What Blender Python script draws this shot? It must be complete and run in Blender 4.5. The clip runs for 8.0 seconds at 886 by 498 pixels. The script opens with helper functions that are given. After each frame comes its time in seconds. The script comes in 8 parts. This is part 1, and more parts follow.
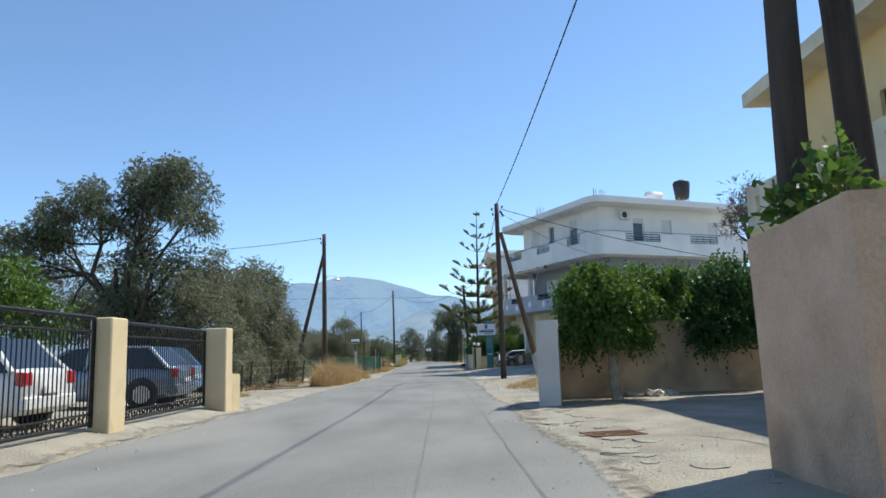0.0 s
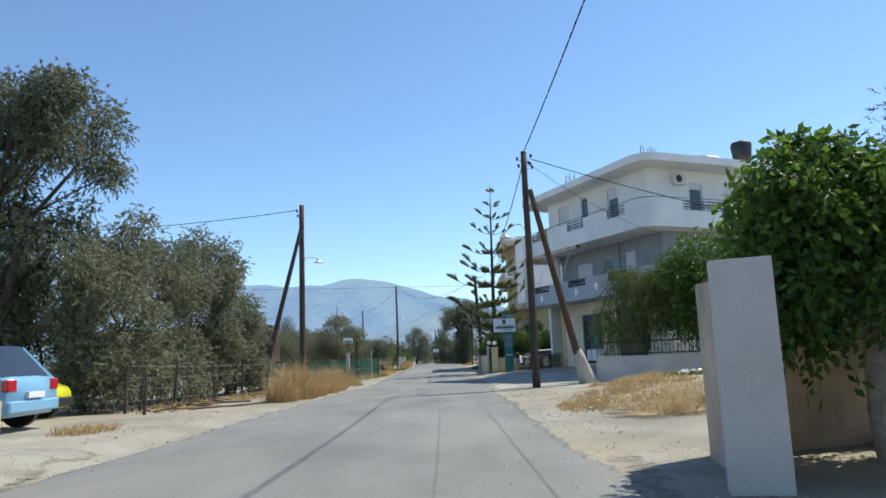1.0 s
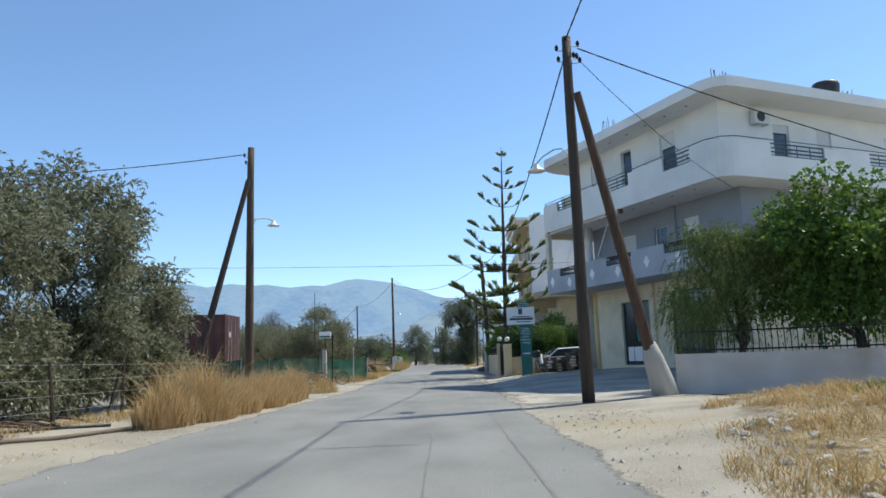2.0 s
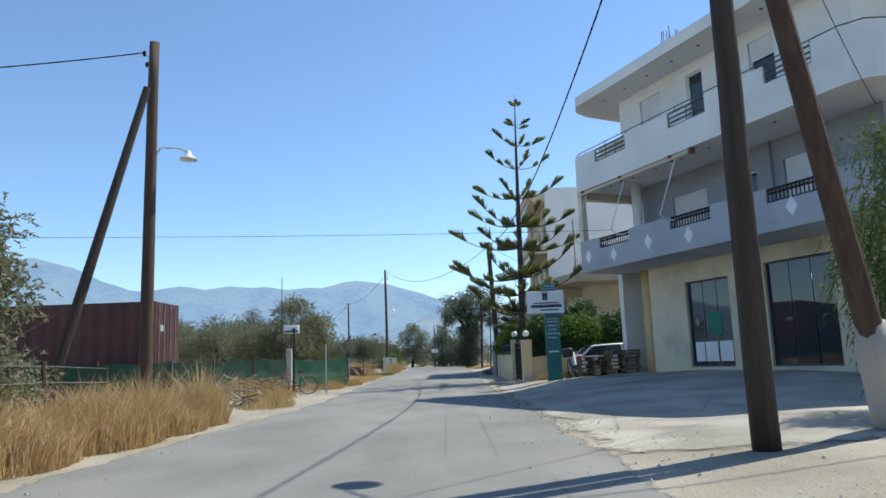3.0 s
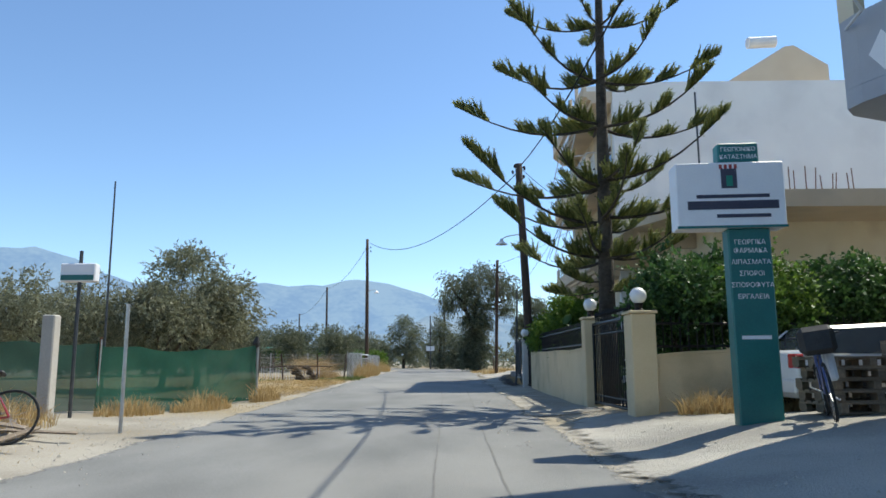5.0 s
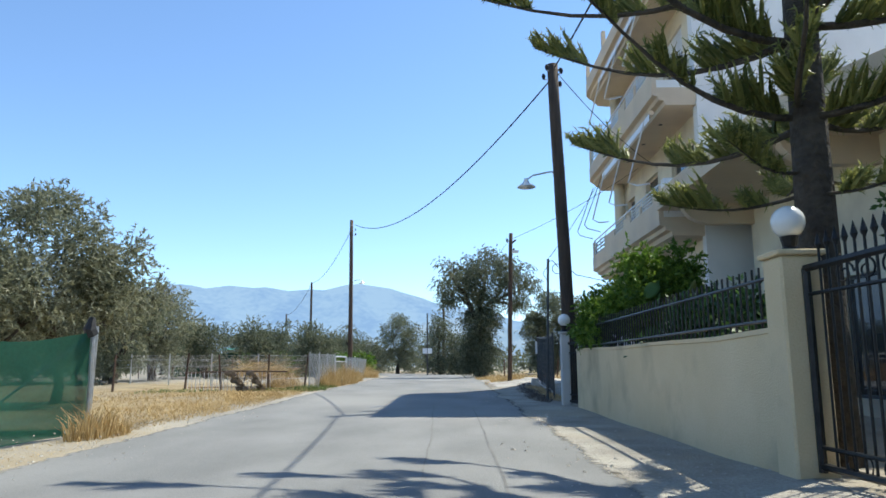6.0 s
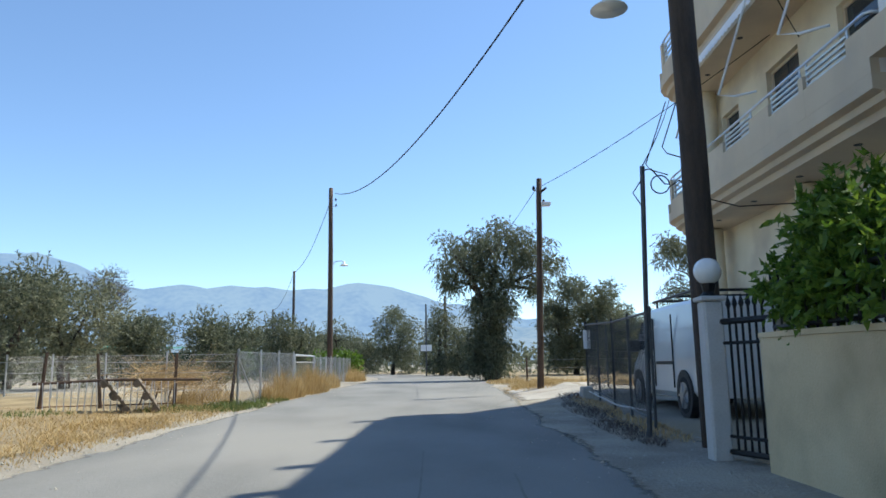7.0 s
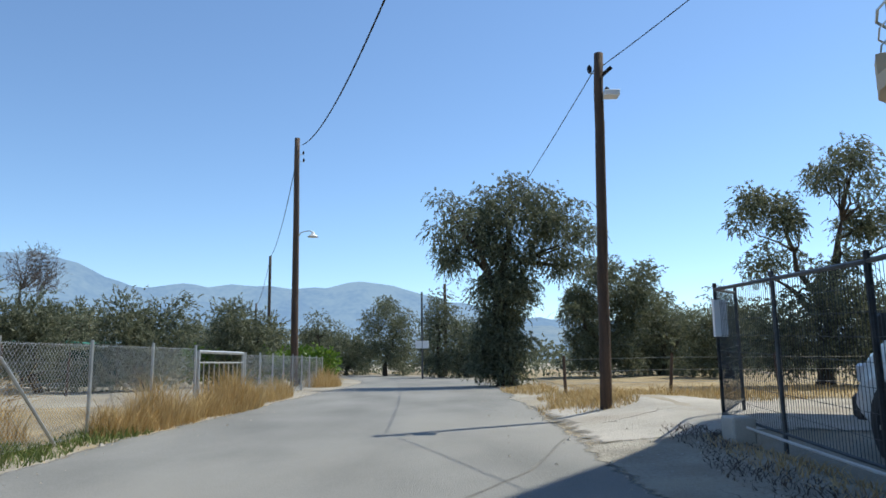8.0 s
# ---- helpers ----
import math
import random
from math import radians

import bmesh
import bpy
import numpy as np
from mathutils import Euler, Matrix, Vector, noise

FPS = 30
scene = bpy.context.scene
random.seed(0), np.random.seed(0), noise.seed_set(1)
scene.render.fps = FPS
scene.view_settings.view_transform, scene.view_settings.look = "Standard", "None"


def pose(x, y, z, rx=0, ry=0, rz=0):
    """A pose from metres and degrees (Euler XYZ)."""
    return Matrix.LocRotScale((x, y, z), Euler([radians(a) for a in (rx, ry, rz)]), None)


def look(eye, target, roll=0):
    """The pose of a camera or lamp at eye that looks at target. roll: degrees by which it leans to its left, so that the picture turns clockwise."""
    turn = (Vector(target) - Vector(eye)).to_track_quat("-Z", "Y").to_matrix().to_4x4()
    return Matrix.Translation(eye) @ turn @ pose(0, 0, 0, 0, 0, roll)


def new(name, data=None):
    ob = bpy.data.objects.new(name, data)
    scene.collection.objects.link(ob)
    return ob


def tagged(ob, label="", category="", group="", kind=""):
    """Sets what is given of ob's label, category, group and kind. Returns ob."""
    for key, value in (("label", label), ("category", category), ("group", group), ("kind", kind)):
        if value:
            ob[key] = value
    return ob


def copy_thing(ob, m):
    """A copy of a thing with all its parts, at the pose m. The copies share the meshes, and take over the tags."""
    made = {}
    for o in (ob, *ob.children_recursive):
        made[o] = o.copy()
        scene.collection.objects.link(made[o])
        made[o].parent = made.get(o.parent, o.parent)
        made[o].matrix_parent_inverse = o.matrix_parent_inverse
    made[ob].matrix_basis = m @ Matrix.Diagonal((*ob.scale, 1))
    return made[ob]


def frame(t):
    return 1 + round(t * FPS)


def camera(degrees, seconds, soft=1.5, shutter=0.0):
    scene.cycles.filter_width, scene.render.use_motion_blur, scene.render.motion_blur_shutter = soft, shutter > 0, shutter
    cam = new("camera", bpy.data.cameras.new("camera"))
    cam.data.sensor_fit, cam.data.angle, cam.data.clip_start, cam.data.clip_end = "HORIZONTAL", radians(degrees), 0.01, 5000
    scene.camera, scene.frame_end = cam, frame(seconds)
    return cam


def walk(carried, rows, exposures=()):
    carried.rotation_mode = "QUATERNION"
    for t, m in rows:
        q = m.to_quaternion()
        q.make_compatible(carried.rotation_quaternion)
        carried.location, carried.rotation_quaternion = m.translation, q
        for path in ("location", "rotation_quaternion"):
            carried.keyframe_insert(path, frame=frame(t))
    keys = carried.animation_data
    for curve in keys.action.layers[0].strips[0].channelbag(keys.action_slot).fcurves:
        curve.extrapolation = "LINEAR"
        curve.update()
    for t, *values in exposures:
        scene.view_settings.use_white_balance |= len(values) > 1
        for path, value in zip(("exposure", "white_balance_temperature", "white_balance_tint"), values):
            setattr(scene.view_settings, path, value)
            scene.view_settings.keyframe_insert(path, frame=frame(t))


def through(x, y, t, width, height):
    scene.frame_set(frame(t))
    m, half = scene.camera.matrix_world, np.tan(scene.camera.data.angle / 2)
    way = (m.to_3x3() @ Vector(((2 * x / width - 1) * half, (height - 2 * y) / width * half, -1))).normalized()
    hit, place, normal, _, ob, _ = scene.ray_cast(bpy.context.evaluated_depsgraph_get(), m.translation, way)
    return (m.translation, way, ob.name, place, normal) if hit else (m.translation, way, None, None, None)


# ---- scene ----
cam = camera(64.0, 8.0, soft=1.6)
PATH = [
    (0, (0.295, -6.551, 1.391), (0.303, -4.573, 1.686), -1.8),
    (0.5, (0.278, -1.79, 1.398), (0.27, 0.188, 1.695), -1.9),
    (1, (0.211, 3.042, 1.374), (0.199, 5.019, 1.674), -2.2),
    (1.5, (0.169, 7.862, 1.318), (0.16, 9.839, 1.617), -2.1),
    (2, (0.202, 12.76, 1.25), (0.183, 14.736, 1.553), -1.9),
    (2.2, (0.166, 14.396, 1.284), (0.149, 16.373, 1.585), -1.8),
    (3.3, (0.012, 24.671, 1.157), (-0.003, 26.647, 1.467), -2.3),
    (3.5, (0.021, 26.552, 1.223), (0.005, 28.529, 1.525), -2.4),
    (4, (0.002, 31.256, 1.17), (-0.012, 33.233, 1.475), -2.2),
    (4.2, (0.032, 32.759, 1.149), (0.011, 34.734, 1.459), -2.2),
    (5.3, (-0.043, 42.896, 0.995), (-0.066, 44.87, 1.31), 0.1),
    (5.5, (0.001, 44.692, 0.964), (-0.028, 46.666, 1.283), -0.0),
    (6, (0.017, 49.319, 1.007), (-0.007, 51.292, 1.333), -0.3),
    (6.5, (-0.025, 53.877, 1.077), (-0.051, 55.852, 1.394), -0.7),
    (7, (-0.08, 58.387, 1.113), (-0.107, 60.361, 1.434), -0.8),
    (7.5, (-0.065, 62.765, 1.137), (-0.098, 64.739, 1.454), -0.9),
    (8, (-0.071, 67.232, 1.169), (-0.103, 69.206, 1.487), -0.8),
]
walk(cam, [(t, look(eye, target, roll)) for t, eye, target, roll in PATH], exposures=[(0, 0.14, 6560, 5), (3.5, 0.2, 6580, 5), (5.5, 0.27, 6600, 5), (6, 0.48, 6480, 5), (6.5, 0.26, 6600, 5), (7, 0.36, 6650, 5), (7.5, 0.24, 6600, 5), (8, 0.06, 6560, 5)])

# ---- light: a clear summer sky and one sun, ahead and to the right ----
SUN = Vector((0.58, 0.365, 1.0)).normalized()
world = bpy.data.worlds.new("sky")
scene.world = world
world.use_nodes = True
wn = world.node_tree.nodes
sky = wn.new("ShaderNodeTexSky")
sky.sky_type = "NISHITA"
sky.sun_disc = False
sky.altitude = 1500.0
sky.sun_elevation = math.asin(SUN.z)
sky.sun_rotation = math.atan2(SUN.x, SUN.y)
sky.air_density, sky.dust_density, sky.ozone_density = 1.1, 0.3, 5.5
wn["Background"].inputs["Strength"].default_value = 0.175
world.node_tree.links.new(sky.outputs[0], wn["Background"].inputs["Color"])
sun = new("sun", bpy.data.lights.new("sun", "SUN"))
sun.data.energy, sun.data.angle, sun.data.color = 4.9, radians(0.55), (1.0, 0.95, 0.86)
sun.matrix_world = look((0, 0, 60), Vector((0, 0, 60)) - SUN)
# ---- materials ----
def mat(name, a, b, scale=3.0, rough=0.8, bump=0.3, fine=40.0, metal=0.0, c=None, c_scale=0.6, spread=0.5, piece=0.0, dist=0.02, stretch=None):
    """A rough surface: colours a and b mixed by broad and fine noise, c in large stains, relief from the fine noise."""
    m = bpy.data.materials.new(name)
    m.use_nodes = True
    n, l = m.node_tree.nodes, m.node_tree.links
    p = n["Principled BSDF"]
    tc = n.new("ShaderNodeTexCoord")
    src = tc.outputs["Object"]
    if stretch:
        mp = n.new("ShaderNodeMapping")
        mp.inputs["Scale"].default_value = stretch
        l.new(src, mp.inputs["Vector"])
        src = mp.outputs[0]
    broad, small = n.new("ShaderNodeTexNoise"), n.new("ShaderNodeTexNoise")
    broad.inputs["Scale"].default_value, broad.inputs["Detail"].default_value = scale, 6
    small.inputs["Scale"].default_value, small.inputs["Detail"].default_value = fine, 4
    for t in (broad, small):
        l.new(src, t.inputs["Vector"])
    add = n.new("ShaderNodeMath")
    add.operation = "MULTIPLY_ADD"
    l.new(small.outputs[0], add.inputs[0])
    add.inputs[1].default_value = 0.6
    l.new(broad.outputs[0], add.inputs[2])
    ramp = n.new("ShaderNodeMapRange")
    ramp.inputs["From Min"].default_value, ramp.inputs["From Max"].default_value = 0.8 - spread / 2, 0.8 + spread / 2
    l.new(add.outputs[0], ramp.inputs["Value"])
    mix = n.new("ShaderNodeMix")
    mix.data_type = "RGBA"
    l.new(ramp.outputs[0], mix.inputs["Factor"])
    mix.inputs["A"].default_value, mix.inputs["B"].default_value = (*a, 1), (*b, 1)
    col = mix.outputs["Result"]
    if c:
        big = n.new("ShaderNodeTexNoise")
        big.inputs["Scale"].default_value, big.inputs["Detail"].default_value = c_scale, 8
        l.new(src, big.inputs["Vector"])
        r2 = n.new("ShaderNodeMapRange")
        r2.inputs["From Min"].default_value, r2.inputs["From Max"].default_value = 0.5, 0.68
        l.new(big.outputs[0], r2.inputs["Value"])
        m2 = n.new("ShaderNodeMix")
        m2.data_type = "RGBA"
        l.new(r2.outputs[0], m2.inputs["Factor"])
        l.new(col, m2.inputs["A"])
        m2.inputs["B"].default_value = (*c, 1)
        col = m2.outputs["Result"]
    if piece:
        oi, hsv, mr = n.new("ShaderNodeObjectInfo"), n.new("ShaderNodeHueSaturation"), n.new("ShaderNodeMapRange")
        mr.inputs["To Min"].default_value, mr.inputs["To Max"].default_value = 1 - piece, 1 + piece
        l.new(oi.outputs["Random"], mr.inputs["Value"])
        l.new(mr.outputs[0], hsv.inputs["Value"])
        l.new(col, hsv.inputs["Color"])
        col = hsv.outputs[0]
    l.new(col, p.inputs["Base Color"])
    p.inputs["Roughness"].default_value, p.inputs["Metallic"].default_value = rough, metal
    if bump:
        bp = n.new("ShaderNodeBump")
        bp.inputs["Strength"].default_value, bp.inputs["Distance"].default_value = bump, dist
        l.new(small.outputs[0], bp.inputs["Height"])
        l.new(bp.outputs[0], p.inputs["Normal"])
    return m


def leaf_mat(name, a, b, through=0.35, rough=0.55):
    """Leaves: each one of its own shade, lit through from behind."""
    m = bpy.data.materials.new(name)
    m.use_nodes = True
    n, l = m.node_tree.nodes, m.node_tree.links
    p, out = n["Principled BSDF"], n["Material Output"]
    geo, mix, tr, ms = n.new("ShaderNodeNewGeometry"), n.new("ShaderNodeMix"), n.new("ShaderNodeBsdfTranslucent"), n.new("ShaderNodeMixShader")
    mix.data_type = "RGBA"
    mix.inputs["A"].default_value, mix.inputs["B"].default_value = (*a, 1), (*b, 1)
    l.new(geo.outputs["Random Per Island"], mix.inputs["Factor"])
    l.new(mix.outputs["Result"], p.inputs["Base Color"])
    l.new(mix.outputs["Result"], tr.inputs["Color"])
    p.inputs["Roughness"].default_value = rough
    ms.inputs[0].default_value = through
    l.new(p.outputs[0], ms.inputs[1])
    l.new(tr.outputs[0], ms.inputs[2])
    l.new(ms.outputs[0], out.inputs["Surface"])
    return m


def paint_mat(name, col, rough=0.3, coat=0.6, metal=0.0):
    m = mat(name, [v * 0.94 for v in col], col, 2.0, rough, 0.0, 30.0, metal)
    m.node_tree.nodes["Principled BSDF"].inputs["Coat Weight"].default_value = coat
    return m


def glass_mat(name, col, rough=0.03):
    m = mat(name, [v * 0.8 for v in col], col, 1.5, rough, 0.0, 8.0)
    m.node_tree.nodes["Principled BSDF"].inputs["Specular IOR Level"].default_value = 0.8
    return m


def net_mat(name, a, b, open_part):
    """Woven shade net: cloth with open gaps between the threads."""
    m = mat(name, a, b, 1.2, 0.9, 0.2, 25.0)
    n, l = m.node_tree.nodes, m.node_tree.links
    p, out = n["Principled BSDF"], n["Material Output"]
    tr, ms, ts, m3 = n.new("ShaderNodeBsdfTransparent"), n.new("ShaderNodeMixShader"), n.new("ShaderNodeBsdfTranslucent"), n.new("ShaderNodeMixShader")
    ts.inputs["Color"].default_value = (*b, 1)
    m3.inputs[0].default_value = 0.4
    l.new(p.outputs[0], m3.inputs[1])
    l.new(ts.outputs[0], m3.inputs[2])
    ms.inputs[0].default_value = open_part
    l.new(m3.outputs[0], ms.inputs[1])
    l.new(tr.outputs[0], ms.inputs[2])
    l.new(ms.outputs[0], out.inputs["Surface"])
    return m


def edged(m, grain=4.0):
    """A sheet that thins out and crumbles along its border."""
    n, l = m.node_tree.nodes, m.node_tree.links
    p, out = n["Principled BSDF"], n["Material Output"]
    at, tc, nz = n.new("ShaderNodeAttribute"), n.new("ShaderNodeTexCoord"), n.new("ShaderNodeTexNoise")
    at.attribute_name = "border"
    nz.inputs["Scale"].default_value, nz.inputs["Detail"].default_value, nz.inputs["Roughness"].default_value = grain, 8, 0.7
    l.new(tc.outputs["Object"], nz.inputs["Vector"])
    add, mr = n.new("ShaderNodeMath"), n.new("ShaderNodeMapRange")
    add.operation = "MULTIPLY_ADD"
    add.inputs[1].default_value = 0.9
    l.new(at.outputs["Fac"], add.inputs[0])
    l.new(nz.outputs[0], add.inputs[2])
    mr.inputs["From Min"].default_value, mr.inputs["From Max"].default_value = 0.72, 0.95
    l.new(add.outputs[0], mr.inputs["Value"])
    tr, ms = n.new("ShaderNodeBsdfTransparent"), n.new("ShaderNodeMixShader")
    l.new(mr.outputs[0], ms.inputs[0])
    l.new(tr.outputs[0], ms.inputs[1])
    l.new(p.outputs[0], ms.inputs[2])
    l.new(ms.outputs[0], out.inputs["Surface"])
    return m


ASPHALT = edged(mat("worn_asphalt", (0.148, 0.147, 0.137), (0.232, 0.229, 0.213), 0.8, 0.88, 0.5, 70.0, c=(0.255, 0.246, 0.222), c_scale=0.22, spread=0.42, dist=0.012, stretch=(1, 0.45, 1)), 3.0)
TAR = mat("tar_seam", (0.117, 0.112, 0.097), (0.180, 0.171, 0.149), 3.0, 0.7, 0.2)
DUST = mat("dusty_earth", (0.239, 0.213, 0.168), (0.383, 0.349, 0.286), 0.5, 0.95, 0.6, 40.0, c=(0.324, 0.266, 0.171), c_scale=0.12, spread=0.34, dist=0.03)
FIELD = edged(mat("dry_field", (0.234, 0.171, 0.086), (0.396, 0.310, 0.171), 1.3, 0.95, 1.0, 18.0, c=(0.270, 0.230, 0.162), c_scale=0.25, spread=0.3, dist=0.06), 2.0)
CONCRETE = mat("worn_concrete", (0.38, 0.36, 0.32), (0.52, 0.49, 0.44), 0.8, 0.9, 0.4, 50.0, c=(0.30, 0.28, 0.25), c_scale=0.5)
APRON = edged(mat("dusty_broken_concrete", (0.243, 0.221, 0.180), (0.396, 0.365, 0.302), 1.1, 0.95, 1.0, 28.0, c=(0.360, 0.310, 0.230), c_scale=0.4, spread=0.32, dist=0.04))
DRIVE = edged(mat("pale_drive_concrete", (0.324, 0.302, 0.261), (0.468, 0.436, 0.383), 0.8, 0.92, 0.8, 40.0, c=(0.306, 0.270, 0.216), c_scale=0.4, spread=0.32, dist=0.03))
SLAB = mat("broken_slab_concrete", (0.261, 0.239, 0.194), (0.405, 0.373, 0.310), 1.1, 0.95, 1.0, 28.0, dist=0.04)
PALEBARK = mat("limewashed_bark", (0.28, 0.24, 0.19), (0.46, 0.41, 0.34), 5.0, 0.95, 0.8, 20.0, dist=0.03)
YARD = edged(mat("dusty_yard_surface", (0.265, 0.248, 0.212), (0.435, 0.41, 0.352), 0.5, 0.9, 0.9, 45.0, c=(0.48, 0.44, 0.37), c_scale=0.25, spread=0.3, dist=0.03))
PALE_CONC = mat("pale_concrete", (0.50, 0.48, 0.45), (0.62, 0.60, 0.57), 1.6, 0.9, 0.4, 45.0, c=(0.42, 0.39, 0.35), c_scale=0.7)
CREAM = mat("cream_render", (0.68, 0.60, 0.44), (0.77, 0.69, 0.53), 1.2, 0.9, 0.25, 60.0, c=(0.58, 0.50, 0.38), c_scale=0.8)
WALLCREAM = mat("cream_wall_render", (0.62, 0.49, 0.29), (0.72, 0.585, 0.375), 1.0, 0.9, 0.4, 55.0, c=(0.46, 0.365, 0.22), c_scale=0.9)
YELLOW = mat("ochre_render", (0.68, 0.50, 0.24), (0.76, 0.58, 0.31), 1.0, 0.9, 0.25, 60.0)
BEIGE = mat("beige_render", (0.58, 0.47, 0.34), (0.66, 0.55, 0.41), 1.0, 0.9, 0.25, 60.0, c=(0.52, 0.43, 0.33))
WHITE = mat("white_render", (0.74, 0.74, 0.73), (0.82, 0.82, 0.80), 0.7, 0.85, 0.2, 60.0, c=(0.68, 0.68, 0.67), c_scale=0.4)
GREY = mat("grey_render", (0.27, 0.29, 0.33), (0.33, 0.35, 0.39), 0.8, 0.85, 0.2, 60.0)
PALEGREY = mat("pale_grey_render", (0.38, 0.40, 0.44), (0.45, 0.47, 0.51), 0.8, 0.85, 0.2, 60.0, c=(0.36, 0.37, 0.41))
RAWPLASTER = mat("rough_plaster", (0.48, 0.37, 0.265), (0.64, 0.51, 0.38), 2.2, 0.95, 0.8, 30.0, c=(0.36, 0.29, 0.22), c_scale=1.0, dist=0.03)
BROWNPLASTER = mat("brown_plaster", (0.50, 0.335, 0.225), (0.66, 0.47, 0.33), 2.2, 0.95, 0.8, 30.0, c=(0.36, 0.25, 0.17), c_scale=1.0, dist=0.03)
WOOD = mat("creosoted_wood", (0.035, 0.026, 0.020), (0.09, 0.062, 0.045), 2.0, 0.8, 0.7, 30.0, stretch=(6, 6, 0.5))
BROWNWOOD = mat("weathered_pole_wood", (0.055, 0.034, 0.024), (0.125, 0.078, 0.052), 2.0, 0.85, 0.7, 30.0, stretch=(6, 6, 0.5))
GREYWOOD = mat("grey_pallet_wood", (0.13, 0.10, 0.07), (0.27, 0.215, 0.155), 2.0, 0.9, 0.5, 25.0, piece=0.25)
BARK = mat("olive_bark", (0.035, 0.028, 0.021), (0.095, 0.077, 0.058), 4.0, 0.95, 1.0, 18.0, dist=0.05)
IRON = mat("black_iron", (0.012, 0.012, 0.013), (0.03, 0.03, 0.03), 6.0, 0.45, 0.1, metal=0.6)
GREYIRON = mat("painted_grey_iron", (0.05, 0.055, 0.06), (0.10, 0.105, 0.11), 6.0, 0.5, 0.1, metal=0.4)
GALV = mat("galvanised_steel", (0.40, 0.41, 0.41), (0.56, 0.57, 0.57), 8.0, 0.45, 0.1, metal=0.7)
RAIL = mat("brushed_rail", (0.55, 0.56, 0.57), (0.66, 0.67, 0.68), 8.0, 0.35, 0.0, metal=0.8)
RUSTRED = mat("faded_red_steel", (0.055, 0.014, 0.013), (0.085, 0.024, 0.02), 1.5, 0.6, 0.2, 30.0, c=(0.10, 0.045, 0.03))
RUST = mat("rusty_steel", (0.12, 0.055, 0.03), (0.24, 0.11, 0.05), 4.0, 0.9, 0.4)
WIRE = mat("cable_sheath", (0.010, 0.010, 0.011), (0.022, 0.022, 0.022), 5.0, 0.95, 0.0)
GLASS = glass_mat("window_glass", (0.03, 0.04, 0.05))
SHUTTER = mat("white_shutter", (0.62, 0.63, 0.65), (0.72, 0.73, 0.74), 2.0, 0.6, 0.1)
CURTAIN = mat("pale_curtain", (0.55, 0.57, 0.60), (0.70, 0.71, 0.73), 4.0, 0.9, 0.1)
DARKROOM = mat("dark_interior", (0.02, 0.02, 0.022), (0.05, 0.05, 0.05), 2.0, 0.9, 0.0)
SIGNGREEN = mat("sign_green", (0.008, 0.11, 0.105), (0.015, 0.16, 0.15), 2.0, 0.4, 0.0)
SIGNWHITE = mat("sign_white", (0.76, 0.76, 0.78), (0.84, 0.84, 0.85), 2.0, 0.35, 0.0)
INK = mat("sign_ink", (0.03, 0.03, 0.06), (0.05, 0.05, 0.08), 5.0, 0.5, 0.0)
REDINK = mat("red_ink", (0.30, 0.03, 0.02), (0.36, 0.05, 0.04), 5.0, 0.5, 0.0)
RUBBER = mat("tyre_rubber", (0.012, 0.012, 0.012), (0.03, 0.03, 0.03), 8.0, 0.85, 0.2)
ALLOY = mat("alloy_rim", (0.40, 0.41, 0.42), (0.55, 0.56, 0.57), 8.0, 0.35, 0.0, metal=0.8)
PLASTIC = mat("black_plastic", (0.015, 0.015, 0.016), (0.035, 0.035, 0.035), 5.0, 0.55, 0.0)
REDLENS = paint_mat("red_lens", (0.45, 0.015, 0.02), 0.15, 0.8)
CLEARLENS = paint_mat("clear_lens", (0.65, 0.66, 0.68), 0.1, 0.8)
OPAL = paint_mat("opal_globe", (0.80, 0.79, 0.76), 0.25, 0.3)
STONE = mat("rubble_stone", (0.40, 0.37, 0.31), (0.60, 0.56, 0.49), 3.0, 0.95, 0.6, 20.0, piece=0.25)
PLASTICSHEET = mat("white_plastic_sheet", (0.62, 0.62, 0.60), (0.78, 0.78, 0.76), 4.0, 0.5, 0.3)
NETGREEN = net_mat("green_shade_net", (0.012, 0.075, 0.045), (0.025, 0.135, 0.085), 0.12)
NETDARK = net_mat("dark_shade_net", (0.014, 0.05, 0.036), (0.025, 0.085, 0.06), 0.14)
TARP = mat("green_tarpaulin", (0.01, 0.16, 0.11), (0.02, 0.26, 0.18), 1.5, 0.6, 0.2)
BLACKTANK = mat("black_plastic_tank", (0.012, 0.012, 0.013), (0.03, 0.03, 0.032), 4.0, 0.6, 0.1)
OLIVE = leaf_mat("olive_leaves", (0.092, 0.100, 0.053), (0.33, 0.335, 0.215), 0.40)
OLIVEDARK = leaf_mat("dark_olive_leaves", (0.058, 0.072, 0.038), (0.245, 0.262, 0.168), 0.42)
GREENLEAF = leaf_mat("green_leaves", (0.04, 0.09, 0.014), (0.16, 0.26, 0.04), 0.42)
HEDGELEAF = leaf_mat("hedge_leaves", (0.025, 0.065, 0.016), (0.085, 0.17, 0.04), 0.36)
LIMELEAF = leaf_mat("lime_leaves", (0.05, 0.12, 0.012), (0.19, 0.29, 0.035), 0.36)
PINELEAF = leaf_mat("araucaria_needles", (0.10, 0.125, 0.03), (0.36, 0.36, 0.11), 0.45)
STRAW = leaf_mat("dry_straw", (0.34, 0.22, 0.08), (0.60, 0.45, 0.22), 0.3, 0.8)
REED = leaf_mat("dry_reed", (0.36, 0.235, 0.10), (0.66, 0.49, 0.26), 0.3, 0.8)
WEED = leaf_mat("roadside_weeds", (0.06, 0.10, 0.02), (0.20, 0.24, 0.07), 0.3, 0.8)
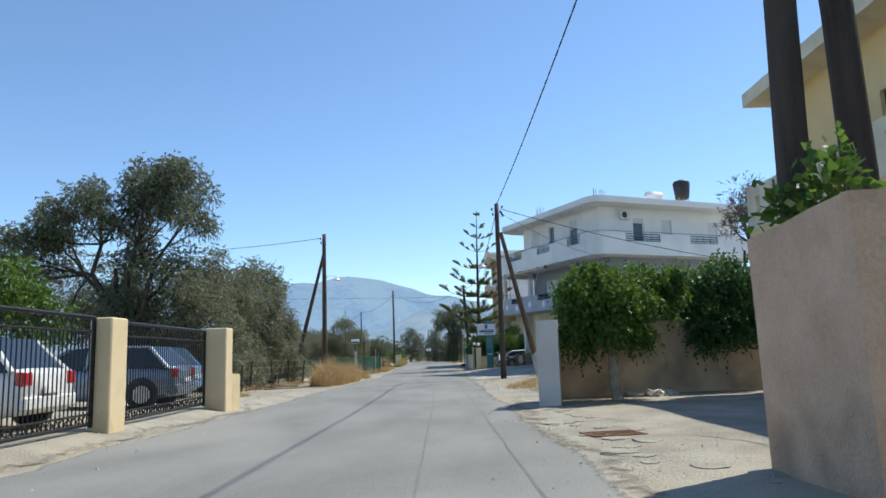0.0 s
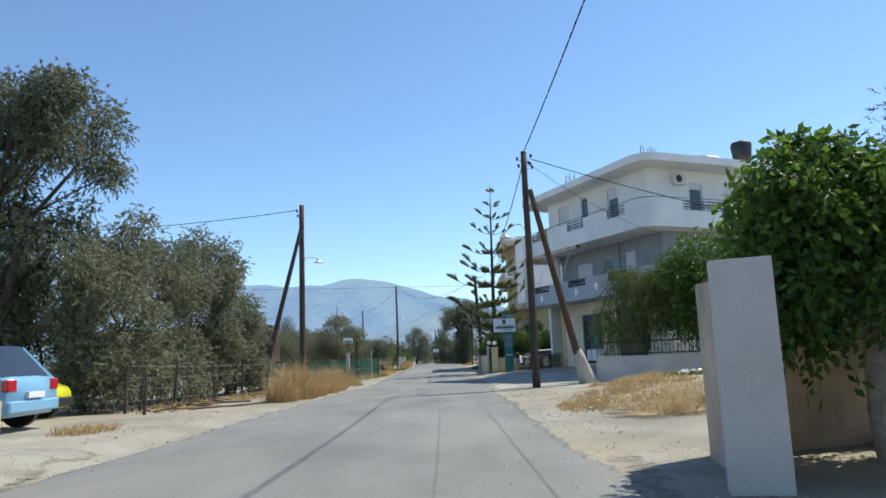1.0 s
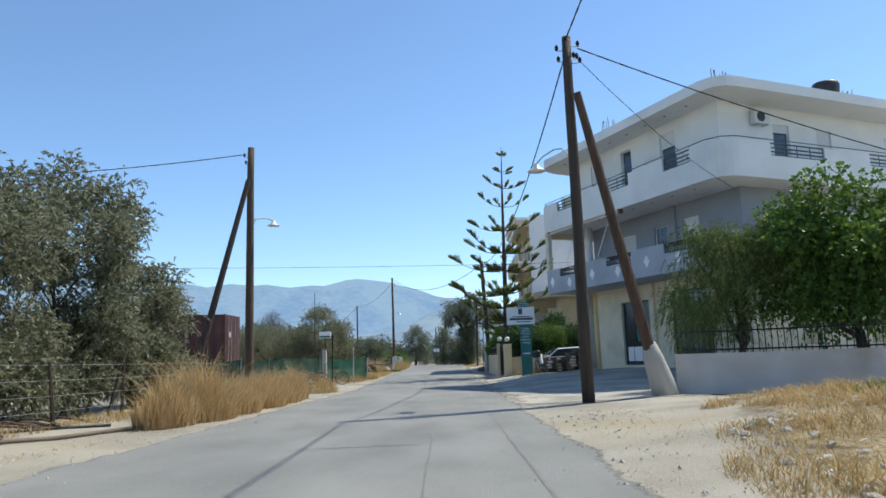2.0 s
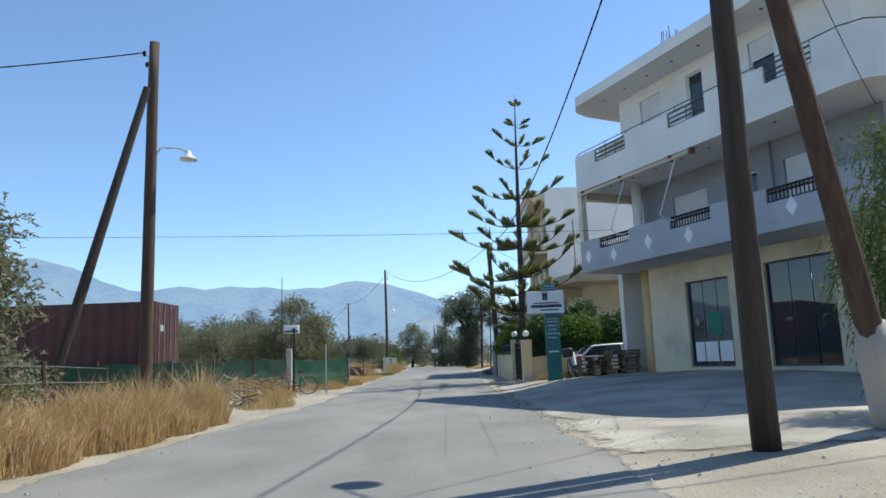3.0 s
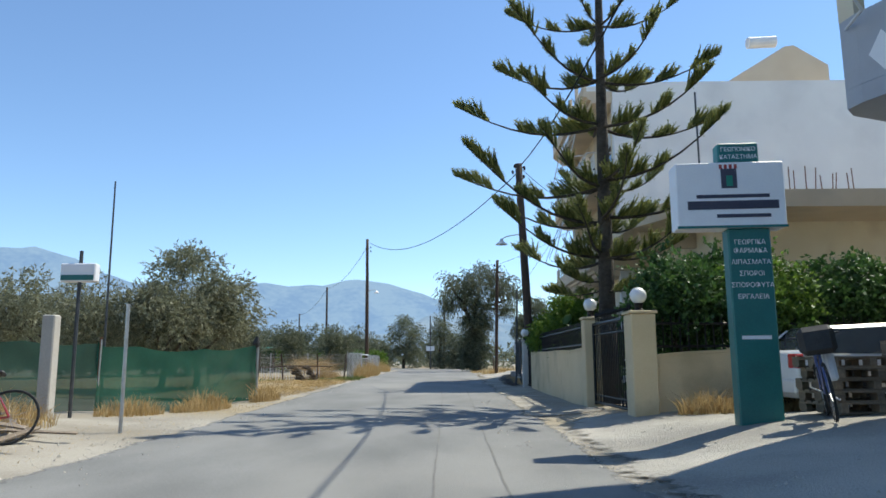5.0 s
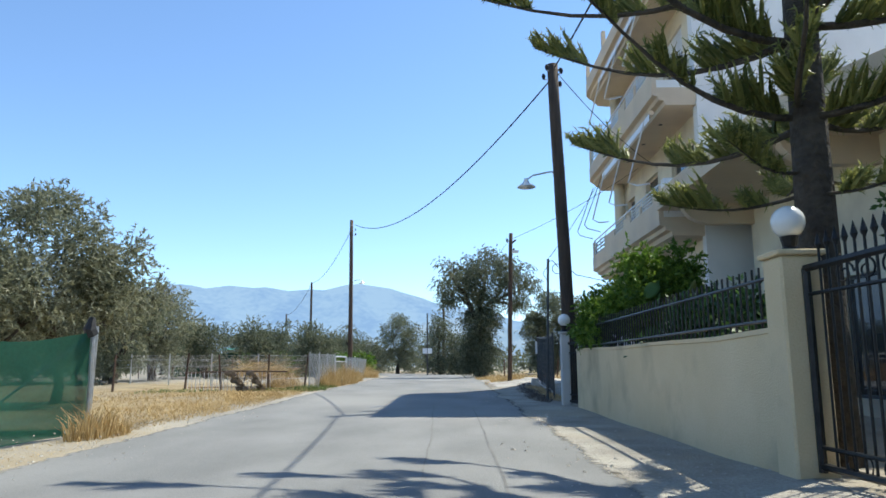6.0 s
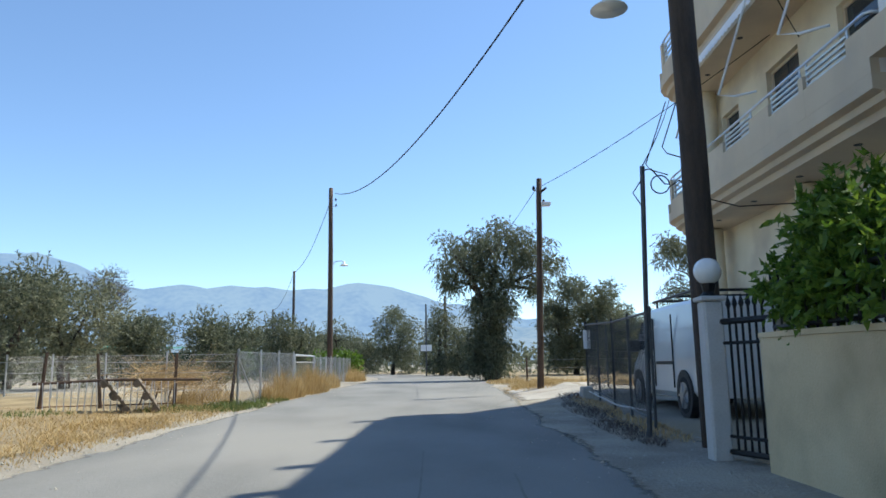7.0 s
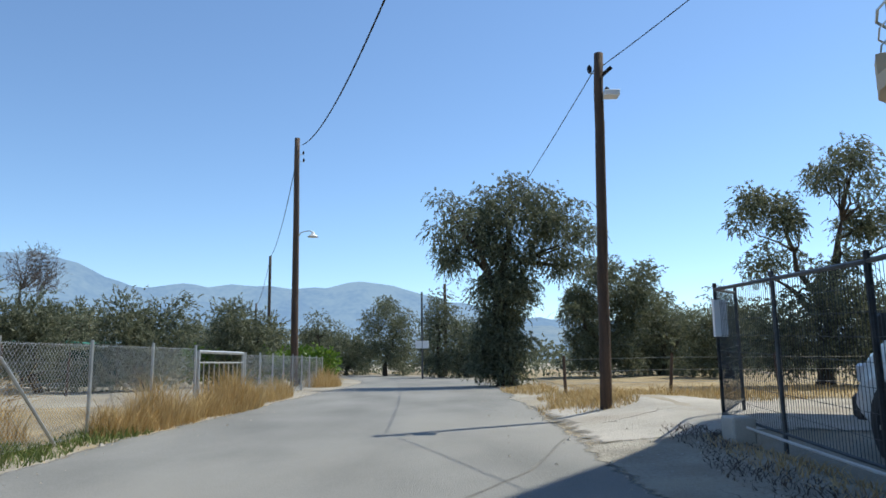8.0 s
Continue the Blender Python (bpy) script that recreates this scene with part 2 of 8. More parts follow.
DEADWOOD = leaf_mat("bare_twigs", (0.08, 0.06, 0.05), (0.17, 0.14, 0.12), 0.0, 0.9)


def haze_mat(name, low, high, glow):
    """Far hills: the veil of kilometres of summer haze is painted as glowing colour."""
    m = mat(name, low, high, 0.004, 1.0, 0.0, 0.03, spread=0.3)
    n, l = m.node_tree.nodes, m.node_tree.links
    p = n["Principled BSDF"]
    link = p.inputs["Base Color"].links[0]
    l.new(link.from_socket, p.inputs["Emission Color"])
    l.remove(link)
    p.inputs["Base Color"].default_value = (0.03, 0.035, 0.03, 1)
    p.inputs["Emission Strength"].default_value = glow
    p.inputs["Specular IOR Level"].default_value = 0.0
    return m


# blue and brightness are haze light set as emission, not the hills' own colour
HILLFAR = haze_mat("far_hills_haze_glow", (0.19, 0.32, 0.545), (0.265, 0.40, 0.59), 1.0)
HILLNEAR = haze_mat("near_hills_haze_glow", (0.20, 0.325, 0.51), (0.31, 0.415, 0.555), 0.93)
# ---- building tools ----
def thing(name, label, category, at=(0, 0, 0), rz=0.0, group="", kind=""):
    ob = new(name)
    ob.empty_display_size = 0.2
    ob.matrix_world = pose(*at, 0, 0, rz)
    return tagged(ob, label, category, group, kind)


def part(name, bm, material, parent=None, label="", smooth=False):
    me = bpy.data.meshes.new(name)
    bm.to_mesh(me)
    bm.free()
    me.materials.append(material)
    if smooth:
        me.polygons.foreach_set("use_smooth", [True] * len(me.polygons))
    ob = new(name, me)
    ob.parent = parent
    return tagged(ob, label)


def raw(name, verts, faces, material, parent=None, label=""):
    me = bpy.data.meshes.new(name)
    me.from_pydata(verts, [], faces)
    me.materials.append(material)
    ob = new(name, me)
    ob.parent = parent
    return tagged(ob, label)


def share(ob, name, m, parent=None):
    """Another object on the mesh of ob."""
    o = new(name, ob.data)
    o.parent = parent
    o.matrix_basis = m
    return o


def box(bm, lo, hi, bevel=0.0, m=None):
    vs = [bm.verts.new((x, y, z)) for z in (lo[2], hi[2]) for x, y in ((lo[0], lo[1]), (hi[0], lo[1]), (hi[0], hi[1]), (lo[0], hi[1]))]
    fs = [bm.faces.new([vs[i] for i in f]) for f in ((3, 2, 1, 0), (4, 5, 6, 7), (0, 1, 5, 4), (1, 2, 6, 5), (2, 3, 7, 6), (3, 0, 4, 7))]
    if bevel:
        es = list({e for f in fs for e in f.edges})
        got = bmesh.ops.bevel(bm, geom=es, offset=bevel, segments=1, affect="EDGES")
        vs = list({v for f in got["faces"] for v in f.verts} | {v for v in vs if v.is_valid})
    if m is not None:
        for v in vs:
            v.co = m @ v.co
    return vs


def boxes(*pairs, bevel=0.0):
    bm = bmesh.new()
    for lo, hi in pairs:
        box(bm, lo, hi, bevel)
    return bm


def ring(c, d, r, n, turn=0.0):
    d = Vector(d).normalized()
    a = d.orthogonal().normalized()
    b = d.cross(a)
    return [Vector(c) + (a * math.cos(turn + 2 * math.pi * i / n) + b * math.sin(turn + 2 * math.pi * i / n)) * r for i in range(n)]


def tube(bm, pts, radii, n=8, caps=True):
    """A tapered tube through points."""
    pts = [Vector(p) for p in pts]
    if not hasattr(radii, "__len__"):
        radii = [radii] * len(pts)
    rows, axis = [], None
    for i, p in enumerate(pts):
        d = (pts[min(i + 1, len(pts) - 1)] - pts[max(i - 1, 0)]).normalized()
        if axis is None:
            axis = d.orthogonal().normalized()
        axis = (axis - d * axis.dot(d)).normalized()
        b = d.cross(axis)
        rows.append([bm.verts.new(p + (axis * math.cos(2 * math.pi * k / n) + b * math.sin(2 * math.pi * k / n)) * radii[i]) for k in range(n)])
    for r, s in zip(rows, rows[1:]):
        for k in range(n):
            bm.faces.new((r[k], r[(k + 1) % n], s[(k + 1) % n], s[k]))
    if caps:
        bm.faces.new(rows[0][::-1])
        bm.faces.new(rows[-1])
    return rows


def tubes(*runs, n=6):
    bm = bmesh.new()
    for pts, r in runs:
        tube(bm, pts, r, n)
    return bm


def ball(bm, c, r, squash=1.0, seg=14, rings=9):
    got = bmesh.ops.create_uvsphere(bm, u_segments=seg, v_segments=rings, radius=r)
    for v in got["verts"]:
        v.co = Vector((v.co.x, v.co.y, v.co.z * squash)) + Vector(c)
    return got["verts"]


def loft(bm, sections, caps=True):
    rows = [[bm.verts.new(p) for p in s] for s in sections]
    n = len(rows[0])
    for r, s in zip(rows, rows[1:]):
        for k in range(n):
            bm.faces.new((r[k], r[(k + 1) % n], s[(k + 1) % n], s[k]))
    if caps:
        bm.faces.new(rows[0][::-1])
        bm.faces.new(rows[-1])


def sag(p, q, drop, n=14):
    p, q = Vector(p), Vector(q)
    return [p.lerp(q, i / n) - Vector((0, 0, drop * 4 * (i / n) * (1 - i / n))) for i in range(n + 1)]


def cable(name, p, q, drop, r, label):
    """An overhead cable: two strands twisted round each other."""
    k = max(60, min(260, int((Vector(p) - Vector(q)).length * 6)))
    pts = sag(p, q, drop, k)
    bm = bmesh.new()
    for s in (0, 1):
        tw = [v + Vector((math.cos(i * 0.9 + s * math.pi), 0, math.sin(i * 0.9 + s * math.pi))) * r * 0.22 for i, v in enumerate(pts)]
        tube(bm, tw, r * 0.74, 5)
    return tagged(part(name, bm, WIRE), label, "cable")


def profile(y):
    return float(np.interp(y, (-60, -7, 3, 14, 25, 34, 44, 50, 58, 67, 78, 92, 130, 400), (0.45, 0.33, 0.29, 0.19, 0.13, 0.06, -0.07, -0.05, 0.04, 0.1, 0.22, 0.28, 0.25, 0.3)))


def bump_at(x, y, cx, cy, rx, ry):
    d = ((x - cx) / rx) ** 2 + ((y - cy) / ry) ** 2
    return math.exp(-d * 1.6)


def road_mid(y):
    return -1.35 - 0.25 * max(0.0, min(1.0, (y - 40) / 40)) - (max(0.0, y - 98) / 14) ** 2 * 2.2


def ground_z(x, y):
    """Height of the ground sheet."""
    z = profile(y)
    off = abs(x - road_mid(y)) - 3.3
    if x < 0 and y < 24 and off > -0.15:
        s = min(1.0, (off + 0.15) / 0.6)
        z += 0.12 * s * s * (3 - 2 * s) * min(1.0, (24 - y) / 8)
    if off > 0:
        rise = min(off, 3.0) / 3.0
        z += 0.05 * rise + 0.06 * rise * noise.noise(Vector((x * 0.35, y * 0.35, 0.0)))
        z += 0.45 * bump_at(x, y, 6.6, 21.5, 3.0, 6.5)
        z += 0.26 * bump_at(x, y, 3.6, 80.0, 2.0, 6.0)
        z += 0.45 * bump_at(x, y, -7.4, 47.5, 1.7, 5.0)
        z -= 0.24 * bump_at(x, y, -7.3, 58.5, 2.4, 3.6)
        if x > 0:
            z += float(np.interp(x, (1.95, 3.8, 7.5, 9.0), (0.0, 0.24, 0.46, 0.55)) * np.interp(y, (35, 43, 52.6, 57), (0, 1, 1, 0)))
            z -= 0.22 * bump_at(x, y, 6.9, 51.7, 2.6, 1.1)
    return z


RNG = np.random.default_rng(7)


def leaf_mesh(name, points, dirs, length, width, material, parent=None, label="", kind=""):
    """Many small leaves, each a folded blade at a point, along its direction."""
    pts, d = np.asarray(points, float), np.asarray(dirs, float)
    k = len(pts)
    d = d / np.maximum(np.linalg.norm(d, axis=1, keepdims=True), 1e-6)
    side = np.cross(d, RNG.normal(size=(k, 3)))
    side /= np.maximum(np.linalg.norm(side, axis=1, keepdims=True), 1e-6)
    ln = (length * RNG.uniform(0.6, 1.3, k))[:, None]
    wd = (width * RNG.uniform(0.7, 1.3, k))[:, None]
    if width < 0.028:
        v = np.stack([pts + side * wd * 0.9, pts + d * ln, pts - side * wd * 0.9], axis=1).reshape(-1, 3)
    else:
        v = np.stack([pts, pts + d * ln * 0.5 + side * wd, pts + d * ln, pts + d * ln * 0.5 - side * wd], axis=1).reshape(-1, 3)
    q = len(v) // k
    me = bpy.data.meshes.new(name)
    me.vertices.add(q * k)
    me.vertices.foreach_set("co", v.ravel())
    me.loops.add(q * k)
    me.loops.foreach_set("vertex_index", np.arange(q * k))
    me.polygons.add(k)
    me.polygons.foreach_set("loop_start", np.arange(0, q * k, q))
    me.update(calc_edges=True)
    me.materials.append(material)
    ob = new(name, me)
    ob.parent = parent
    return tagged(ob, label, kind=kind)


def clump_points(clumps, count, droop=0.0, per=9, spray=0.4):
    """Leaves along small drooping sprays that fill a set of clumps (x, y, z, radius)."""
    c = np.asarray(clumps, float)
    w = c[:, 3] ** 2
    k = max(1, count // per)
    pick = RNG.choice(len(c), k, p=w / w.sum())
    n = RNG.normal(size=(k, 3))
    n /= np.linalg.norm(n, axis=1, keepdims=True)
    r = c[pick, 3] * RNG.uniform(0.05, 1.0, k) ** 0.5 * np.where(RNG.uniform(size=k) < 0.14, 1.35, 1.0)
    base = c[pick, :3] + n * r[:, None] * np.array((1, 1, 0.85))
    way = n * 0.8 + RNG.normal(size=(k, 3)) * 0.65 + np.array((0, 0, 0.25))
    way /= np.linalg.norm(way, axis=1, keepdims=True)
    ln = spray * RNG.uniform(0.5, 1.4, k)
    s = np.tile(np.linspace(0.08, 1.0, per), (k, 1)) + RNG.uniform(-0.05, 0.05, (k, per))
    pts = base[:, None, :] + way[:, None, :] * (s * ln[:, None])[:, :, None]
    pts[:, :, 2] -= droop * ln[:, None] * s ** 2
    d = way[:, None, :] + RNG.normal(size=(k, per, 3)) * 0.6
    d[:, :, 2] -= droop * 1.3 * s
    return pts.reshape(-1, 3), d.reshape(-1, 3)


def crown_clumps(cx, cy, cz, rx, ry, rz, k, r0, r1, rng, low=-0.7):
    out = []
    while len(out) < k:
        p = rng.normal(size=3)
        p /= np.linalg.norm(p)
        if p[2] < low:
            continue
        p *= rng.uniform(0.45, 1.0)
        out.append((cx + p[0] * rx, cy + p[1] * ry, cz + p[2] * rz, rng.uniform(r0, r1)))
    return out


def tree(name, label, at, clumps, count, leaf, material, trunk_r=0.25, fork=0.3, droop=0.3, category="tree", bark=None, group="", stems=1, limbs=16, reach=0.8):
    """A tapered trunk that forks into limbs, which run into the leaf clumps."""
    t = thing(name, label, category, at, group=group)
    base = Vector(at)
    rng = np.random.default_rng(int(abs(at[0] * 100 + at[1] * 37)) % 9999)
    top = max(c[2] for c in clumps)
    mid = Vector(np.mean([c[:3] for c in clumps], axis=0)) - base
    bm = bmesh.new()

    def shake(a):
        return Vector((rng.uniform(-a, a), rng.uniform(-a, a), rng.uniform(-a, a)))

    for s in range(stems):
        foot = Vector((0, 0, -0.15)) + (Vector((rng.uniform(-1, 1), rng.uniform(-1, 1), 0)) * 0.35 if s else Vector())
        head = foot + Vector((mid.x * 0.45, mid.y * 0.45, (top - base.z) * fork)) + Vector((rng.uniform(-0.3, 0.3), rng.uniform(-0.3, 0.3), 0))
        w = trunk_r * 0.5
        pts = [foot, foot.lerp(head, 0.12), foot.lerp(head, 0.4) + shake(w), foot.lerp(head, 0.7) + shake(w), head]
        tube(bm, pts, [trunk_r * 1.45, trunk_r * 1.1, trunk_r * 0.95, trunk_r * 0.85, trunk_r * 0.7], 9)
        order = [Vector(clumps[i][:3]) - base for i in rng.permutation(len(clumps))[: max(3, limbs // stems)]]
        mains = order[: max(2, len(order) // 5)]
        knees = []
        for c in mains:
            knee = head.lerp(c, 0.6)
            a = head.lerp(knee, 0.35) + shake(0.12 * knee.length * 0.5)
            b = head.lerp(knee, 0.7) + shake(0.12 * knee.length * 0.5)
            tube(bm, [head - Vector((0, 0, trunk_r * 0.6)), a, b, knee], [trunk_r * 0.55, trunk_r * 0.42, trunk_r * 0.34, trunk_r * 0.24], 7)
            knees += [knee, b]
        for c in order:
            k = min(knees, key=lambda v: (v - c).length)
            e = k.lerp(c, reach + 0.15)
            tube(bm, [k, k.lerp(e, 0.35) + shake(0.15), k.lerp(e, 0.7) + shake(0.15), e], [trunk_r * 0.2, trunk_r * 0.13, trunk_r * 0.08, 0.006], 5)
    part("trunk", bm, bark or BARK, t, smooth=True)
    p, d = clump_points([(c[0] - base.x, c[1] - base.y, c[2] - base.z, c[3]) for c in clumps], count, droop, 9 if leaf[1] < 0.03 else 6, leaf[0] * 2.2)
    leaf_mesh("crown", p, d, leaf[0], leaf[1], material, t)
    return t


def blades(name, label, category, spots, count, h0, h1, width, material, lean=0.35):
    """Grass or reeds: thin bent blades inside ellipses (x, y, rx, ry, weight)."""
    s = np.asarray(spots, float)
    pick = RNG.choice(len(s), count, p=s[:, 4] / s[:, 4].sum())
    a, r = RNG.uniform(0, 2 * np.pi, count), RNG.uniform(0, 1, count) ** 0.5
    x, y = s[pick, 0] + np.cos(a) * r * s[pick, 2], s[pick, 1] + np.sin(a) * r * s[pick, 3]
    z = np.array([ground_z(i, j) for i, j in zip(x, y)]) - 0.02
    h = RNG.uniform(h0, h1, count) * (1.15 - 0.6 * r) * np.array([0.75 + 0.6 * noise.noise(Vector((i * 0.9, j * 0.9, 9.0))) for i, j in zip(x, y)])
    off = RNG.normal(size=(count, 2)) * lean * h[:, None]
    side = RNG.normal(size=(count, 2))
    side = side / np.linalg.norm(side, axis=1, keepdims=True) * width
    p = np.stack([x, y, z], 1)
    z3 = np.zeros((count, 1))
    sd = np.hstack([side, z3])
    m = p + np.hstack([off * 0.35, (h * 0.6)[:, None]])
    t = p + np.hstack([off, (h * 0.95)[:, None]])
    v = np.stack([p - sd, p + sd, m + sd * 0.8, m - sd * 0.8, t], 1).reshape(-1, 3)
    i = np.arange(count) * 5
    faces = [(q, q + 1, q + 2, q + 3) for q in i.tolist()] + [(q + 3, q + 2, q + 4) for q in i.tolist()]
    ob = raw(name, v.tolist(), faces, material)
    return tagged(ob, label, category, kind="stuff")


def stone_mesh(seed):
    rng = random.Random(seed)
    bm = bmesh.new()
    bmesh.ops.create_icosphere(bm, subdivisions=1, radius=1.0)
    for v in bm.verts:
        v.co *= rng.uniform(0.7, 1.15)
        v.co.z *= 0.65
    return bm
# ---- ground and road ----
def make_ground():
    near_x = [-60, -45, -34, -26, -20, -16] + [-14 + 0.5 * i for i in range(57)] + [16, 18, 20, 24, 30, 40, 60]
    near_y = [-50, -35, -25] + [-18 + 0.5 * i for i in range(257)] + [112, 115, 120, 126, 134, 145, 160, 180, 210, 260, 330]
    xs = [-4200, -1500, -500, -200, -100] + near_x + [100, 200, 500, 1500, 4200]
    ys = [-1500, -400, -120] + near_y + [450, 700, 1200, 2200, 4200]
    verts = [(x, y, ground_z(x, y) - 0.004) for y in ys for x in xs]
    w = len(xs)
    faces = [(j * w + i, j * w + i + 1, (j + 1) * w + i + 1, (j + 1) * w + i) for j in range(len(ys) - 1) for i in range(w - 1)]
    tagged(raw("ground", verts, faces, DUST), "pale dusty earth beside the road", "ground", kind="structure")


def strip(name, left, right, y0, y1, material, lift, label, category, step=1.0, across=6, soft=0.6):
    """A sheet between two edge lines that follows the ground."""
    ys = np.arange(y0, y1 + 0.01, step)
    verts, faces = [], []
    n = across + 1
    for y in ys:
        a, b = left(y), right(y)
        for i in range(n):
            x = a + (b - a) * i / across
            verts.append((x, float(y), max(profile(y), ground_z(x, y) if lift > 0.01 else profile(y)) + lift))
    for j in range(len(ys) - 1):
        for i in range(across):
            faces.append((j * n + i, j * n + i + 1, (j + 1) * n + i + 1, (j + 1) * n + i))
    ob = raw(name, verts, faces, material)
    near = ob.data.attributes.new("border", "FLOAT", "POINT")
    near.data.foreach_set("value", [min(1.0, min(abs(v[0] - left(v[1])), abs(v[0] - right(v[1])), v[1] - y0, y1 - v[1]) / soft) for v in verts])
    return tagged(ob, label, category, kind="structure")


def wob(y, s, a):
    return a * noise.noise(Vector((y * 0.45, s, 0.0))) + a * 0.5 * noise.noise(Vector((y * 1.7, s, 3.0)))


make_ground()
strip("road", lambda y: road_mid(y) - 3.05 + wob(y, 1.0, 0.22), lambda y: road_mid(y) + 3.15 + wob(y, 5.0, 0.18), -45, 175, ASPHALT, 0.006,
      "worn grey asphalt road bleached by sun and dust", "road", 0.5, 16, 0.4)


def seam(pts, w):
    """A tar seam across or along the road."""
    fine = []
    for (x0, y0), (x1, y1) in zip(pts, pts[1:]):
        k = max(2, int(math.hypot(x1 - x0, y1 - y0) / 0.5))
        fine += [(x0 + (x1 - x0) * i / k, y0 + (y1 - y0) * i / k) for i in range(k)]
    fine.append(pts[-1])
    verts, faces = [], []
    for i, (x, y) in enumerate(fine):
        q, r = fine[max(i - 1, 0)], fine[min(i + 1, len(fine) - 1)]
        d = Vector((r[0] - q[0], r[1] - q[1], 0)).normalized()
        nrm = Vector((-d.y, d.x, 0))
        jig = 0.025 * noise.noise(Vector((x * 1.3, y * 1.3, 7.0)))
        ww = w * (0.75 + 0.5 * abs(noise.noise(Vector((x * 2.0, y * 2.0, 1.0)))))
        for s in (-1, 1):
            p = Vector((x, y, 0)) + nrm * (jig + s * ww / 2)
            verts.append((p.x, p.y, profile(p.y) + 0.0095))
    faces = [(2 * i, 2 * i + 1, 2 * i + 3, 2 * i + 2) for i in range(len(fine) - 1)]
    tagged(raw("tar_seam", verts, faces, TAR), "dark tar seam between two road patches", "road seam", kind="structure")


seam([(1.05, -12), (1.0, 10.0), (0.88, 28.3)], 0.04)
seam([(0.05, -12), (0.02, 10.2), (-0.15, 24.0)], 0.025)
seam([(-2.0, 22.0), (-0.3, 22.2)], 0.05)
seam([(0.5, 30), (0.45, 45), (0.47, 65.3)], 0.03)
seam([(-0.1, 30), (-0.28, 59.8), (-0.45, 67.0)], 0.025)
seam([(-0.9, 71), (0.6, 74), (1.3, 76.5)], 0.04)
seam([(1.5, 82.6), (1.6, 79.5), (1.9, 76.6), (2.4, 75.2)], 0.06)

# paler concrete aprons beside the road
strip("apron_west", lambda y: -6.1, lambda y: road_mid(y) - 2.9 - wob(y, 9.0, 0.4), -14, 13.4, APRON, 0.012, "dusty concrete apron before the iron gates", "pavement", 0.5, 6, 0.7)
strip("apron_east", lambda y: road_mid(y) + 2.85 + wob(y, 3.0, 0.5), lambda y: 9.2, -6, 11.6, APRON, 0.012, "cracked dusty concrete yard apron", "pavement", 0.5, 10, 0.9)
strip("forecourt", lambda y: road_mid(y) + 2.9 + wob(y, 6.0, 0.5), lambda y: 13.0, 29.5, 53.4, YARD, 0.0105, "pale concrete forecourt of the shop house", "pavement", 0.5, 14, 0.9)
strip("driveway", lambda y: road_mid(y) + 2.8 + wob(y, 8.0, 0.15), lambda y: 12.5, 75.6, 81.0, DRIVE, 0.014, "pale concrete driveway slab", "pavement", 0.5, 12, 0.35)

strip("verge_east", lambda y: road_mid(y) + 2.8 + wob(y, 18.0, 0.2), lambda y: 3.1, 53.8, 76, APRON, 0.0112, "dusty paved verge along the garden wall", "pavement", 0.5, 6, 0.4)

strip("field_west", lambda y: -70, lambda y: road_mid(y) - 3.35 + wob(y, 12.0, 0.4), 60, 84, FIELD, 0.011, "dry yellow field of straw and earth", "field", 1.0, 70, 1.3)
strip("field_east", lambda y: road_mid(y) + 4.6 + wob(y, 14.0, 0.6), lambda y: 60, 82.5, 150, FIELD, 0.011, "dry yellow field of straw and earth", "field", 1.0, 50, 2.0)
strip("mound", lambda y: 2.45 + 0.28 * max(0.0, y - 18.5) + wob(y, 16.0, 0.5), lambda y: 10.5, 14.5, 29.5, FIELD, 0.03, "dry grassy rubble mound beside the road", "mound", 0.5, 30, 2.2)


def crack(pts, w, seed):
    """A jagged open crack in the old concrete."""
    rng = random.Random(seed)
    fine = []
    for (x0, y0), (x1, y1) in zip(pts, pts[1:]):
        k = max(2, int(math.hypot(x1 - x0, y1 - y0) / 0.12))
        fine += [(x0 + (x1 - x0) * i / k + rng.uniform(-0.05, 0.05), y0 + (y1 - y0) * i / k + rng.uniform(-0.05, 0.05)) for i in range(k)]
    verts = []
    for i, (x, y) in enumerate(fine):
        ww = w * rng.uniform(0.15, 1.0) * math.sin(math.pi * (i + 0.5) / len(fine)) ** 0.5
        z = max(profile(y), ground_z(x, y)) + 0.017
        verts += [(x - ww, y - ww * 0.5, z), (x + ww, y + ww * 0.5, z)]
    faces = [(2 * i, 2 * i + 1, 2 * i + 3, 2 * i + 2) for i in range(len(fine) - 1)]
    tagged(raw("crack", verts, faces, TAR), "jagged dark crack in the old concrete", "crack", kind="structure")


for i, pts in enumerate((((2.55, 8.6), (2.75, 7.0), (2.9, 6.2)), ((2.75, 5.6), (3.0, 4.6), (3.15, 4.2)), ((2.6, 4.4), (2.75, 3.6), (3.0, 2.9)), ((3.0, 2.6), (3.4, 2.3), (3.7, 1.7), (3.75, 0.8)), ((4.2, 7.6), (5.4, 7.0), (6.8, 7.2)), ((3.4, 5.4), (4.6, 4.9), (5.6, 5.1)),
                         ((3.2, 33.5), (4.5, 35.0), (5.6, 37.6)), ((2.2, 31.5), (3.0, 35.5), (2.7, 40.0)), ((4.4, 42.0), (6.4, 40.8)), ((1.8, 68.0), (2.1, 70.5), (1.9, 73.0)), ((1.5, 77.2), (3.4, 78.4), (5.2, 78.6)))):
    crack(pts, 0.022, 40 + i)


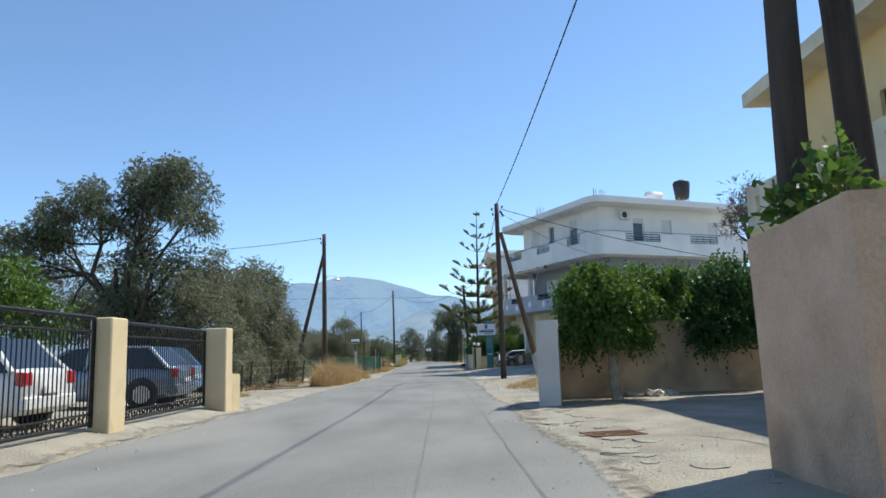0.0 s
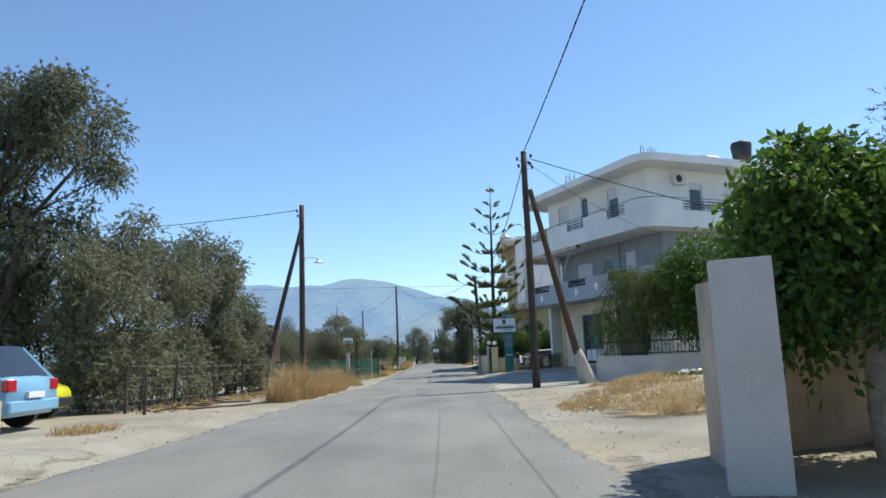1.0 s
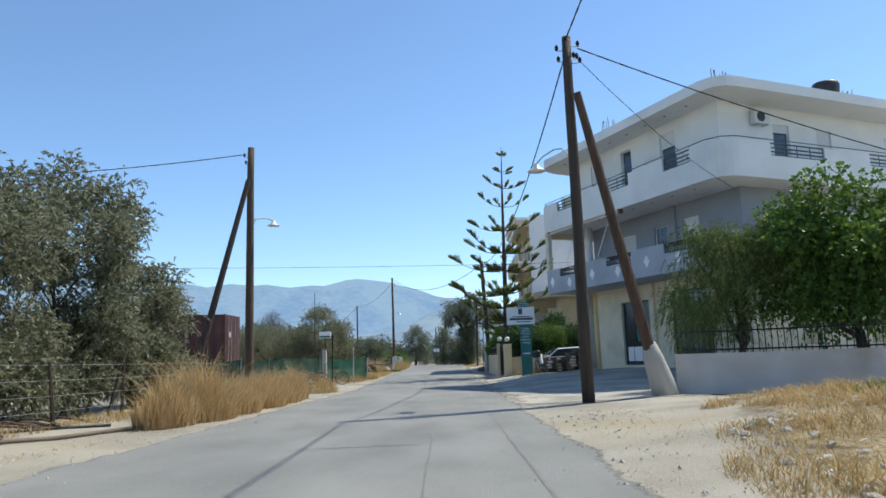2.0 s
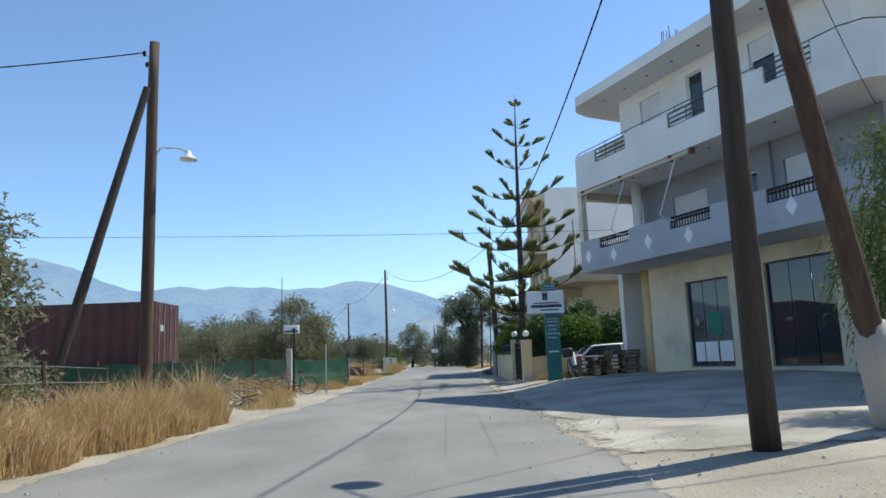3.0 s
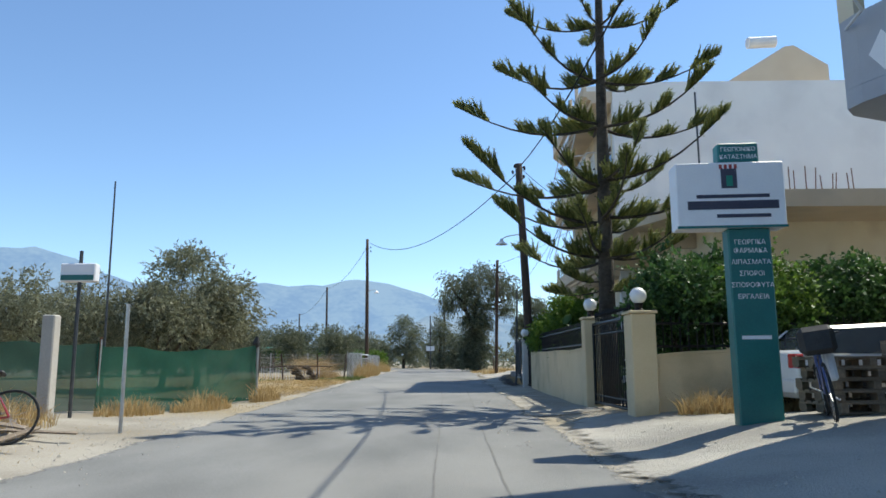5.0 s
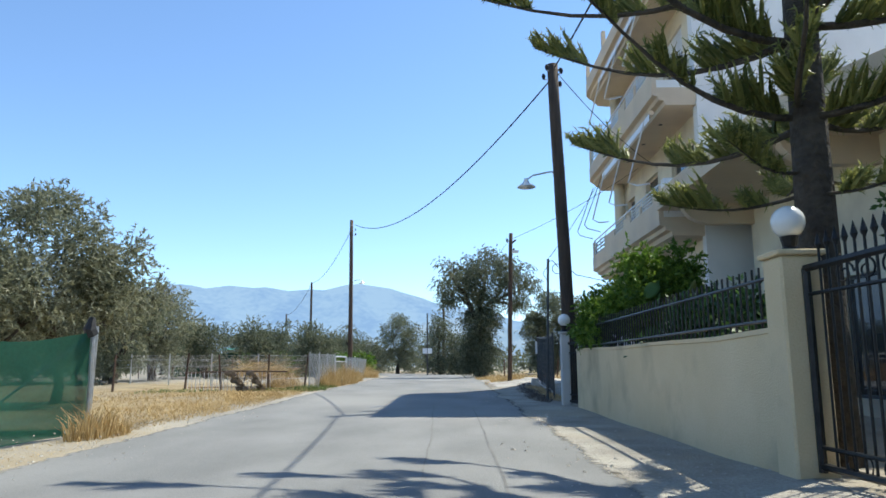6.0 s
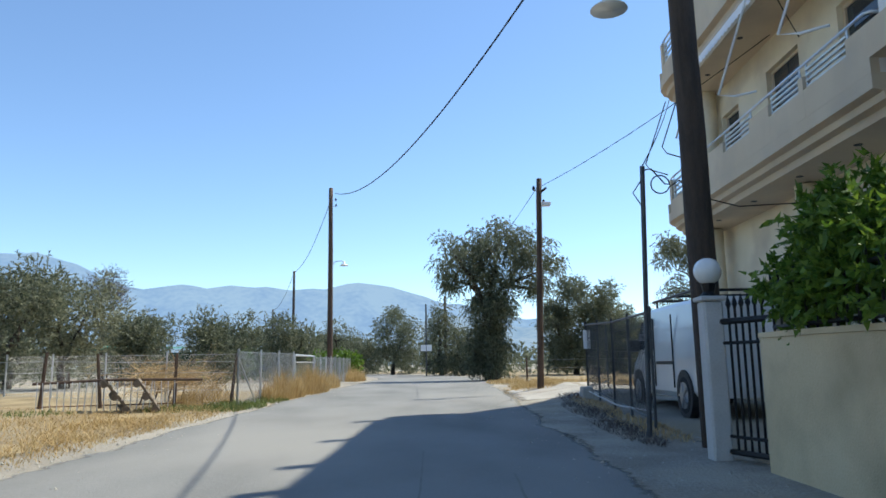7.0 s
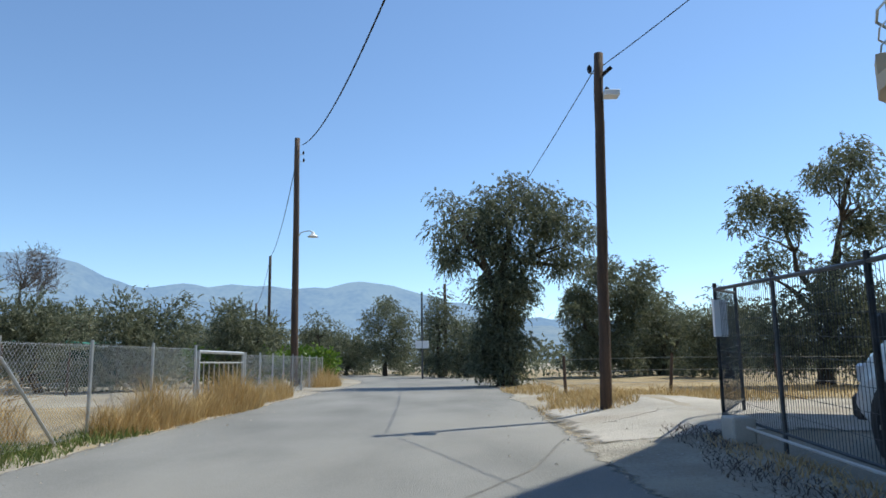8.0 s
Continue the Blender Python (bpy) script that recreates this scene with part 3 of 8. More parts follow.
# ---- far hills ----
def hills(name, dist, heights, a0, a1, material, label, seed, depth=500):
    """A mountain ridge on an arc round the place: ridge heights over bearing, spurs running down to the plain."""
    n, rows = 170, 9
    verts, faces = [], []
    for j in range(rows):
        f = j / (rows - 1)
        for i in range(n):
            a = radians(a0 + (a1 - a0) * i / (n - 1))
            deg = math.degrees(a)
            h = float(np.interp(deg, [p[0] for p in heights], [p[1] for p in heights])) * dist / 1000
            rough = noise.fractal(Vector((deg * 0.35, f * 2.2, seed)), 0.9, 2.1, 6)
            z = (h + rough * dist * 0.006) * f ** 0.9 + rough * dist * 0.004 * f * (1 - f) * 4
            d = dist - depth * (1 - f)
            verts.append((math.sin(a) * d, math.cos(a) * d, max(z, -3) if j else -5))
    for j in range(rows - 1):
        for i in range(n - 1):
            faces.append((j * n + i, j * n + i + 1, (j + 1) * n + i + 1, (j + 1) * n + i))
    ob = raw(name, verts, faces, material)
    ob.data.polygons.foreach_set("use_smooth", [True] * len(faces))
    tagged(ob, label, "mountain", kind="structure")


hills("backdrop_far_hills", 4200, [(-75, 40), (-40, 124), (-33, 138), (-30.5, 141), (-28.5, 136), (-26, 113), (-24, 97), (-20.5, 108), (-16, 104), (-12, 105), (-8.3, 113), (-6, 109), (-4, 102), (0, 84), (5, 62), (20, 40), (75, 30)], -75, 75, HILLFAR, "high mountain ridge with blue summer haze painted as a glow", 2.0, 700)
hills("backdrop_low_hills", 3300, [(-75, 25), (-30, 40), (-22, 30), (-15, 34), (-10, 28), (-4, 44), (-1.5, 66), (1, 64), (5, 50), (12, 34), (75, 20)], -75, 75, HILLNEAR, "lower foothills with pale fields, the haze painted as a glow", 5.0, 900)
# ---- houses ----
def bars(parent, p, q, z0, z1, gap, r, material, rails=(0, 1), name="bar", n=5):
    """Upright bars between two rails, each bar an object of its own."""
    p, q = Vector(p), Vector(q)
    d = q - p
    k = max(1, int(d.length / gap))
    bm = bmesh.new()
    tube(bm, [(0, 0, z0), (0, 0, z1)], r, n)
    first = None
    for i in range(k + 1):
        c = p + d * (i / k)
        if first is None:
            first = part(name, bm, material, parent)
            first.location = c
        else:
            share(first, name, Matrix.Translation(c), parent)
    for f in rails:
        z = z0 + (z1 - z0) * f
        part("rail", tubes(([p + Vector((0, 0, z)), q + Vector((0, 0, z))], r * 1.7)), material, parent)


def parapet(parent, material, a, b, z0, z1, low, gaps, axis, at, th=0.12):
    """A parapet along one axis from a to b, lowered between the gap limits."""
    cuts = [a]
    for g0, g1 in sorted(gaps):
        cuts += [g0, g1]
    cuts.append(b)
    for i in range(len(cuts) - 1):
        top = z1 if i % 2 == 0 else low
        if axis == "y":
            part("parapet", boxes(((at, cuts[i], z0), (at + th, cuts[i + 1], top))), material, parent)
        else:
            part("parapet", boxes(((cuts[i], at, z0), (cuts[i + 1], at + th, top))), material, parent)


def wall_with(bm, a, b, z0, z1, holes, axis, at, th=0.25):
    """A wall along an axis with rectangular openings (u0, u1, w0, w1) through it."""
    us = sorted({a, b, *[h[0] for h in holes], *[h[1] for h in holes]})
    for u0, u1 in zip(us, us[1:]):
        zs = sorted({z0, z1, *[z for h in holes if h[0] <= u0 and h[1] >= u1 for z in h[2:]]})
        for w0, w1 in zip(zs, zs[1:]):
            if any(h[0] <= u0 and h[1] >= u1 and h[2] <= w0 and h[3] >= w1 for h in holes):
                continue
            if axis == "y":
                box(bm, (at, u0, w0), (at + th, u1, w1))
            else:
                box(bm, (u0, at, w0), (u1, at + th, w1))
    bmesh.ops.remove_doubles(bm, verts=bm.verts, dist=0.0005)


def opening(parent, name, axis, at, u0, u1, z0, z1, frame, fill, depth=0.12, leaves=2, label="", shut=0.0, sill=False):
    """A window or door in a wall opening: frame, panes, and a roller shutter drawn part of the way down."""
    def bx(ul, ur, zl, zh, d0, d1, bm):
        if axis == "y":
            box(bm, (at + d0, ul, zl), (at + d1, ur, zh))
        else:
            box(bm, (ul, at + d0, zl), (ur, at + d1, zh))
    bm = bmesh.new()
    f = 0.06
    for a in (u0, u1 - f):
        bx(a, a + f, z0, z1, depth - 0.03, depth + 0.05, bm)
    bx(u0 + f, u1 - f, z0, z0 + f, depth - 0.03, depth + 0.05, bm)
    bx(u0 + f, u1 - f, z1 - f, z1, depth - 0.03, depth + 0.05, bm)
    w = part(name, bm, frame, parent, label)
    step = (u1 - u0 - 2 * f) / leaves
    for i in range(leaves):
        bm = bmesh.new()
        bx(u0 + f + i * step + 0.015, u0 + f + (i + 1) * step - 0.015, z0 + f, z1 - f, depth, depth + 0.02, bm)
        part("pane", bm, fill, w)
    if shut:
        bm = bmesh.new()
        zl = z1 - (z1 - z0) * shut
        k = max(2, int((z1 - zl) / 0.055))
        rim = []
        for i in range(k + 1):
            for d in ((depth - 0.07, depth - 0.05) if i < k else (depth - 0.07,)):
                z = z1 - (z1 - zl) * (i + (0.85 if d > depth - 0.06 else 0.0)) / k
                rim.append([bm.verts.new((at + d, u, z) if axis == "y" else (u, at + d, z)) for u in (u0 + 0.02, u1 - 0.02)])
        for p, q in zip(rim, rim[1:]):
            bm.faces.new((p[0], p[1], q[1], q[0]))
        part("shutter", bm, SHUTTER, w)
    if sill:
        bm = bmesh.new()
        bx(u0 - 0.08, u1 + 0.08, z0 - 0.06, z0 - 0.003, -0.06, depth - 0.04, bm)
        part("sill", bm, PALE_CONC, w)
    return w


def ac_unit(parent, at, axis):
    """An outdoor air-conditioning unit on a wall."""
    x, y, z = at
    bm = bmesh.new()
    if axis == "x":
        box(bm, (x - 0.42, y - 0.32, z - 0.3), (x + 0.42, y - 0.02, z + 0.3), 0.02)
    else:
        box(bm, (x - 0.32, y - 0.42, z - 0.3), (x - 0.02, y + 0.42, z + 0.3), 0.02)
    u = part("air_conditioner", bm, SHUTTER, parent, "white outdoor air conditioner with dark fan")
    bm = bmesh.new()
    d = Vector((0, -1, 0)) if axis == "x" else Vector((-1, 0, 0))
    c = Vector((x, y, z)) + d * 0.325 + (Vector((-0.1, 0, 0)) if axis == "x" else Vector((0, 0.1, 0)))
    tube(bm, [c, c + d * 0.02], 0.22, 18)
    part("fan", bm, PLASTIC, u)
    for k in (-0.25, 0.25):
        o = Vector((k, 0, 0)) if axis == "x" else Vector((0, k, 0))
        b = Vector((x, y, z - 0.31)) + o
        part("bracket", tubes(([b, b + d * 0.35], 0.02), n=4), GALV, u)


def rebar_tuft(parent, x, y, z, k, seed, spread=0.5, h=0.75):
    rng = random.Random(seed)
    for i in range(k):
        a = Vector((x + (i / max(1, k - 1) - 0.5) * spread * 2, y + rng.uniform(-0.15, 0.15), z))
        part("rebar", tubes(([a, a + Vector((rng.uniform(-0.05, 0.05), rng.uniform(-0.05, 0.05), h * rng.uniform(0.75, 1.1)))], 0.014), n=4), RUST, parent)


def shop_house():
    """Three-storey house over a shop, its long front turned to the road."""
    t = thing("apartment_house", "three-storey white and grey house over a ground-floor shop", "house", (9.68, 38.28, 0.10), 23.4)
    t.scale = (0.934, 0.934, 0.94)
    L, W, Y0 = 12.3, 14.5, -0.95
    g, s1, p1, s2, p2, rf = 0.56, 4.42, 5.68, 7.76, 9.25, 11.34
    # ground floor, cream, set back under the balcony
    bm = bmesh.new()
    doors = [(6.72, 8.86, g, 3.67), (2.6, 5.14, g, 3.9)]
    wall_with(bm, Y0 + 1.4, 10.9, -0.5, s1, doors, "y", 2.2)
    box(bm, (2.45, 10.65, -0.5), (3.2, 10.9, s1))
    box(bm, (2.95, 10.9, -0.5), (3.2, 12.35, s1))
    wall_with(bm, 2.45, W, -0.5, s1, [(5, 6.2, 1.2, 2.6), (9, 10.2, 1.2, 2.6)], "x", Y0 + 1.4)
    wall_with(bm, 3.2, W, -0.5, s1, [], "x", 12.75)
    box(bm, (W - 0.25, Y0 + 1.65, -0.5), (W, 12.75, s1))
    part("ground_floor_wall", bm, CREAM, t, "cream rendered ground floor wall")
    part("pilaster", boxes(((2.05, 6.2, g - 0.1), (2.2, 6.5, s1))), CREAM, t)
    part("side_wall", boxes(((2.0, 12.35, -0.5), (12.75, 12.6, s1))), WHITE, t, "white side wall under the balcony")
    part("downpipe", tubes(([(2.88, 11.9, g - 0.3), (2.88, 11.9, 3.6), (2.88, 11.75, 3.75), (2.88, 11.75, s1)], 0.045), n=8), GREYIRON, t)
    for z in (2.95, 3.5):
        part("meter_box", boxes(((2.81, 11.35, z), (2.95, 11.65, z + 0.42)), bevel=0.01), PALE_CONC, t, "small grey meter box")
    bm = bmesh.new()
    tube(bm, [(2.3, 11.15, g - 0.35), (2.3, 11.15, s1)], 0.19, 20)
    part("column", bm, YELLOW, t, "round ochre column under the balcony", True)
    opening(t, "shop_door", "y", 2.2, 6.72, 8.86, g, 3.67, GREYIRON, GLASS, 0.14, 3, "tall dark glazed shop door")
    opening(t, "shop_window", "y", 2.2, 2.6, 5.14, g, 3.9, GREYIRON, GLASS, 0.14, 3, "tall dark shop window with vertical blinds")
    for i in range(16):
        part("blind", boxes(((2.5, 2.75 + i * 0.145, 0.7), (2.515, 2.86 + i * 0.145, 3.75))), CURTAIN, t)
    for k, (a, b) in enumerate(((6.9, 7.5), (7.6, 8.2), (8.25, 8.7))):
        part("poster", boxes(((2.327, a, 0.75), (2.333, b, 1.45))), SIGNWHITE, t)
    part("poster", boxes(((2.327, 7.3, 1.7), (2.333, 7.9, 2.5))), TARP, t)
    for a in (5, 9):
        opening(t, "window", "x", Y0 + 1.4, a, a + 1.2, 1.2, 2.6, SHUTTER, GLASS, 0.12, 2, sill=True)
    # first floor, grey
    bm = bmesh.new()
    wall_with(bm, Y0 + 1.4, 10.9, s1 + 0.25, s2, [(7.3, 9.1, 4.75, 6.95), (2.9, 3.9, 4.75, 7.05), (5.0, 5.9, 4.75, 7.0)], "y", 2.2)
    wall_with(bm, 2.45, W, s1 + 0.25, s2, [(4.7, 5.6, 4.75, 7.0), (8.2, 9.3, 5.5, 7.0), (11.6, 12.6, 5.5, 7.0)], "x", Y0 + 1.4)
    for lo, hi in (((W - 0.25, Y0 + 1.65), (W, 12.75)), ((4.85, 12.5), (W - 0.25, 12.75)), ((4.6, 10.9), (4.85, 12.75)), ((2.45, 10.65), (4.85, 10.9))):
        part("rear_wall", boxes(((*lo, s1 + 0.25), (*hi, s2))), GREY, t)
    part("pilaster", boxes(((2.08, 4.3, s1 + 0.25), (2.2, 4.75, s2))), GREY, t)
    part("first_floor_wall", bm, GREY, t, "blue-grey rendered first floor wall")
    opening(t, "balcony_door", "y", 2.2, 7.3, 9.1, 4.75, 6.95, SHUTTER, GLASS, 0.12, 3, "white balcony door, shutter half down", 0.55)
    opening(t, "balcony_door", "y", 2.2, 2.9, 3.9, 4.75, 7.05, SHUTTER, GLASS, 0.12, 2, "white balcony door, shutter closed", 1.0)
    opening(t, "balcony_door", "y", 2.2, 5.0, 5.9, 4.75, 7.0, SHUTTER, GLASS, 0.12, 2)
    opening(t, "balcony_door", "x", Y0 + 1.4, 4.7, 5.6, 4.75, 7.0, SHUTTER, GLASS, 0.12, 2)
    opening(t, "window", "x", Y0 + 1.4, 8.2, 9.3, 5.5, 7.0, SHUTTER, GLASS, 0.12, 2, shut=0.6)
    opening(t, "window", "x", Y0 + 1.4, 11.6, 12.6, 5.5, 7.0, SHUTTER, GLASS, 0.12, 2, shut=1.0)
    # second floor, white
    bm = bmesh.new()
    wall_with(bm, Y0 + 1.4, 10.9, s2 + 0.25, rf, [(3.1, 4.1, 8.2, 10.9), (6.2, 7.0, 8.2, 10.95), (8.4, 9.6, 8.2, 10.9)], "y", 1.4)
    wall_with(bm, 1.65, W, s2 + 0.25, rf, [(4.4, 5.35, 8.2, 10.62), (7.0, 7.9, 8.2, 10.62), (11.4, 12.3, 8.9, 10.62)], "x", Y0 + 1.4)
    for lo, hi in (((W - 0.25, Y0 + 1.65), (W, 12.75)), ((4.85, 12.5), (W - 0.25, 12.75)), ((4.6, 10.9), (4.85, 12.75)), ((1.65, 10.65), (4.85, 10.9))):
        part("rear_wall", boxes(((*lo, s2 + 0.25), (*hi, rf))), WHITE, t)
    part("second_floor_wall", bm, WHITE, t, "white rendered second floor wall")
    opening(t, "balcony_door", "y", 1.4, 3.1, 4.1, 8.2, 10.9, SHUTTER, GLASS, 0.12, 1, "balcony door, shutter partly down", 0.25)
    opening(t, "balcony_door", "y", 1.4, 6.2, 7.0, 8.2, 10.95, SHUTTER, GLASS, 0.12, 1)
    opening(t, "balcony_door", "y", 1.4, 8.4, 9.6, 8.2, 10.9, SHUTTER, GLASS, 0.12, 2, shut=0.9)
    opening(t, "balcony_door", "x", Y0 + 1.4, 4.4, 5.35, 8.2, 10.62, SHUTTER, GLASS, 0.12, 1, "balcony door, shutter partly down", 0.15)
    opening(t, "balcony_door", "x", Y0 + 1.4, 7.0, 7.9, 8.2, 10.62, SHUTTER, GLASS, 0.12, 1, "balcony door, white shutter closed", 1.0)
    opening(t, "window", "x", Y0 + 1.4, 11.4, 12.3, 8.9, 10.62, SHUTTER, GLASS, 0.12, 1, "window, white shutter closed", 1.0)
    for (x, y, z), ax in (((3.55, Y0 + 1.4, 10.75), "x"), ((13.5, Y0 + 1.4, 10.75), "x")):
        ac_unit(t, (x, y, z), ax)
    for x0, y0, z0, z1 in ((1.6, 10.5, s1 + 0.25, s2), (1.6, 10.5, s2 + 0.25, rf), (4.2, 12.0, s1 + 0.25, s2)):
        part("column", tubes(([(x0, y0, z0), (x0, y0, z1)], 0.2), n=18), WHITE, t, smooth=True)
    # balconies: slab and parapet, corners cut
    for z0, top, low, gaps_y, gaps_x, mat_, lab in ((s1, p1, p1 - 0.44, [(9.13, 10.97), (4.96, 6.86), (0.9, 2.74)], [(4.4, 6.2), (8.6, 10.4)], PALEGREY, "pale grey balcony with parapet"),
                                                    (s2, p2, p2 - 0.55, [(8.93, 10.9), (4.77, 6.57), (0.75, 2.4)], [(2.6, 5.6), (8.3, 10.9)], WHITE, "white balcony with parapet")):
        bm = bmesh.new()
        c = 0.9
        turn = [(c - c * math.cos(q), Y0 + c - c * math.sin(q)) for q in np.linspace(0, math.pi / 2, 6)]
        outline = turn + [(W, Y0), (W, Y0 + 1.4), (2.2, Y0 + 1.4), (2.2, 10.9), (4.6, 10.9), (4.6, L + 0.25), (0.4, L + 0.25), (0.08, L + 0.1), (0, L - 0.2)]
        lo = [bm.verts.new((x, y, z0)) for x, y in outline]
        hi = [bm.verts.new((x, y, z0 + 0.25)) for x, y in outline]
        bm.faces.new(lo[::-1])
        bm.faces.new(hi)
        for i in range(len(lo)):
            j = (i + 1) % len(lo)
            bm.faces.new((lo[i], lo[j], hi[j], hi[i]))
        slab = part("balcony_slab", bm, mat_, t, lab)
        parapet(slab, mat_, Y0 + c, L - 0.2, z0 + 0.253, top, low, gaps_y, "y", 0.0)
        parapet(slab, mat_, c, W, z0 + 0.253, top, low, gaps_x, "x", Y0)
        for (x0, y0), (x1, y1) in list(zip(turn, turn[1:])) + [((0.08, L + 0.1), (0.0, L - 0.2)), ((0.4, L + 0.25), (0.08, L + 0.1)), ((4.6, L + 0.25), (0.4, L + 0.25))]:
            bm = bmesh.new()
            d = Vector((x1 - x0, y1 - y0, 0)).normalized()
            nrm = Vector((-d.y, d.x, 0)) * 0.12
            a0, a1 = Vector((x0, y0, z0 + 0.253)), Vector((x1, y1, z0 + 0.253))
            low_v = [bm.verts.new(p) for p in (a0, a1, a1 + nrm, a0 + nrm)]
            top_v = [bm.verts.new(v.co + Vector((0, 0, top - z0 - 0.253))) for v in low_v]
            bm.faces.new(low_v[::-1])
            bm.faces.new(top_v)
            for i in range(4):
                bm.faces.new((low_v[i], low_v[(i + 1) % 4], top_v[(i + 1) % 4], top_v[i]))
            part("parapet", bm, mat_, slab)
        for axis, gaps in (("y", gaps_y), ("x", gaps_x)):
            for g0, g1 in gaps:
                put = (lambda u: (0.06, u, 0)) if axis == "y" else (lambda u: (u, Y0 + 0.06, 0))
                if z0 > 5:
                    bars(slab, put(g0 + 0.04), put(g1 - 0.04), low, top - 0.03, 0.6, 0.018, GREYIRON, (0.05, 0.35, 0.65, 1))
                    continue
                bars(slab, put(g0 + 0.03), put(g1 - 0.03), low, top - 0.03, 0.13, 0.02, IRON, (0.05, 0.66, 0.95))
                n = int((g1 - g0) / 0.13)
                for k in range(n):
                    u = g0 + (k + 0.5) * (g1 - g0) / n
                    c3 = Vector(put(u)) + Vector((0, 0, low + (top - low) * 0.78))
                    w = Vector((0, 1, 0)) if axis == "y" else Vector((1, 0, 0))
                    pts = [c3 + w * 0.045 * math.cos(q) + Vector((0, 0, 0.05 * math.sin(q))) for q in np.linspace(0, 6.283, 9)]
                    part("scroll", tubes((pts, 0.011), n=4), IRON, slab)
    part("handrail", tubes(([(0.06, L - 0.3, p2 + 0.12), (0.06, Y0 + 0.9, p2 + 0.12), (0.32, Y0 + 0.32, p2 + 0.12), (0.9, Y0 + 0.06, p2 + 0.12), (W, Y0 + 0.06, p2 + 0.12)], 0.018), ([(0.06, L - 0.3, p2 + 0.12), (0.14, L + 0.06, p2 + 0.12), (0.45, L + 0.19, p2 + 0.12), (4.5, L + 0.19, p2 + 0.12)], 0.018)), GREYIRON, t, "thin dark steel handrail")
    for i in range(9):
        a = (0.06, 0.8 + i * 1.35, p2)
        part("rail_post", tubes(([a, (a[0], a[1], p2 + 0.12)], 0.014)), GREYIRON, t)
    # white lozenges on the lower parapet
    for y, z in ((11.75, 5.02), (10.1, 4.86), (8.05, 5.02), (6.0, 4.9), (3.9, 5.08), (1.9, 5.0)):
        bm = bmesh.new()
        vs = [bm.verts.new((-0.012, y + a, z + b)) for a, b in ((0.2, 0), (0, 0.28), (-0.2, 0), (0, -0.28))]
        ws = [bm.verts.new((0.004, v.co.y, v.co.z)) for v in vs]
        bm.faces.new(vs)
        for i in range(4):
            bm.faces.new((vs[i], ws[i], ws[(i + 1) % 4], vs[(i + 1) % 4]))
        part("lozenge", bm, SIGNWHITE, t, "white lozenge tile")
    # corner post and beam closing the end of the lower balcony
    part("corner_post", boxes(((0.1, 12.18, p1), (0.34, 12.42, s2))), CREAM, t, "ochre corner post of the balcony")
    part("beam", boxes(((0.34, 12.14, s2 - 0.32), (4.6, 12.38, s2))), CREAM, t, "ochre beam under the upper balcony")
    # long awning cassette below the upper balcony, its arms folded down to the parapet
    cas = part("awning", tubes(([(0.1, 5.6, s2 - 0.08), (0.1, 12.2, s2 - 0.08)], 0.075), n=10), BEIGE, t, "rolled beige awning")
    part("front_bar", boxes(((-0.07, 5.65, s2 - 0.2), (-0.01, 12.2, s2 - 0.13)), bevel=0.01), BEIGE, cas)
    for y in (5.6, 6.6, 9.4, 11.9):
        part("awning_bracket", boxes(((-0.03, y - 0.05, s2 - 0.2), (0.2, y + 0.05, s2))), RUST, cas)
    for top_y, low_y, end_y in ((6.3, 6.5, 6.58), (9.1, 9.24, 9.36), (11.6, 11.65, 12.25)):
        part("awning_arm", tubes(([(0.0, top_y, s2 - 0.15), (-0.69, low_y, 5.66)], 0.022), ([(-0.69, low_y, 5.66), (-0.35, low_y + 0.1, 5.5), (0.0, end_y, 5.52)], 0.022)), SHUTTER, cas)
    # roof slab with fascia
    bm = bmesh.new()
    outline = [(-0.05, Y0 + 0.85), (0.13, Y0 + 0.3), (0.55, Y0 - 0.04), (1.1, Y0 - 0.12), (W + 0.2, Y0 - 0.12), (W + 0.2, 13.0), (3.0, 13.0), (1.2, 12.85), (0.35, 12.5), (-0.05, 11.9)]
    lo = [bm.verts.new((x, y, rf)) for x, y in outline]
    hi = [bm.verts.new((x, y, rf + 0.42)) for x, y in outline]
    bm.faces.new(lo[::-1])
    bm.faces.new(hi)
    for i in range(len(lo)):
        j = (i + 1) % len(lo)
        bm.faces.new((lo[i], lo[j], hi[j], hi[i]))
    roof = part("roof", bm, WHITE, t, "flat white roof slab with deep overhang")
    for i in range(8):
        part("spotlight", tubes(([(0.65, 1.4 + i * 1.35, rf - 0.012), (0.65, 1.4 + i * 1.35, rf + 0.01)], 0.06), n=10), PLASTIC, roof)
        part("spotlight", tubes(([(0.7, 1.4 + i * 1.35, s2 - 0.012), (0.7, 1.4 + i * 1.35, s2 + 0.01)], 0.06), n=10), PLASTIC, t)
    z = rf + 0.42
    rebar_tuft(roof, 1.3, 0.1, z, 9, 1)
    rebar_tuft(roof, 0.5, 6.6, z, 7, 2, 0.3)
    rebar_tuft(roof, 8.6, 0.1, z, 9, 3)
    rebar_tuft(roof, 13.6, 0.1, z, 8, 4)
    bm = boxes(((1.2, 10.6, s2 + 0.25), (1.42, 12.3, p2 + 0.5)))
    part("screen_wall", bm, CREAM, t, "cream end wall of the upper balcony")


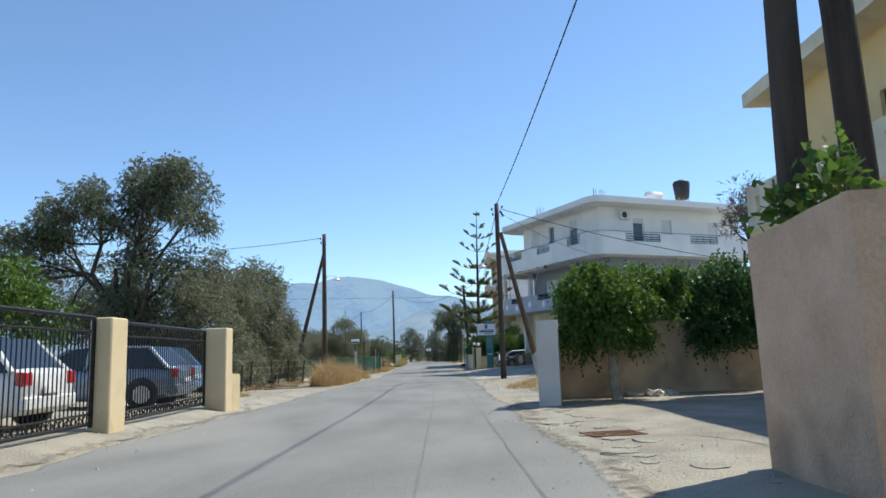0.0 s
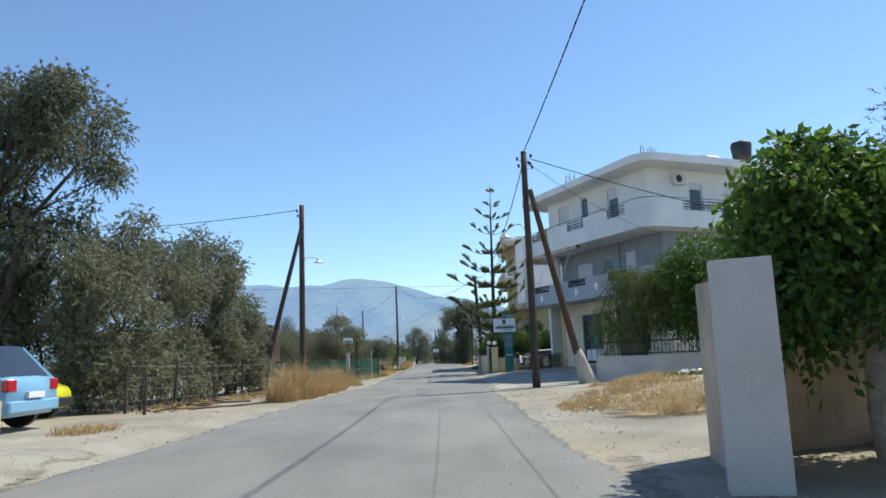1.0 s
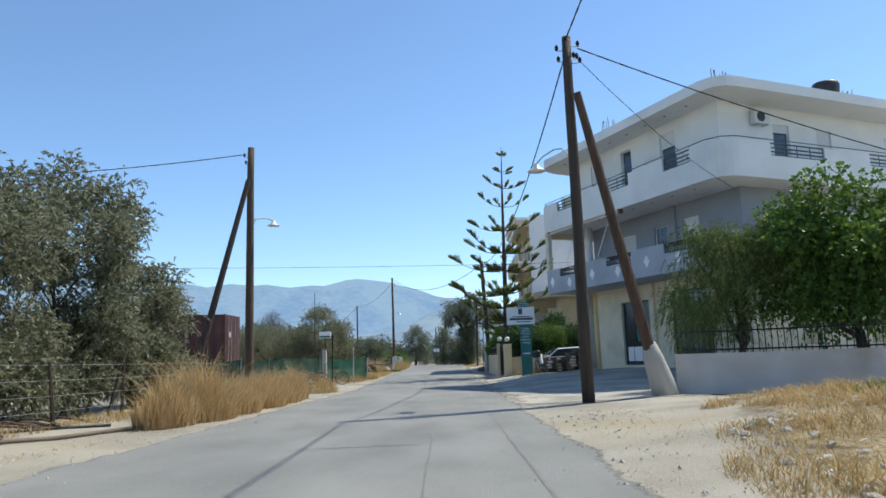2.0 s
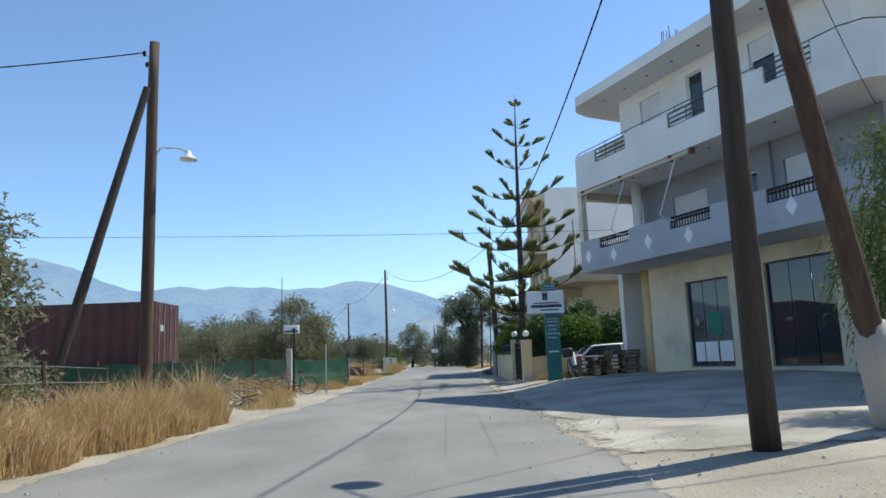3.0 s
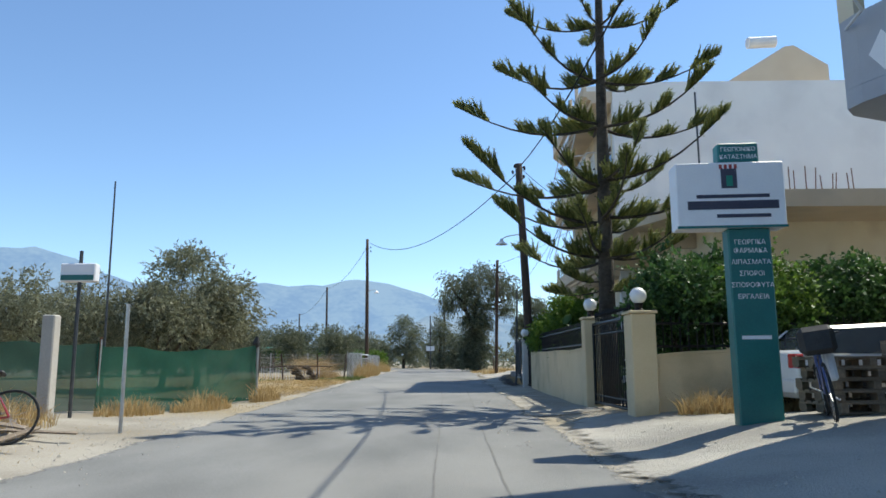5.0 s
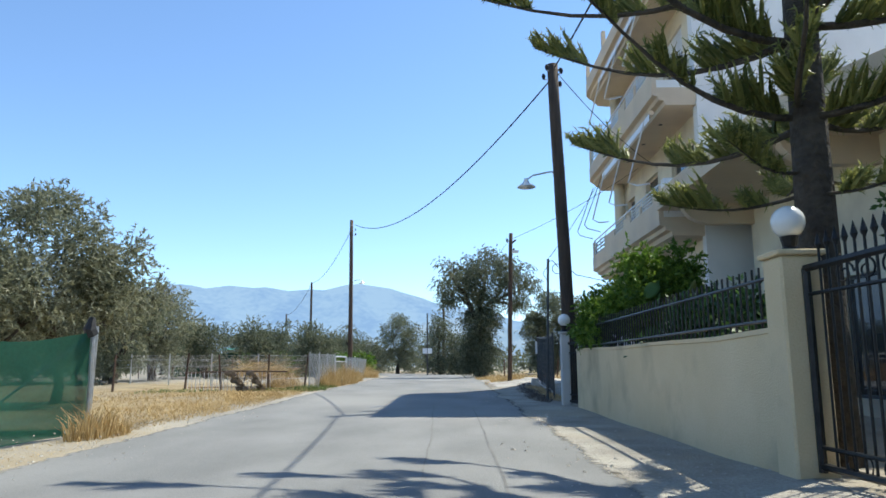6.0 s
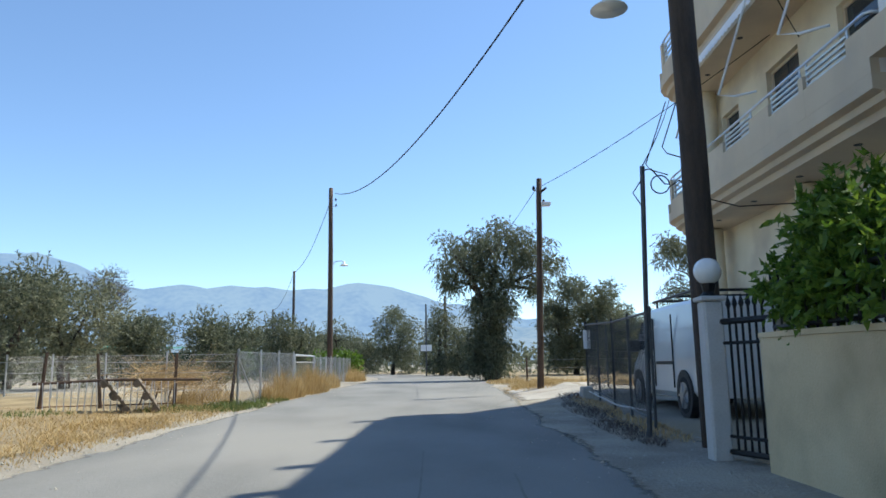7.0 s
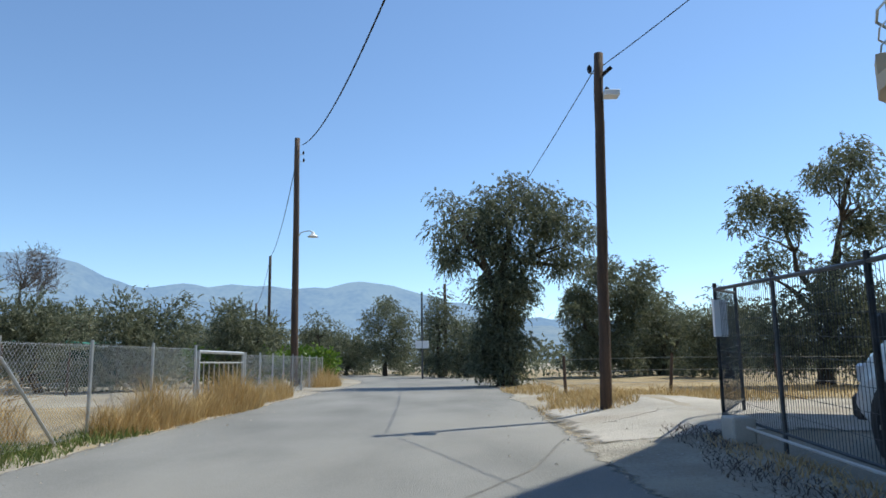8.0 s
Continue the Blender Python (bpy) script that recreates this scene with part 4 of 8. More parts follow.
def solar_heater():
    a, b = Vector((0.918, 0.397, 0)), Vector((-0.397, 0.918, 0))
    tank = Vector((9.68, 38.28, 11.145)) + a * 11.3 + b * 3.4
    p = tank - a * 0.6
    t = thing("solar_water_heater", "solar water heater with a black tank on the flat roof", "water heater", p, 23.4)
    part("tank", tubes(([(-2.5, 0.3, 1.5), (-1.15, 0.3, 1.5)], 0.28), n=16), SIGNWHITE, t, "white horizontal tank", True)
    bm = bmesh.new()
    box(bm, (-2.5, -0.9, 0.02), (-1.15, 0.1, 0.1), m=pose(0, 0, 0.25, 28, 0, 0))
    part("collector", bm, GLASS, t, "dark glazed solar panel")
    bm = bmesh.new()
    for x in (-2.4, -1.25):
        tube(bm, [(x, 0.3, 0.0), (x, 0.3, 1.25)], 0.03, 5)
        tube(bm, [(x, -0.9, 0.0), (x, -0.7, 0.02)], 0.03, 5)
    part("stand", bm, GALV, t)
    d = thing("water_tank", "black plastic water tank on the flat roof", "water tank", tank)
    bm = bmesh.new()
    tube(bm, [(0, 0, 1.3), (0, 0, 1.36), (0, 0, 2.5), (0, 0, 2.66), (0, 0, 2.7)], [0.45, 0.5, 0.63, 0.56, 0.2], 22)
    part("body", bm, BLACKTANK, d, smooth=True)
    part("lid", tubes(([(0, 0, 2.7), (0, 0, 2.77)], 0.24), n=16), BLACKTANK, d)
    for x, y in ((-0.35, -0.35), (0.35, -0.35), (0.35, 0.35), (-0.35, 0.35)):
        part("leg", tubes(([(x, y, 0), (x, y, 1.32)], 0.03)), GALV, d)


shop_house()
solar_heater()


def ribbon_wall(outline, z0, z1, th, closed=False):
    """A thin upright wall along a line of points, its thickness to the inside."""
    bm = bmesh.new()
    rows = []
    n = len(outline)
    for i, (x, y) in enumerate(outline):
        p, q = outline[max(i - 1, 0)], outline[min(i + 1, n - 1)]
        d = Vector((q[0] - p[0], q[1] - p[1], 0)).normalized()
        o = Vector((d.y, -d.x, 0)) * th
        rows.append([(x, y, z0), (x + o.x, y + o.y, z0), (x + o.x, y + o.y, z1), (x, y, z1)])
    loft(bm, rows)
    return bm


def beige_house():
    """Three-storey beige house beyond, blank white wall to the south, rounded balconies to the road, low cream wing before it."""
    t = thing("balcony_house", "three-storey beige house with rounded balconies and a blank white side wall", "house", (0, 0, 0))
    y0, x0, x1 = 67.0, 6.6, 19.0
    holes = [(67.9, 69.9, 4.75, 7.1), (71.3, 72.7, 4.75, 7.1), (74.2, 75.2, 4.75, 7.0), (68.3, 70.2, 8.25, 10.6), (71.6, 73.0, 8.25, 10.6), (71.5, 72.5, 1.2, 2.6)]
    bm = bmesh.new()
    wall_with(bm, y0 + 0.25, 76.2, 0.0, 11.9, holes, "y", x0, 0.25)
    part("road_front_wall", bm, CREAM, t, "cream rendered road front")
    part("north_wall", boxes(((x0, 76.2, 0), (x1, 76.45, 11.9))), CREAM, t)
    part("east_wall", boxes(((x1 - 0.25, y0 + 0.25, 0), (x1, 76.2, 11.9))), CREAM, t)
    part("roof", boxes(((x0 + 0.25, y0 + 0.25, 11.7), (x1 - 0.25, 76.2, 11.9))), CREAM, t)
    bm = bmesh.new()
    loft(bm, [[(6.7, 76.453, z), (7.9, 78.3, z), (9.7, 80.8, z), (x1, 80.8, z), (x1, 76.453, z)] for z in (-0.2, 11.9)])
    part("rear_wing", bm, CREAM, t, "cream rendered rear wing")
    part("side_wall", boxes(((x0 - 0.16, y0, 0.0), (x1, y0 + 0.247, 12.0))), WHITE, t, "blank white side wall")
    bm = bmesh.new()
    loft(bm, [[(10.9, y, 11.903), (16.2, y, 11.903), (16.2, y, 13.5), (14.8, y, 14.4), (14.4, y, 14.35), (10.9, y, 12.2)] for y in (69.0, 75.5)])
    part("stair_tower", bm, BEIGE, t, "beige stair tower with a sloping roof")
    bm = bmesh.new()
    tube(bm, [(13.1, 69.6, 14.8), (14.3, 69.6, 14.85)], 0.25, 14)
    part("water_tank", bm, SHUTTER, t, "white roof water tank")
    for a, b, c, d in holes:
        opening(t, "window", "y", x0, a, b, c, d, BEIGE, GLASS, 0.14, 2, sill=c < 3, shut=0.3 if c > 8 else 0.0)
    edge = [(5.3, 75.5), (5.36, 75.9), (5.55, 76.25), (5.9, 76.5), (6.3, 76.6), (x0, 76.6)]
    yb = y0 + 0.05
    for i, (z0, z1) in enumerate(((4.38, 5.5), (7.85, 9.05), (11.3, 12.5))):
        bm = bmesh.new()
        out = [(x0 + 0.1, yb), (5.3, yb)] + edge
        lows = ((0.32, z0 - 0.14), (0.30, z0 - 0.02), (0.16, z0), (0.14, z0 + 0.1), (0.0, z0 + 0.13), (0.0, z0 + 0.34))
        rows = []
        for inset, z in lows:
            rows.append([bm.verts.new((min(x + inset, x0 + 0.1), min(y, 76.6 - inset * 0.9), z)) for x, y in out])
        for r, q in zip(rows, rows[1:]):
            for k in range(len(r)):
                j = (k + 1) % len(r)
                bm.faces.new((r[j], r[k], q[k], q[j]))
        bm.faces.new(rows[0])
        bm.faces.new(rows[-1][::-1])
        slab = part("balcony_slab", bm, BEIGE, t, "beige rounded balcony with stepped edge")
        base, solid, low = z0 + 0.343, z1 - 0.12 if i < 2 else z0 + 0.62, z0 + 0.78 if i < 2 else z0 + 0.6
        gaps = ((67.55, 68.75), (68.9, 69.95), (70.75, 72.0), (73.5, 75.35))
        cut = yb
        for g0, g1 in gaps:
            part("parapet", boxes(((5.3, cut, base), (5.42, g0, solid))), BEIGE, slab)
            part("low_parapet", boxes(((5.302, g0, base), (5.418, g1, low if g0 < 73 else z0 + 0.62))), BEIGE, slab)
            cut = g1
        part("parapet", boxes(((5.3, cut, base), (5.42, 75.5, solid + 0.12))), BEIGE, slab)
        part("rounded_parapet", ribbon_wall(edge[1:], base, z0 + 0.62, 0.12), BEIGE, slab)
        part("end_parapet", boxes(((5.42, yb, z0 + 0.343), (6.4, yb + 0.12, z0 + 0.55))), WHITE, slab, "white rendered balcony end")
        if i == 2:
            for yy in (68.8, 70.3, 72.6, 75.4):
                part("parapet_stub", boxes(((5.3, yy - 0.1, z0 + 0.623), (5.42, yy + 0.1, z1))), BEIGE, slab)
            continue
        hz = z1 + 0.08
        part("handrail", tubes(([(6.35, yb + 0.06, hz), (5.42, yb + 0.06, hz), (5.36, yb + 0.12, hz), (5.36, 75.4, hz)], 0.024)), RAIL, slab)
        for g0, g1 in gaps:
            bars(slab, (5.36, g0 + 0.03, 0), (5.36, g1 - 0.03, 0), low if g0 < 73 else z0 + 0.62, hz - 0.02, 0.6, 0.016, RAIL, (0.12, 0.34, 0.56, 0.78))
        part("rail", tubes(([(x + 0.06, y - 0.05, hz) for x, y in edge], 0.02), ([(x + 0.06, y - 0.05, hz - 0.25) for x, y in edge], 0.013), ([(x + 0.06, y - 0.05, hz - 0.48) for x, y in edge], 0.013)), RAIL, slab)
        part("column", tubes(([(6.35, 75.4, z0 + 0.34), (6.35, 75.4, z0 + 3.45)], 0.2), n=16), CREAM, t, smooth=True)
        part("corner_post", boxes(((6.42, y0 - 0.02, z0 + 0.36), (6.6, y0 + 0.3, z0 + 3.4))), WHITE, t)
        for yy in (68.6, 70.4, 72.3, 74.2):
            part("spotlight", tubes(([(5.95, yy, z0 - 0.15), (5.95, yy, z0 - 0.12)], 0.06), n=10), PLASTIC, slab)
    part("column", tubes(([(6.2, 75.3, 0.2), (6.2, 75.3, 4.2)], 0.24), n=16), CREAM, t, smooth=True)
    part("column", tubes(([(6.3, 70.9, 0.2), (6.3, 70.9, 4.2)], 0.2), n=16), CREAM, t, smooth=True)
    part("door", boxes(((x0 - 0.03, 68.0, 0.3), (x0 + 0.02, 69.0, 2.4))), DARKROOM, t)
    # rolled awnings with a scalloped valance and folded arms
    for z in (7.62, 11.08):
        roll = part("awning_roll", tubes(([(5.36, 67.4, z), (5.36, 73.4, z)], 0.075), n=10), BEIGE, t, "rolled beige awning")
        bm = bmesh.new()
        for k in range(34):
            ya = 67.4 + k * 0.176
            vs = [bm.verts.new((5.29, ya + d, z - h)) for d, h in ((0, 0.03), (0.17, 0.03), (0.17, 0.17), (0.125, 0.21), (0.045, 0.21), (0, 0.17))]
            ws = [bm.verts.new((5.297, v.co.y, v.co.z)) for v in vs]
            bm.faces.new(vs)
            bm.faces.new(ws[::-1])
        part("valance", bm, SIGNWHITE, roll, "pale scalloped awning valance")
        for yy in (67.9, 70.4, 73.0):
            part("awning_arm", tubes(([(5.3, yy, z - 0.05), (5.0, yy + 0.85, z - 1.55), (5.12, yy + 0.4, z - 1.75), (5.38, yy + 0.1, z - 1.78)], 0.022)), SHUTTER, t, "folded white awning arm")
    for yy in (74.6, 76.0):
        part("awning_bracket", tubes(([(5.5, yy, 7.75), (4.75, yy - 0.5, 5.95), (4.85, yy - 0.5, 5.8), (5.34, yy - 0.3, 5.72)], 0.014)), GREYIRON, t, "thin dark awning bracket")


def low_wing():
    t = thing("low_house", "low cream house with a broad flat concrete roof slab", "house", (0, 0, 0))
    bm = bmesh.new()
    wall_with(bm, 59.6, 66.3, -0.4, 4.85, [(64.3, 65.3, 1.4, 2.7), (61.4, 62.6, 0.4, 2.6)], "y", 7.3, 0.25)
    wall_with(bm, 7.55, 17, -0.4, 4.85, [(8.3, 9.6, 1.3, 2.7), (11.8, 13.2, 1.3, 2.7)], "x", 59.6, 0.25)
    box(bm, (16.75, 59.85, -0.4), (17, 66.3, 4.85))
    part("wall", bm, CREAM, t)
    opening(t, "window", "y", 7.3, 64.3, 65.3, 1.4, 2.7, GREYIRON, GLASS, 0.12, 2, "barred window", sill=True)
    opening(t, "door", "y", 7.3, 61.4, 62.6, 0.4, 2.6, GREYIRON, GLASS, 0.12, 2)
    for a in (8.3, 11.8):
        opening(t, "window", "x", 59.6, a, a + 1.3, 1.3, 2.7, RUSTRED, GLASS, 0.12, 2, "window with dark red shutters", sill=True)
    bm = bmesh.new()
    out = [(6.4, 57.6), (17.4, 57.6), (17.4, 66.9), (5.2, 66.9), (5.2, 60.6)]
    lo = [bm.verts.new((x, y, 4.85)) for x, y in out]
    hi = [bm.verts.new((x, y, 5.3)) for x, y in out]
    bm.faces.new(lo[::-1])
    bm.faces.new(hi)
    for i in range(5):
        bm.faces.new((lo[i], lo[(i + 1) % 5], hi[(i + 1) % 5], hi[i]))
    part("roof", bm, BEIGE, t, "broad flat beige roof slab")
    for yy in (66.1, 61.0):
        bm = bmesh.new()
        prof = [(7.3, 4.85), (5.6, 4.85)] + [(6.3 - 0.7 * math.cos(a), 4.85 - 0.5 * math.sin(a)) for a in (0.35, 0.7, 1.05, 1.4, 1.57)] + [(7.3, 4.35)]
        lv = [bm.verts.new((x, yy, z)) for x, z in prof]
        tv = [bm.verts.new((x, yy + 0.22, z)) for x, z in prof]
        bm.faces.new(lv)
        bm.faces.new(tv[::-1])
        for k in range(len(lv)):
            j = (k + 1) % len(lv)
            bm.faces.new((lv[j], lv[k], tv[k], tv[j]))
        part("bracket", bm, BEIGE, t, "curved concrete bracket under the slab")
    part("rear_terrace_wall", boxes(((5.3, 66.5, 5.303), (6.5, 66.75, 5.6))), WHITE, t)
    rebar_tuft(t, 7.0, 58.4, 5.3, 5, 11, 0.3, 0.9)
    rebar_tuft(t, 9.6, 58.3, 5.3, 10, 12, 1.0, 0.7)
    part("mast", tubes(([(6.6, 58.4, 5.3), (6.6, 58.4, 8.2)], 0.025)), GREYIRON, t, "thin steel mast")
    bm = bmesh.new()
    c = Vector((8.2, 58.6, 5.75))
    d = Vector((-0.55, -0.75, 0.35)).normalized()
    tube(bm, [c - d * 0.14, c - d * 0.10, c - d * 0.03, c + d * 0.05], [0.05, 0.22, 0.38, 0.46], 20, caps=False)
    dish = part("satellite_dish", bm, SIGNWHITE, t, "white satellite dish", True)
    part("dish_arm", tubes(([c, c + d * 0.45 - Vector((0, 0, 0.15))], 0.015), ([c - d * 0.1, (8.25, 58.7, 5.3)], 0.025)), GALV, dish)


def yellow_house():
    t = thing("corner_house", "two-storey ochre house with a white-edged roof and pierced balcony", "house", (0, 0, 0))
    x0 = 9.3
    bm = bmesh.new()
    wall_with(bm, -10.0, 11.0, 0.0, 7.66, [(6.0, 7.2, 4.3, 6.4), (1.0, 2.2, 4.3, 6.4), (5.5, 6.8, 1.2, 2.6), (0.5, 1.8, 1.2, 2.6)], "y", x0)
    box(bm, (x0, 11.0, 0), (18, 11.25, 7.66))
    box(bm, (17.75, -10.0, 0), (18, 11.0, 7.66))
    box(bm, (x0, -10.25, 0), (18, -10.0, 7.66))
    part("wall", bm, YELLOW, t)
    for a, b in ((6.0, 7.2), (1.0, 2.2)):
        opening(t, "balcony_door", "y", x0, a, b, 4.3, 6.4, BROWNWOOD, GLASS, 0.12, 2, "brown framed balcony door")
    for a, b in ((5.5, 6.8), (0.5, 1.8)):
        opening(t, "window", "y", x0, a, b, 1.2, 2.6, BROWNWOOD, GLASS, 0.12, 2, sill=True)
    bm = bmesh.new()
    box(bm, (8.17, -8.0, 4.02), (x0, 11.2, 4.26))
    slab = part("balcony_slab", bm, YELLOW, t)
    bm = bmesh.new()
    wall_with(bm, -8.0, 11.2, 4.263, 5.3, [(10.5 - 0.75 * i, 10.72 - 0.75 * i, 4.65, 5.05) for i in range(20)], "y", 8.17, 0.14)
    box(bm, (8.31, 11.06, 4.263), (x0, 11.2, 5.3))
    box(bm, (8.14, 10.95, 5.303), (8.37, 11.23, 5.37))
    part("parapet", bm, CREAM, slab, "cream pierced balcony parapet")
    bm = bmesh.new()
    box(bm, (8.5, -11.0, 7.66), (18.6, 11.65, 8.02))
    box(bm, (9.4, -10.0, 8.023), (18.0, 7.0, 8.6))
    part("roof", bm, CREAM, t, "flat cream roof with overhanging edge")
    part("railing", tubes(([(9.6, 7.0, 9.5), (9.6, -9, 9.5)], 0.025), ([(9.6, 7.0, 9.05), (9.6, -9, 9.05)], 0.018), *[([(9.6, 7.0 - i * 1.6, 8.6), (9.6, 7.0 - i * 1.6, 9.5)], 0.02) for i in range(10)]), IRON, t)


beige_house()
low_wing()
yellow_house()
# ---- garden walls, gates and poles ----
def pole(name, label, base, top, r0, r1, material, category="utility pole"):
    t = thing(name, label, category, base)
    b, p = Vector(base), Vector(top)
    d = p - b
    bm = bmesh.new()
    k = 9
    pts = [d * (i / k) + Vector((noise.noise(Vector((base[0], i * 0.6, 0))) * 0.02, noise.noise(Vector((base[1], i * 0.6, 4))) * 0.02, 0)) for i in range(k + 1)]
    pts[0] -= d.normalized() * 0.3
    tube(bm, pts, [r0 + (r1 - r0) * i / k for i in range(k + 1)], 12)
    part("shaft", bm, material, t, smooth=True)
    return t


def insulators(t, top, spots):
    for s in spots:
        p = Vector(top) + Vector(s)
        bm = bmesh.new()
        tube(bm, [p - Vector((0, 0, 0.1)), p - Vector((0, 0, 0.02)), p, p + Vector((0, 0, 0.05))], [0.025, 0.05, 0.045, 0.02], 8)
        part("insulator", bm, WIRE, t)
        part("hook", tubes(([(top[0], top[1], p.z - 0.1), (p.x, p.y, p.z - 0.1)], 0.012)), GALV, t)


def lamp_arm(t, root, elbow, tip, metal):
    """A bent arm with a small bell-shaped lamp, in the pole's own frame."""
    a, b, c = Vector(root), Vector(elbow), Vector(tip)
    pts = [a, a.lerp(b, 0.5) + Vector((0, 0, 0.14)), b, b.lerp(c, 0.6) + Vector((0, 0, 0.05)), c]
    arm = part("lamp_arm", tubes((pts, 0.02), n=7), metal, t)
    bm = bmesh.new()
    tube(bm, [c + Vector((0, 0, 0.04)), c, c - Vector((0, 0, 0.07)), c - Vector((0, 0, 0.17)), c - Vector((0, 0, 0.19))], [0.04, 0.06, 0.08, 0.22, 0.23], 16)
    part("lamp_shade", bm, OPAL, arm, "small white enamel lamp shade", True)


def poles():
    z = ground_z(3.28, 29.5)
    t = pole("utility_pole", "dark creosoted wooden utility pole with a brace", (3.28, 29.5, z), (3.28, 29.5, 9.05), 0.15, 0.11, WOOD)
    insulators(t, (0, 0, 0), [(0.28, 0, 8.9 - z), (-0.25, 0, 8.8 - z), (0.25, 0.05, 8.6 - z), (0.3, -0.05, 8.45 - z), (-0.2, 0.1, 8.55 - z), (0.2, 0.2, 8.7 - z)])
    part("brace", tubes(([(2.05, 1.02, -0.2), (0.13, -0.27, 7.5 - z)], [0.16, 0.10]), n=10), BROWNWOOD, t, "brown wooden brace pole")
    bm = bmesh.new()
    tube(bm, [(2.13, 1.05, -0.15), (2.0, 0.98, 0.35), (1.8, 0.86, 0.95), (1.7, 0.79, 1.3)], [0.34, 0.3, 0.24, 0.17], 12)
    part("footing", bm, CONCRETE, t, "concrete footing of the brace", True)
    lamp_arm(t, (-0.05, 0.05, 5.95 - z), (-0.4, 0.45, 6.3 - z), (-0.8, 0.9, 6.06 - z), GALV)
    z = ground_z(-7.15, 38.5)
    t = pole("utility_pole", "brown wooden utility pole with street lamp and brace", (-7.15, 38.5, z), (-7.16, 38.5, 9.3), 0.16, 0.12, BROWNWOOD)
    insulators(t, (0, 0, 0), [(-0.25, 0, 9.05 - z), (-0.22, 0.1, 8.8 - z)])
    part("brace", tubes(([(-1.85, -1.15, -0.2), (0.03, -0.42, 7.95 - z)], [0.14, 0.09]), n=10), WOOD, t)
    lamp_arm(t, (0.05, 0.03, 6.3 - z), (0.3, 0.2, 6.62 - z), (0.75, 0.42, 6.55 - z), GALV)
    z = ground_z(2.75, 66.7)
    t = pole("utility_pole", "dark leaning wooden utility pole with street lamp", (2.95, 66.9, z), (2.55, 66.0, 8.4), 0.17, 0.13, WOOD)
    insulators(t, (-0.4, -0.9, 0), [(0.22, 0, 8.25 - z), (-0.22, 0, 8.1 - z), (0.2, 0.1, 7.95 - z), (-0.15, -0.1, 8.3 - z)])
    lamp_arm(t, (-0.25, -0.55, 5.5 - z), (-0.6, -0.4, 5.75 - z), (-1.05, -0.3, 5.6 - z), GALV)
    z = ground_z(2.4, 79.3)
    t = pole("utility_pole", "weathered wooden utility pole with a small floodlight", (2.4, 79.3, z), (2.57, 79.3, 6.62), 0.1, 0.08, BROWNWOOD)
    insulators(t, (0.15, 0, 0), [(-0.15, 0, 6.35 - z), (0.12, -0.1, 5.9 - z)])
    bm = bmesh.new()
    box(bm, (0.2, -0.22, 5.76 - z), (0.47, 0.02, 5.86 - z), 0.01, None)
    part("floodlight", bm, SIGNWHITE, t, "small white floodlight")
    part("bracket", tubes(([(0.15, 0, 6.15 - z), (0.37, -0.1, 6.32 - z)], 0.035)), IRON, t)
    t = pole("utility_pole", "tall brown wooden utility pole with a street lamp", (-6.72, 96.6, ground_z(-6.75, 96.6)), (-6.78, 96.6, 10.85), 0.16, 0.11, BROWNWOOD)
    insulators(t, (-0.03, 0, 0), [(0.25, 0, 9.9), (0.25, 0.1, 9.6)])
    lamp_arm(t, (0.0, 0.0, 6.05), (0.4, -0.2, 6.4), (0.75, -0.3, 6.32), GALV)
    for (x, y, h), lab in (((-14.25, 121, 9.5), "far wooden utility pole among olive trees"), ((-24.0, 152, 8.6), "far wooden utility pole"), ((-33.0, 185, 8.0), "far wooden utility pole"), ((-0.8, 118.0, 6.8), "far wooden utility pole at the bend")):
        pole("utility_pole", lab, (x, y, 0.2), (x, y, h), 0.14, 0.1, WOOD)
    # two near trunks beside the plastered pier
    t = pole("utility_pole", "thick dark wooden pole beside the plastered pier", (3.57, -0.08, 0.2), (3.78, -0.08, 9.6), 0.16, 0.135, WOOD)
    t = pole("utility_pole", "thick dark grey wooden pole behind the plastered pier", (4.38, 0.05, 0.2), (4.22, 0.05, 8.2), 0.165, 0.14, WOOD)
    # thin steel post with a loop of cable
    z = ground_z(2.5, 68.0)
    t = thing("cable_post", "thin steel post with a loose loop of black cable", "post", (2.5, 68.0, z))
    part("post", tubes(([(-0.04, 0, -0.2), (0.08, 0, 3.68)], 0.034), n=10), GREYIRON, t)
    loop = [(0.08, 0, 3.62), (0.2, 0, 3.64), (0.38, 0, 3.42)] + [(0.32 + 0.13 * math.cos(a), 0.02, 3.42 + 0.13 * math.sin(a)) for a in np.linspace(0, 6.0, 14)] + [(0.58, 0.0, 3.47), (0.83, 0.1, 3.27), (1.5, 0.3, 3.15), (2.9, 0.5, 3.25)]
    part("cable_loop", tubes((loop, 0.010), n=6), WIRE, t)
    part("cable_coil", tubes(([(0.07, 0, 3.5), (-0.07, 0, 3.3), (0.05, 0, 3.1)], 0.008), n=6), WIRE, t)


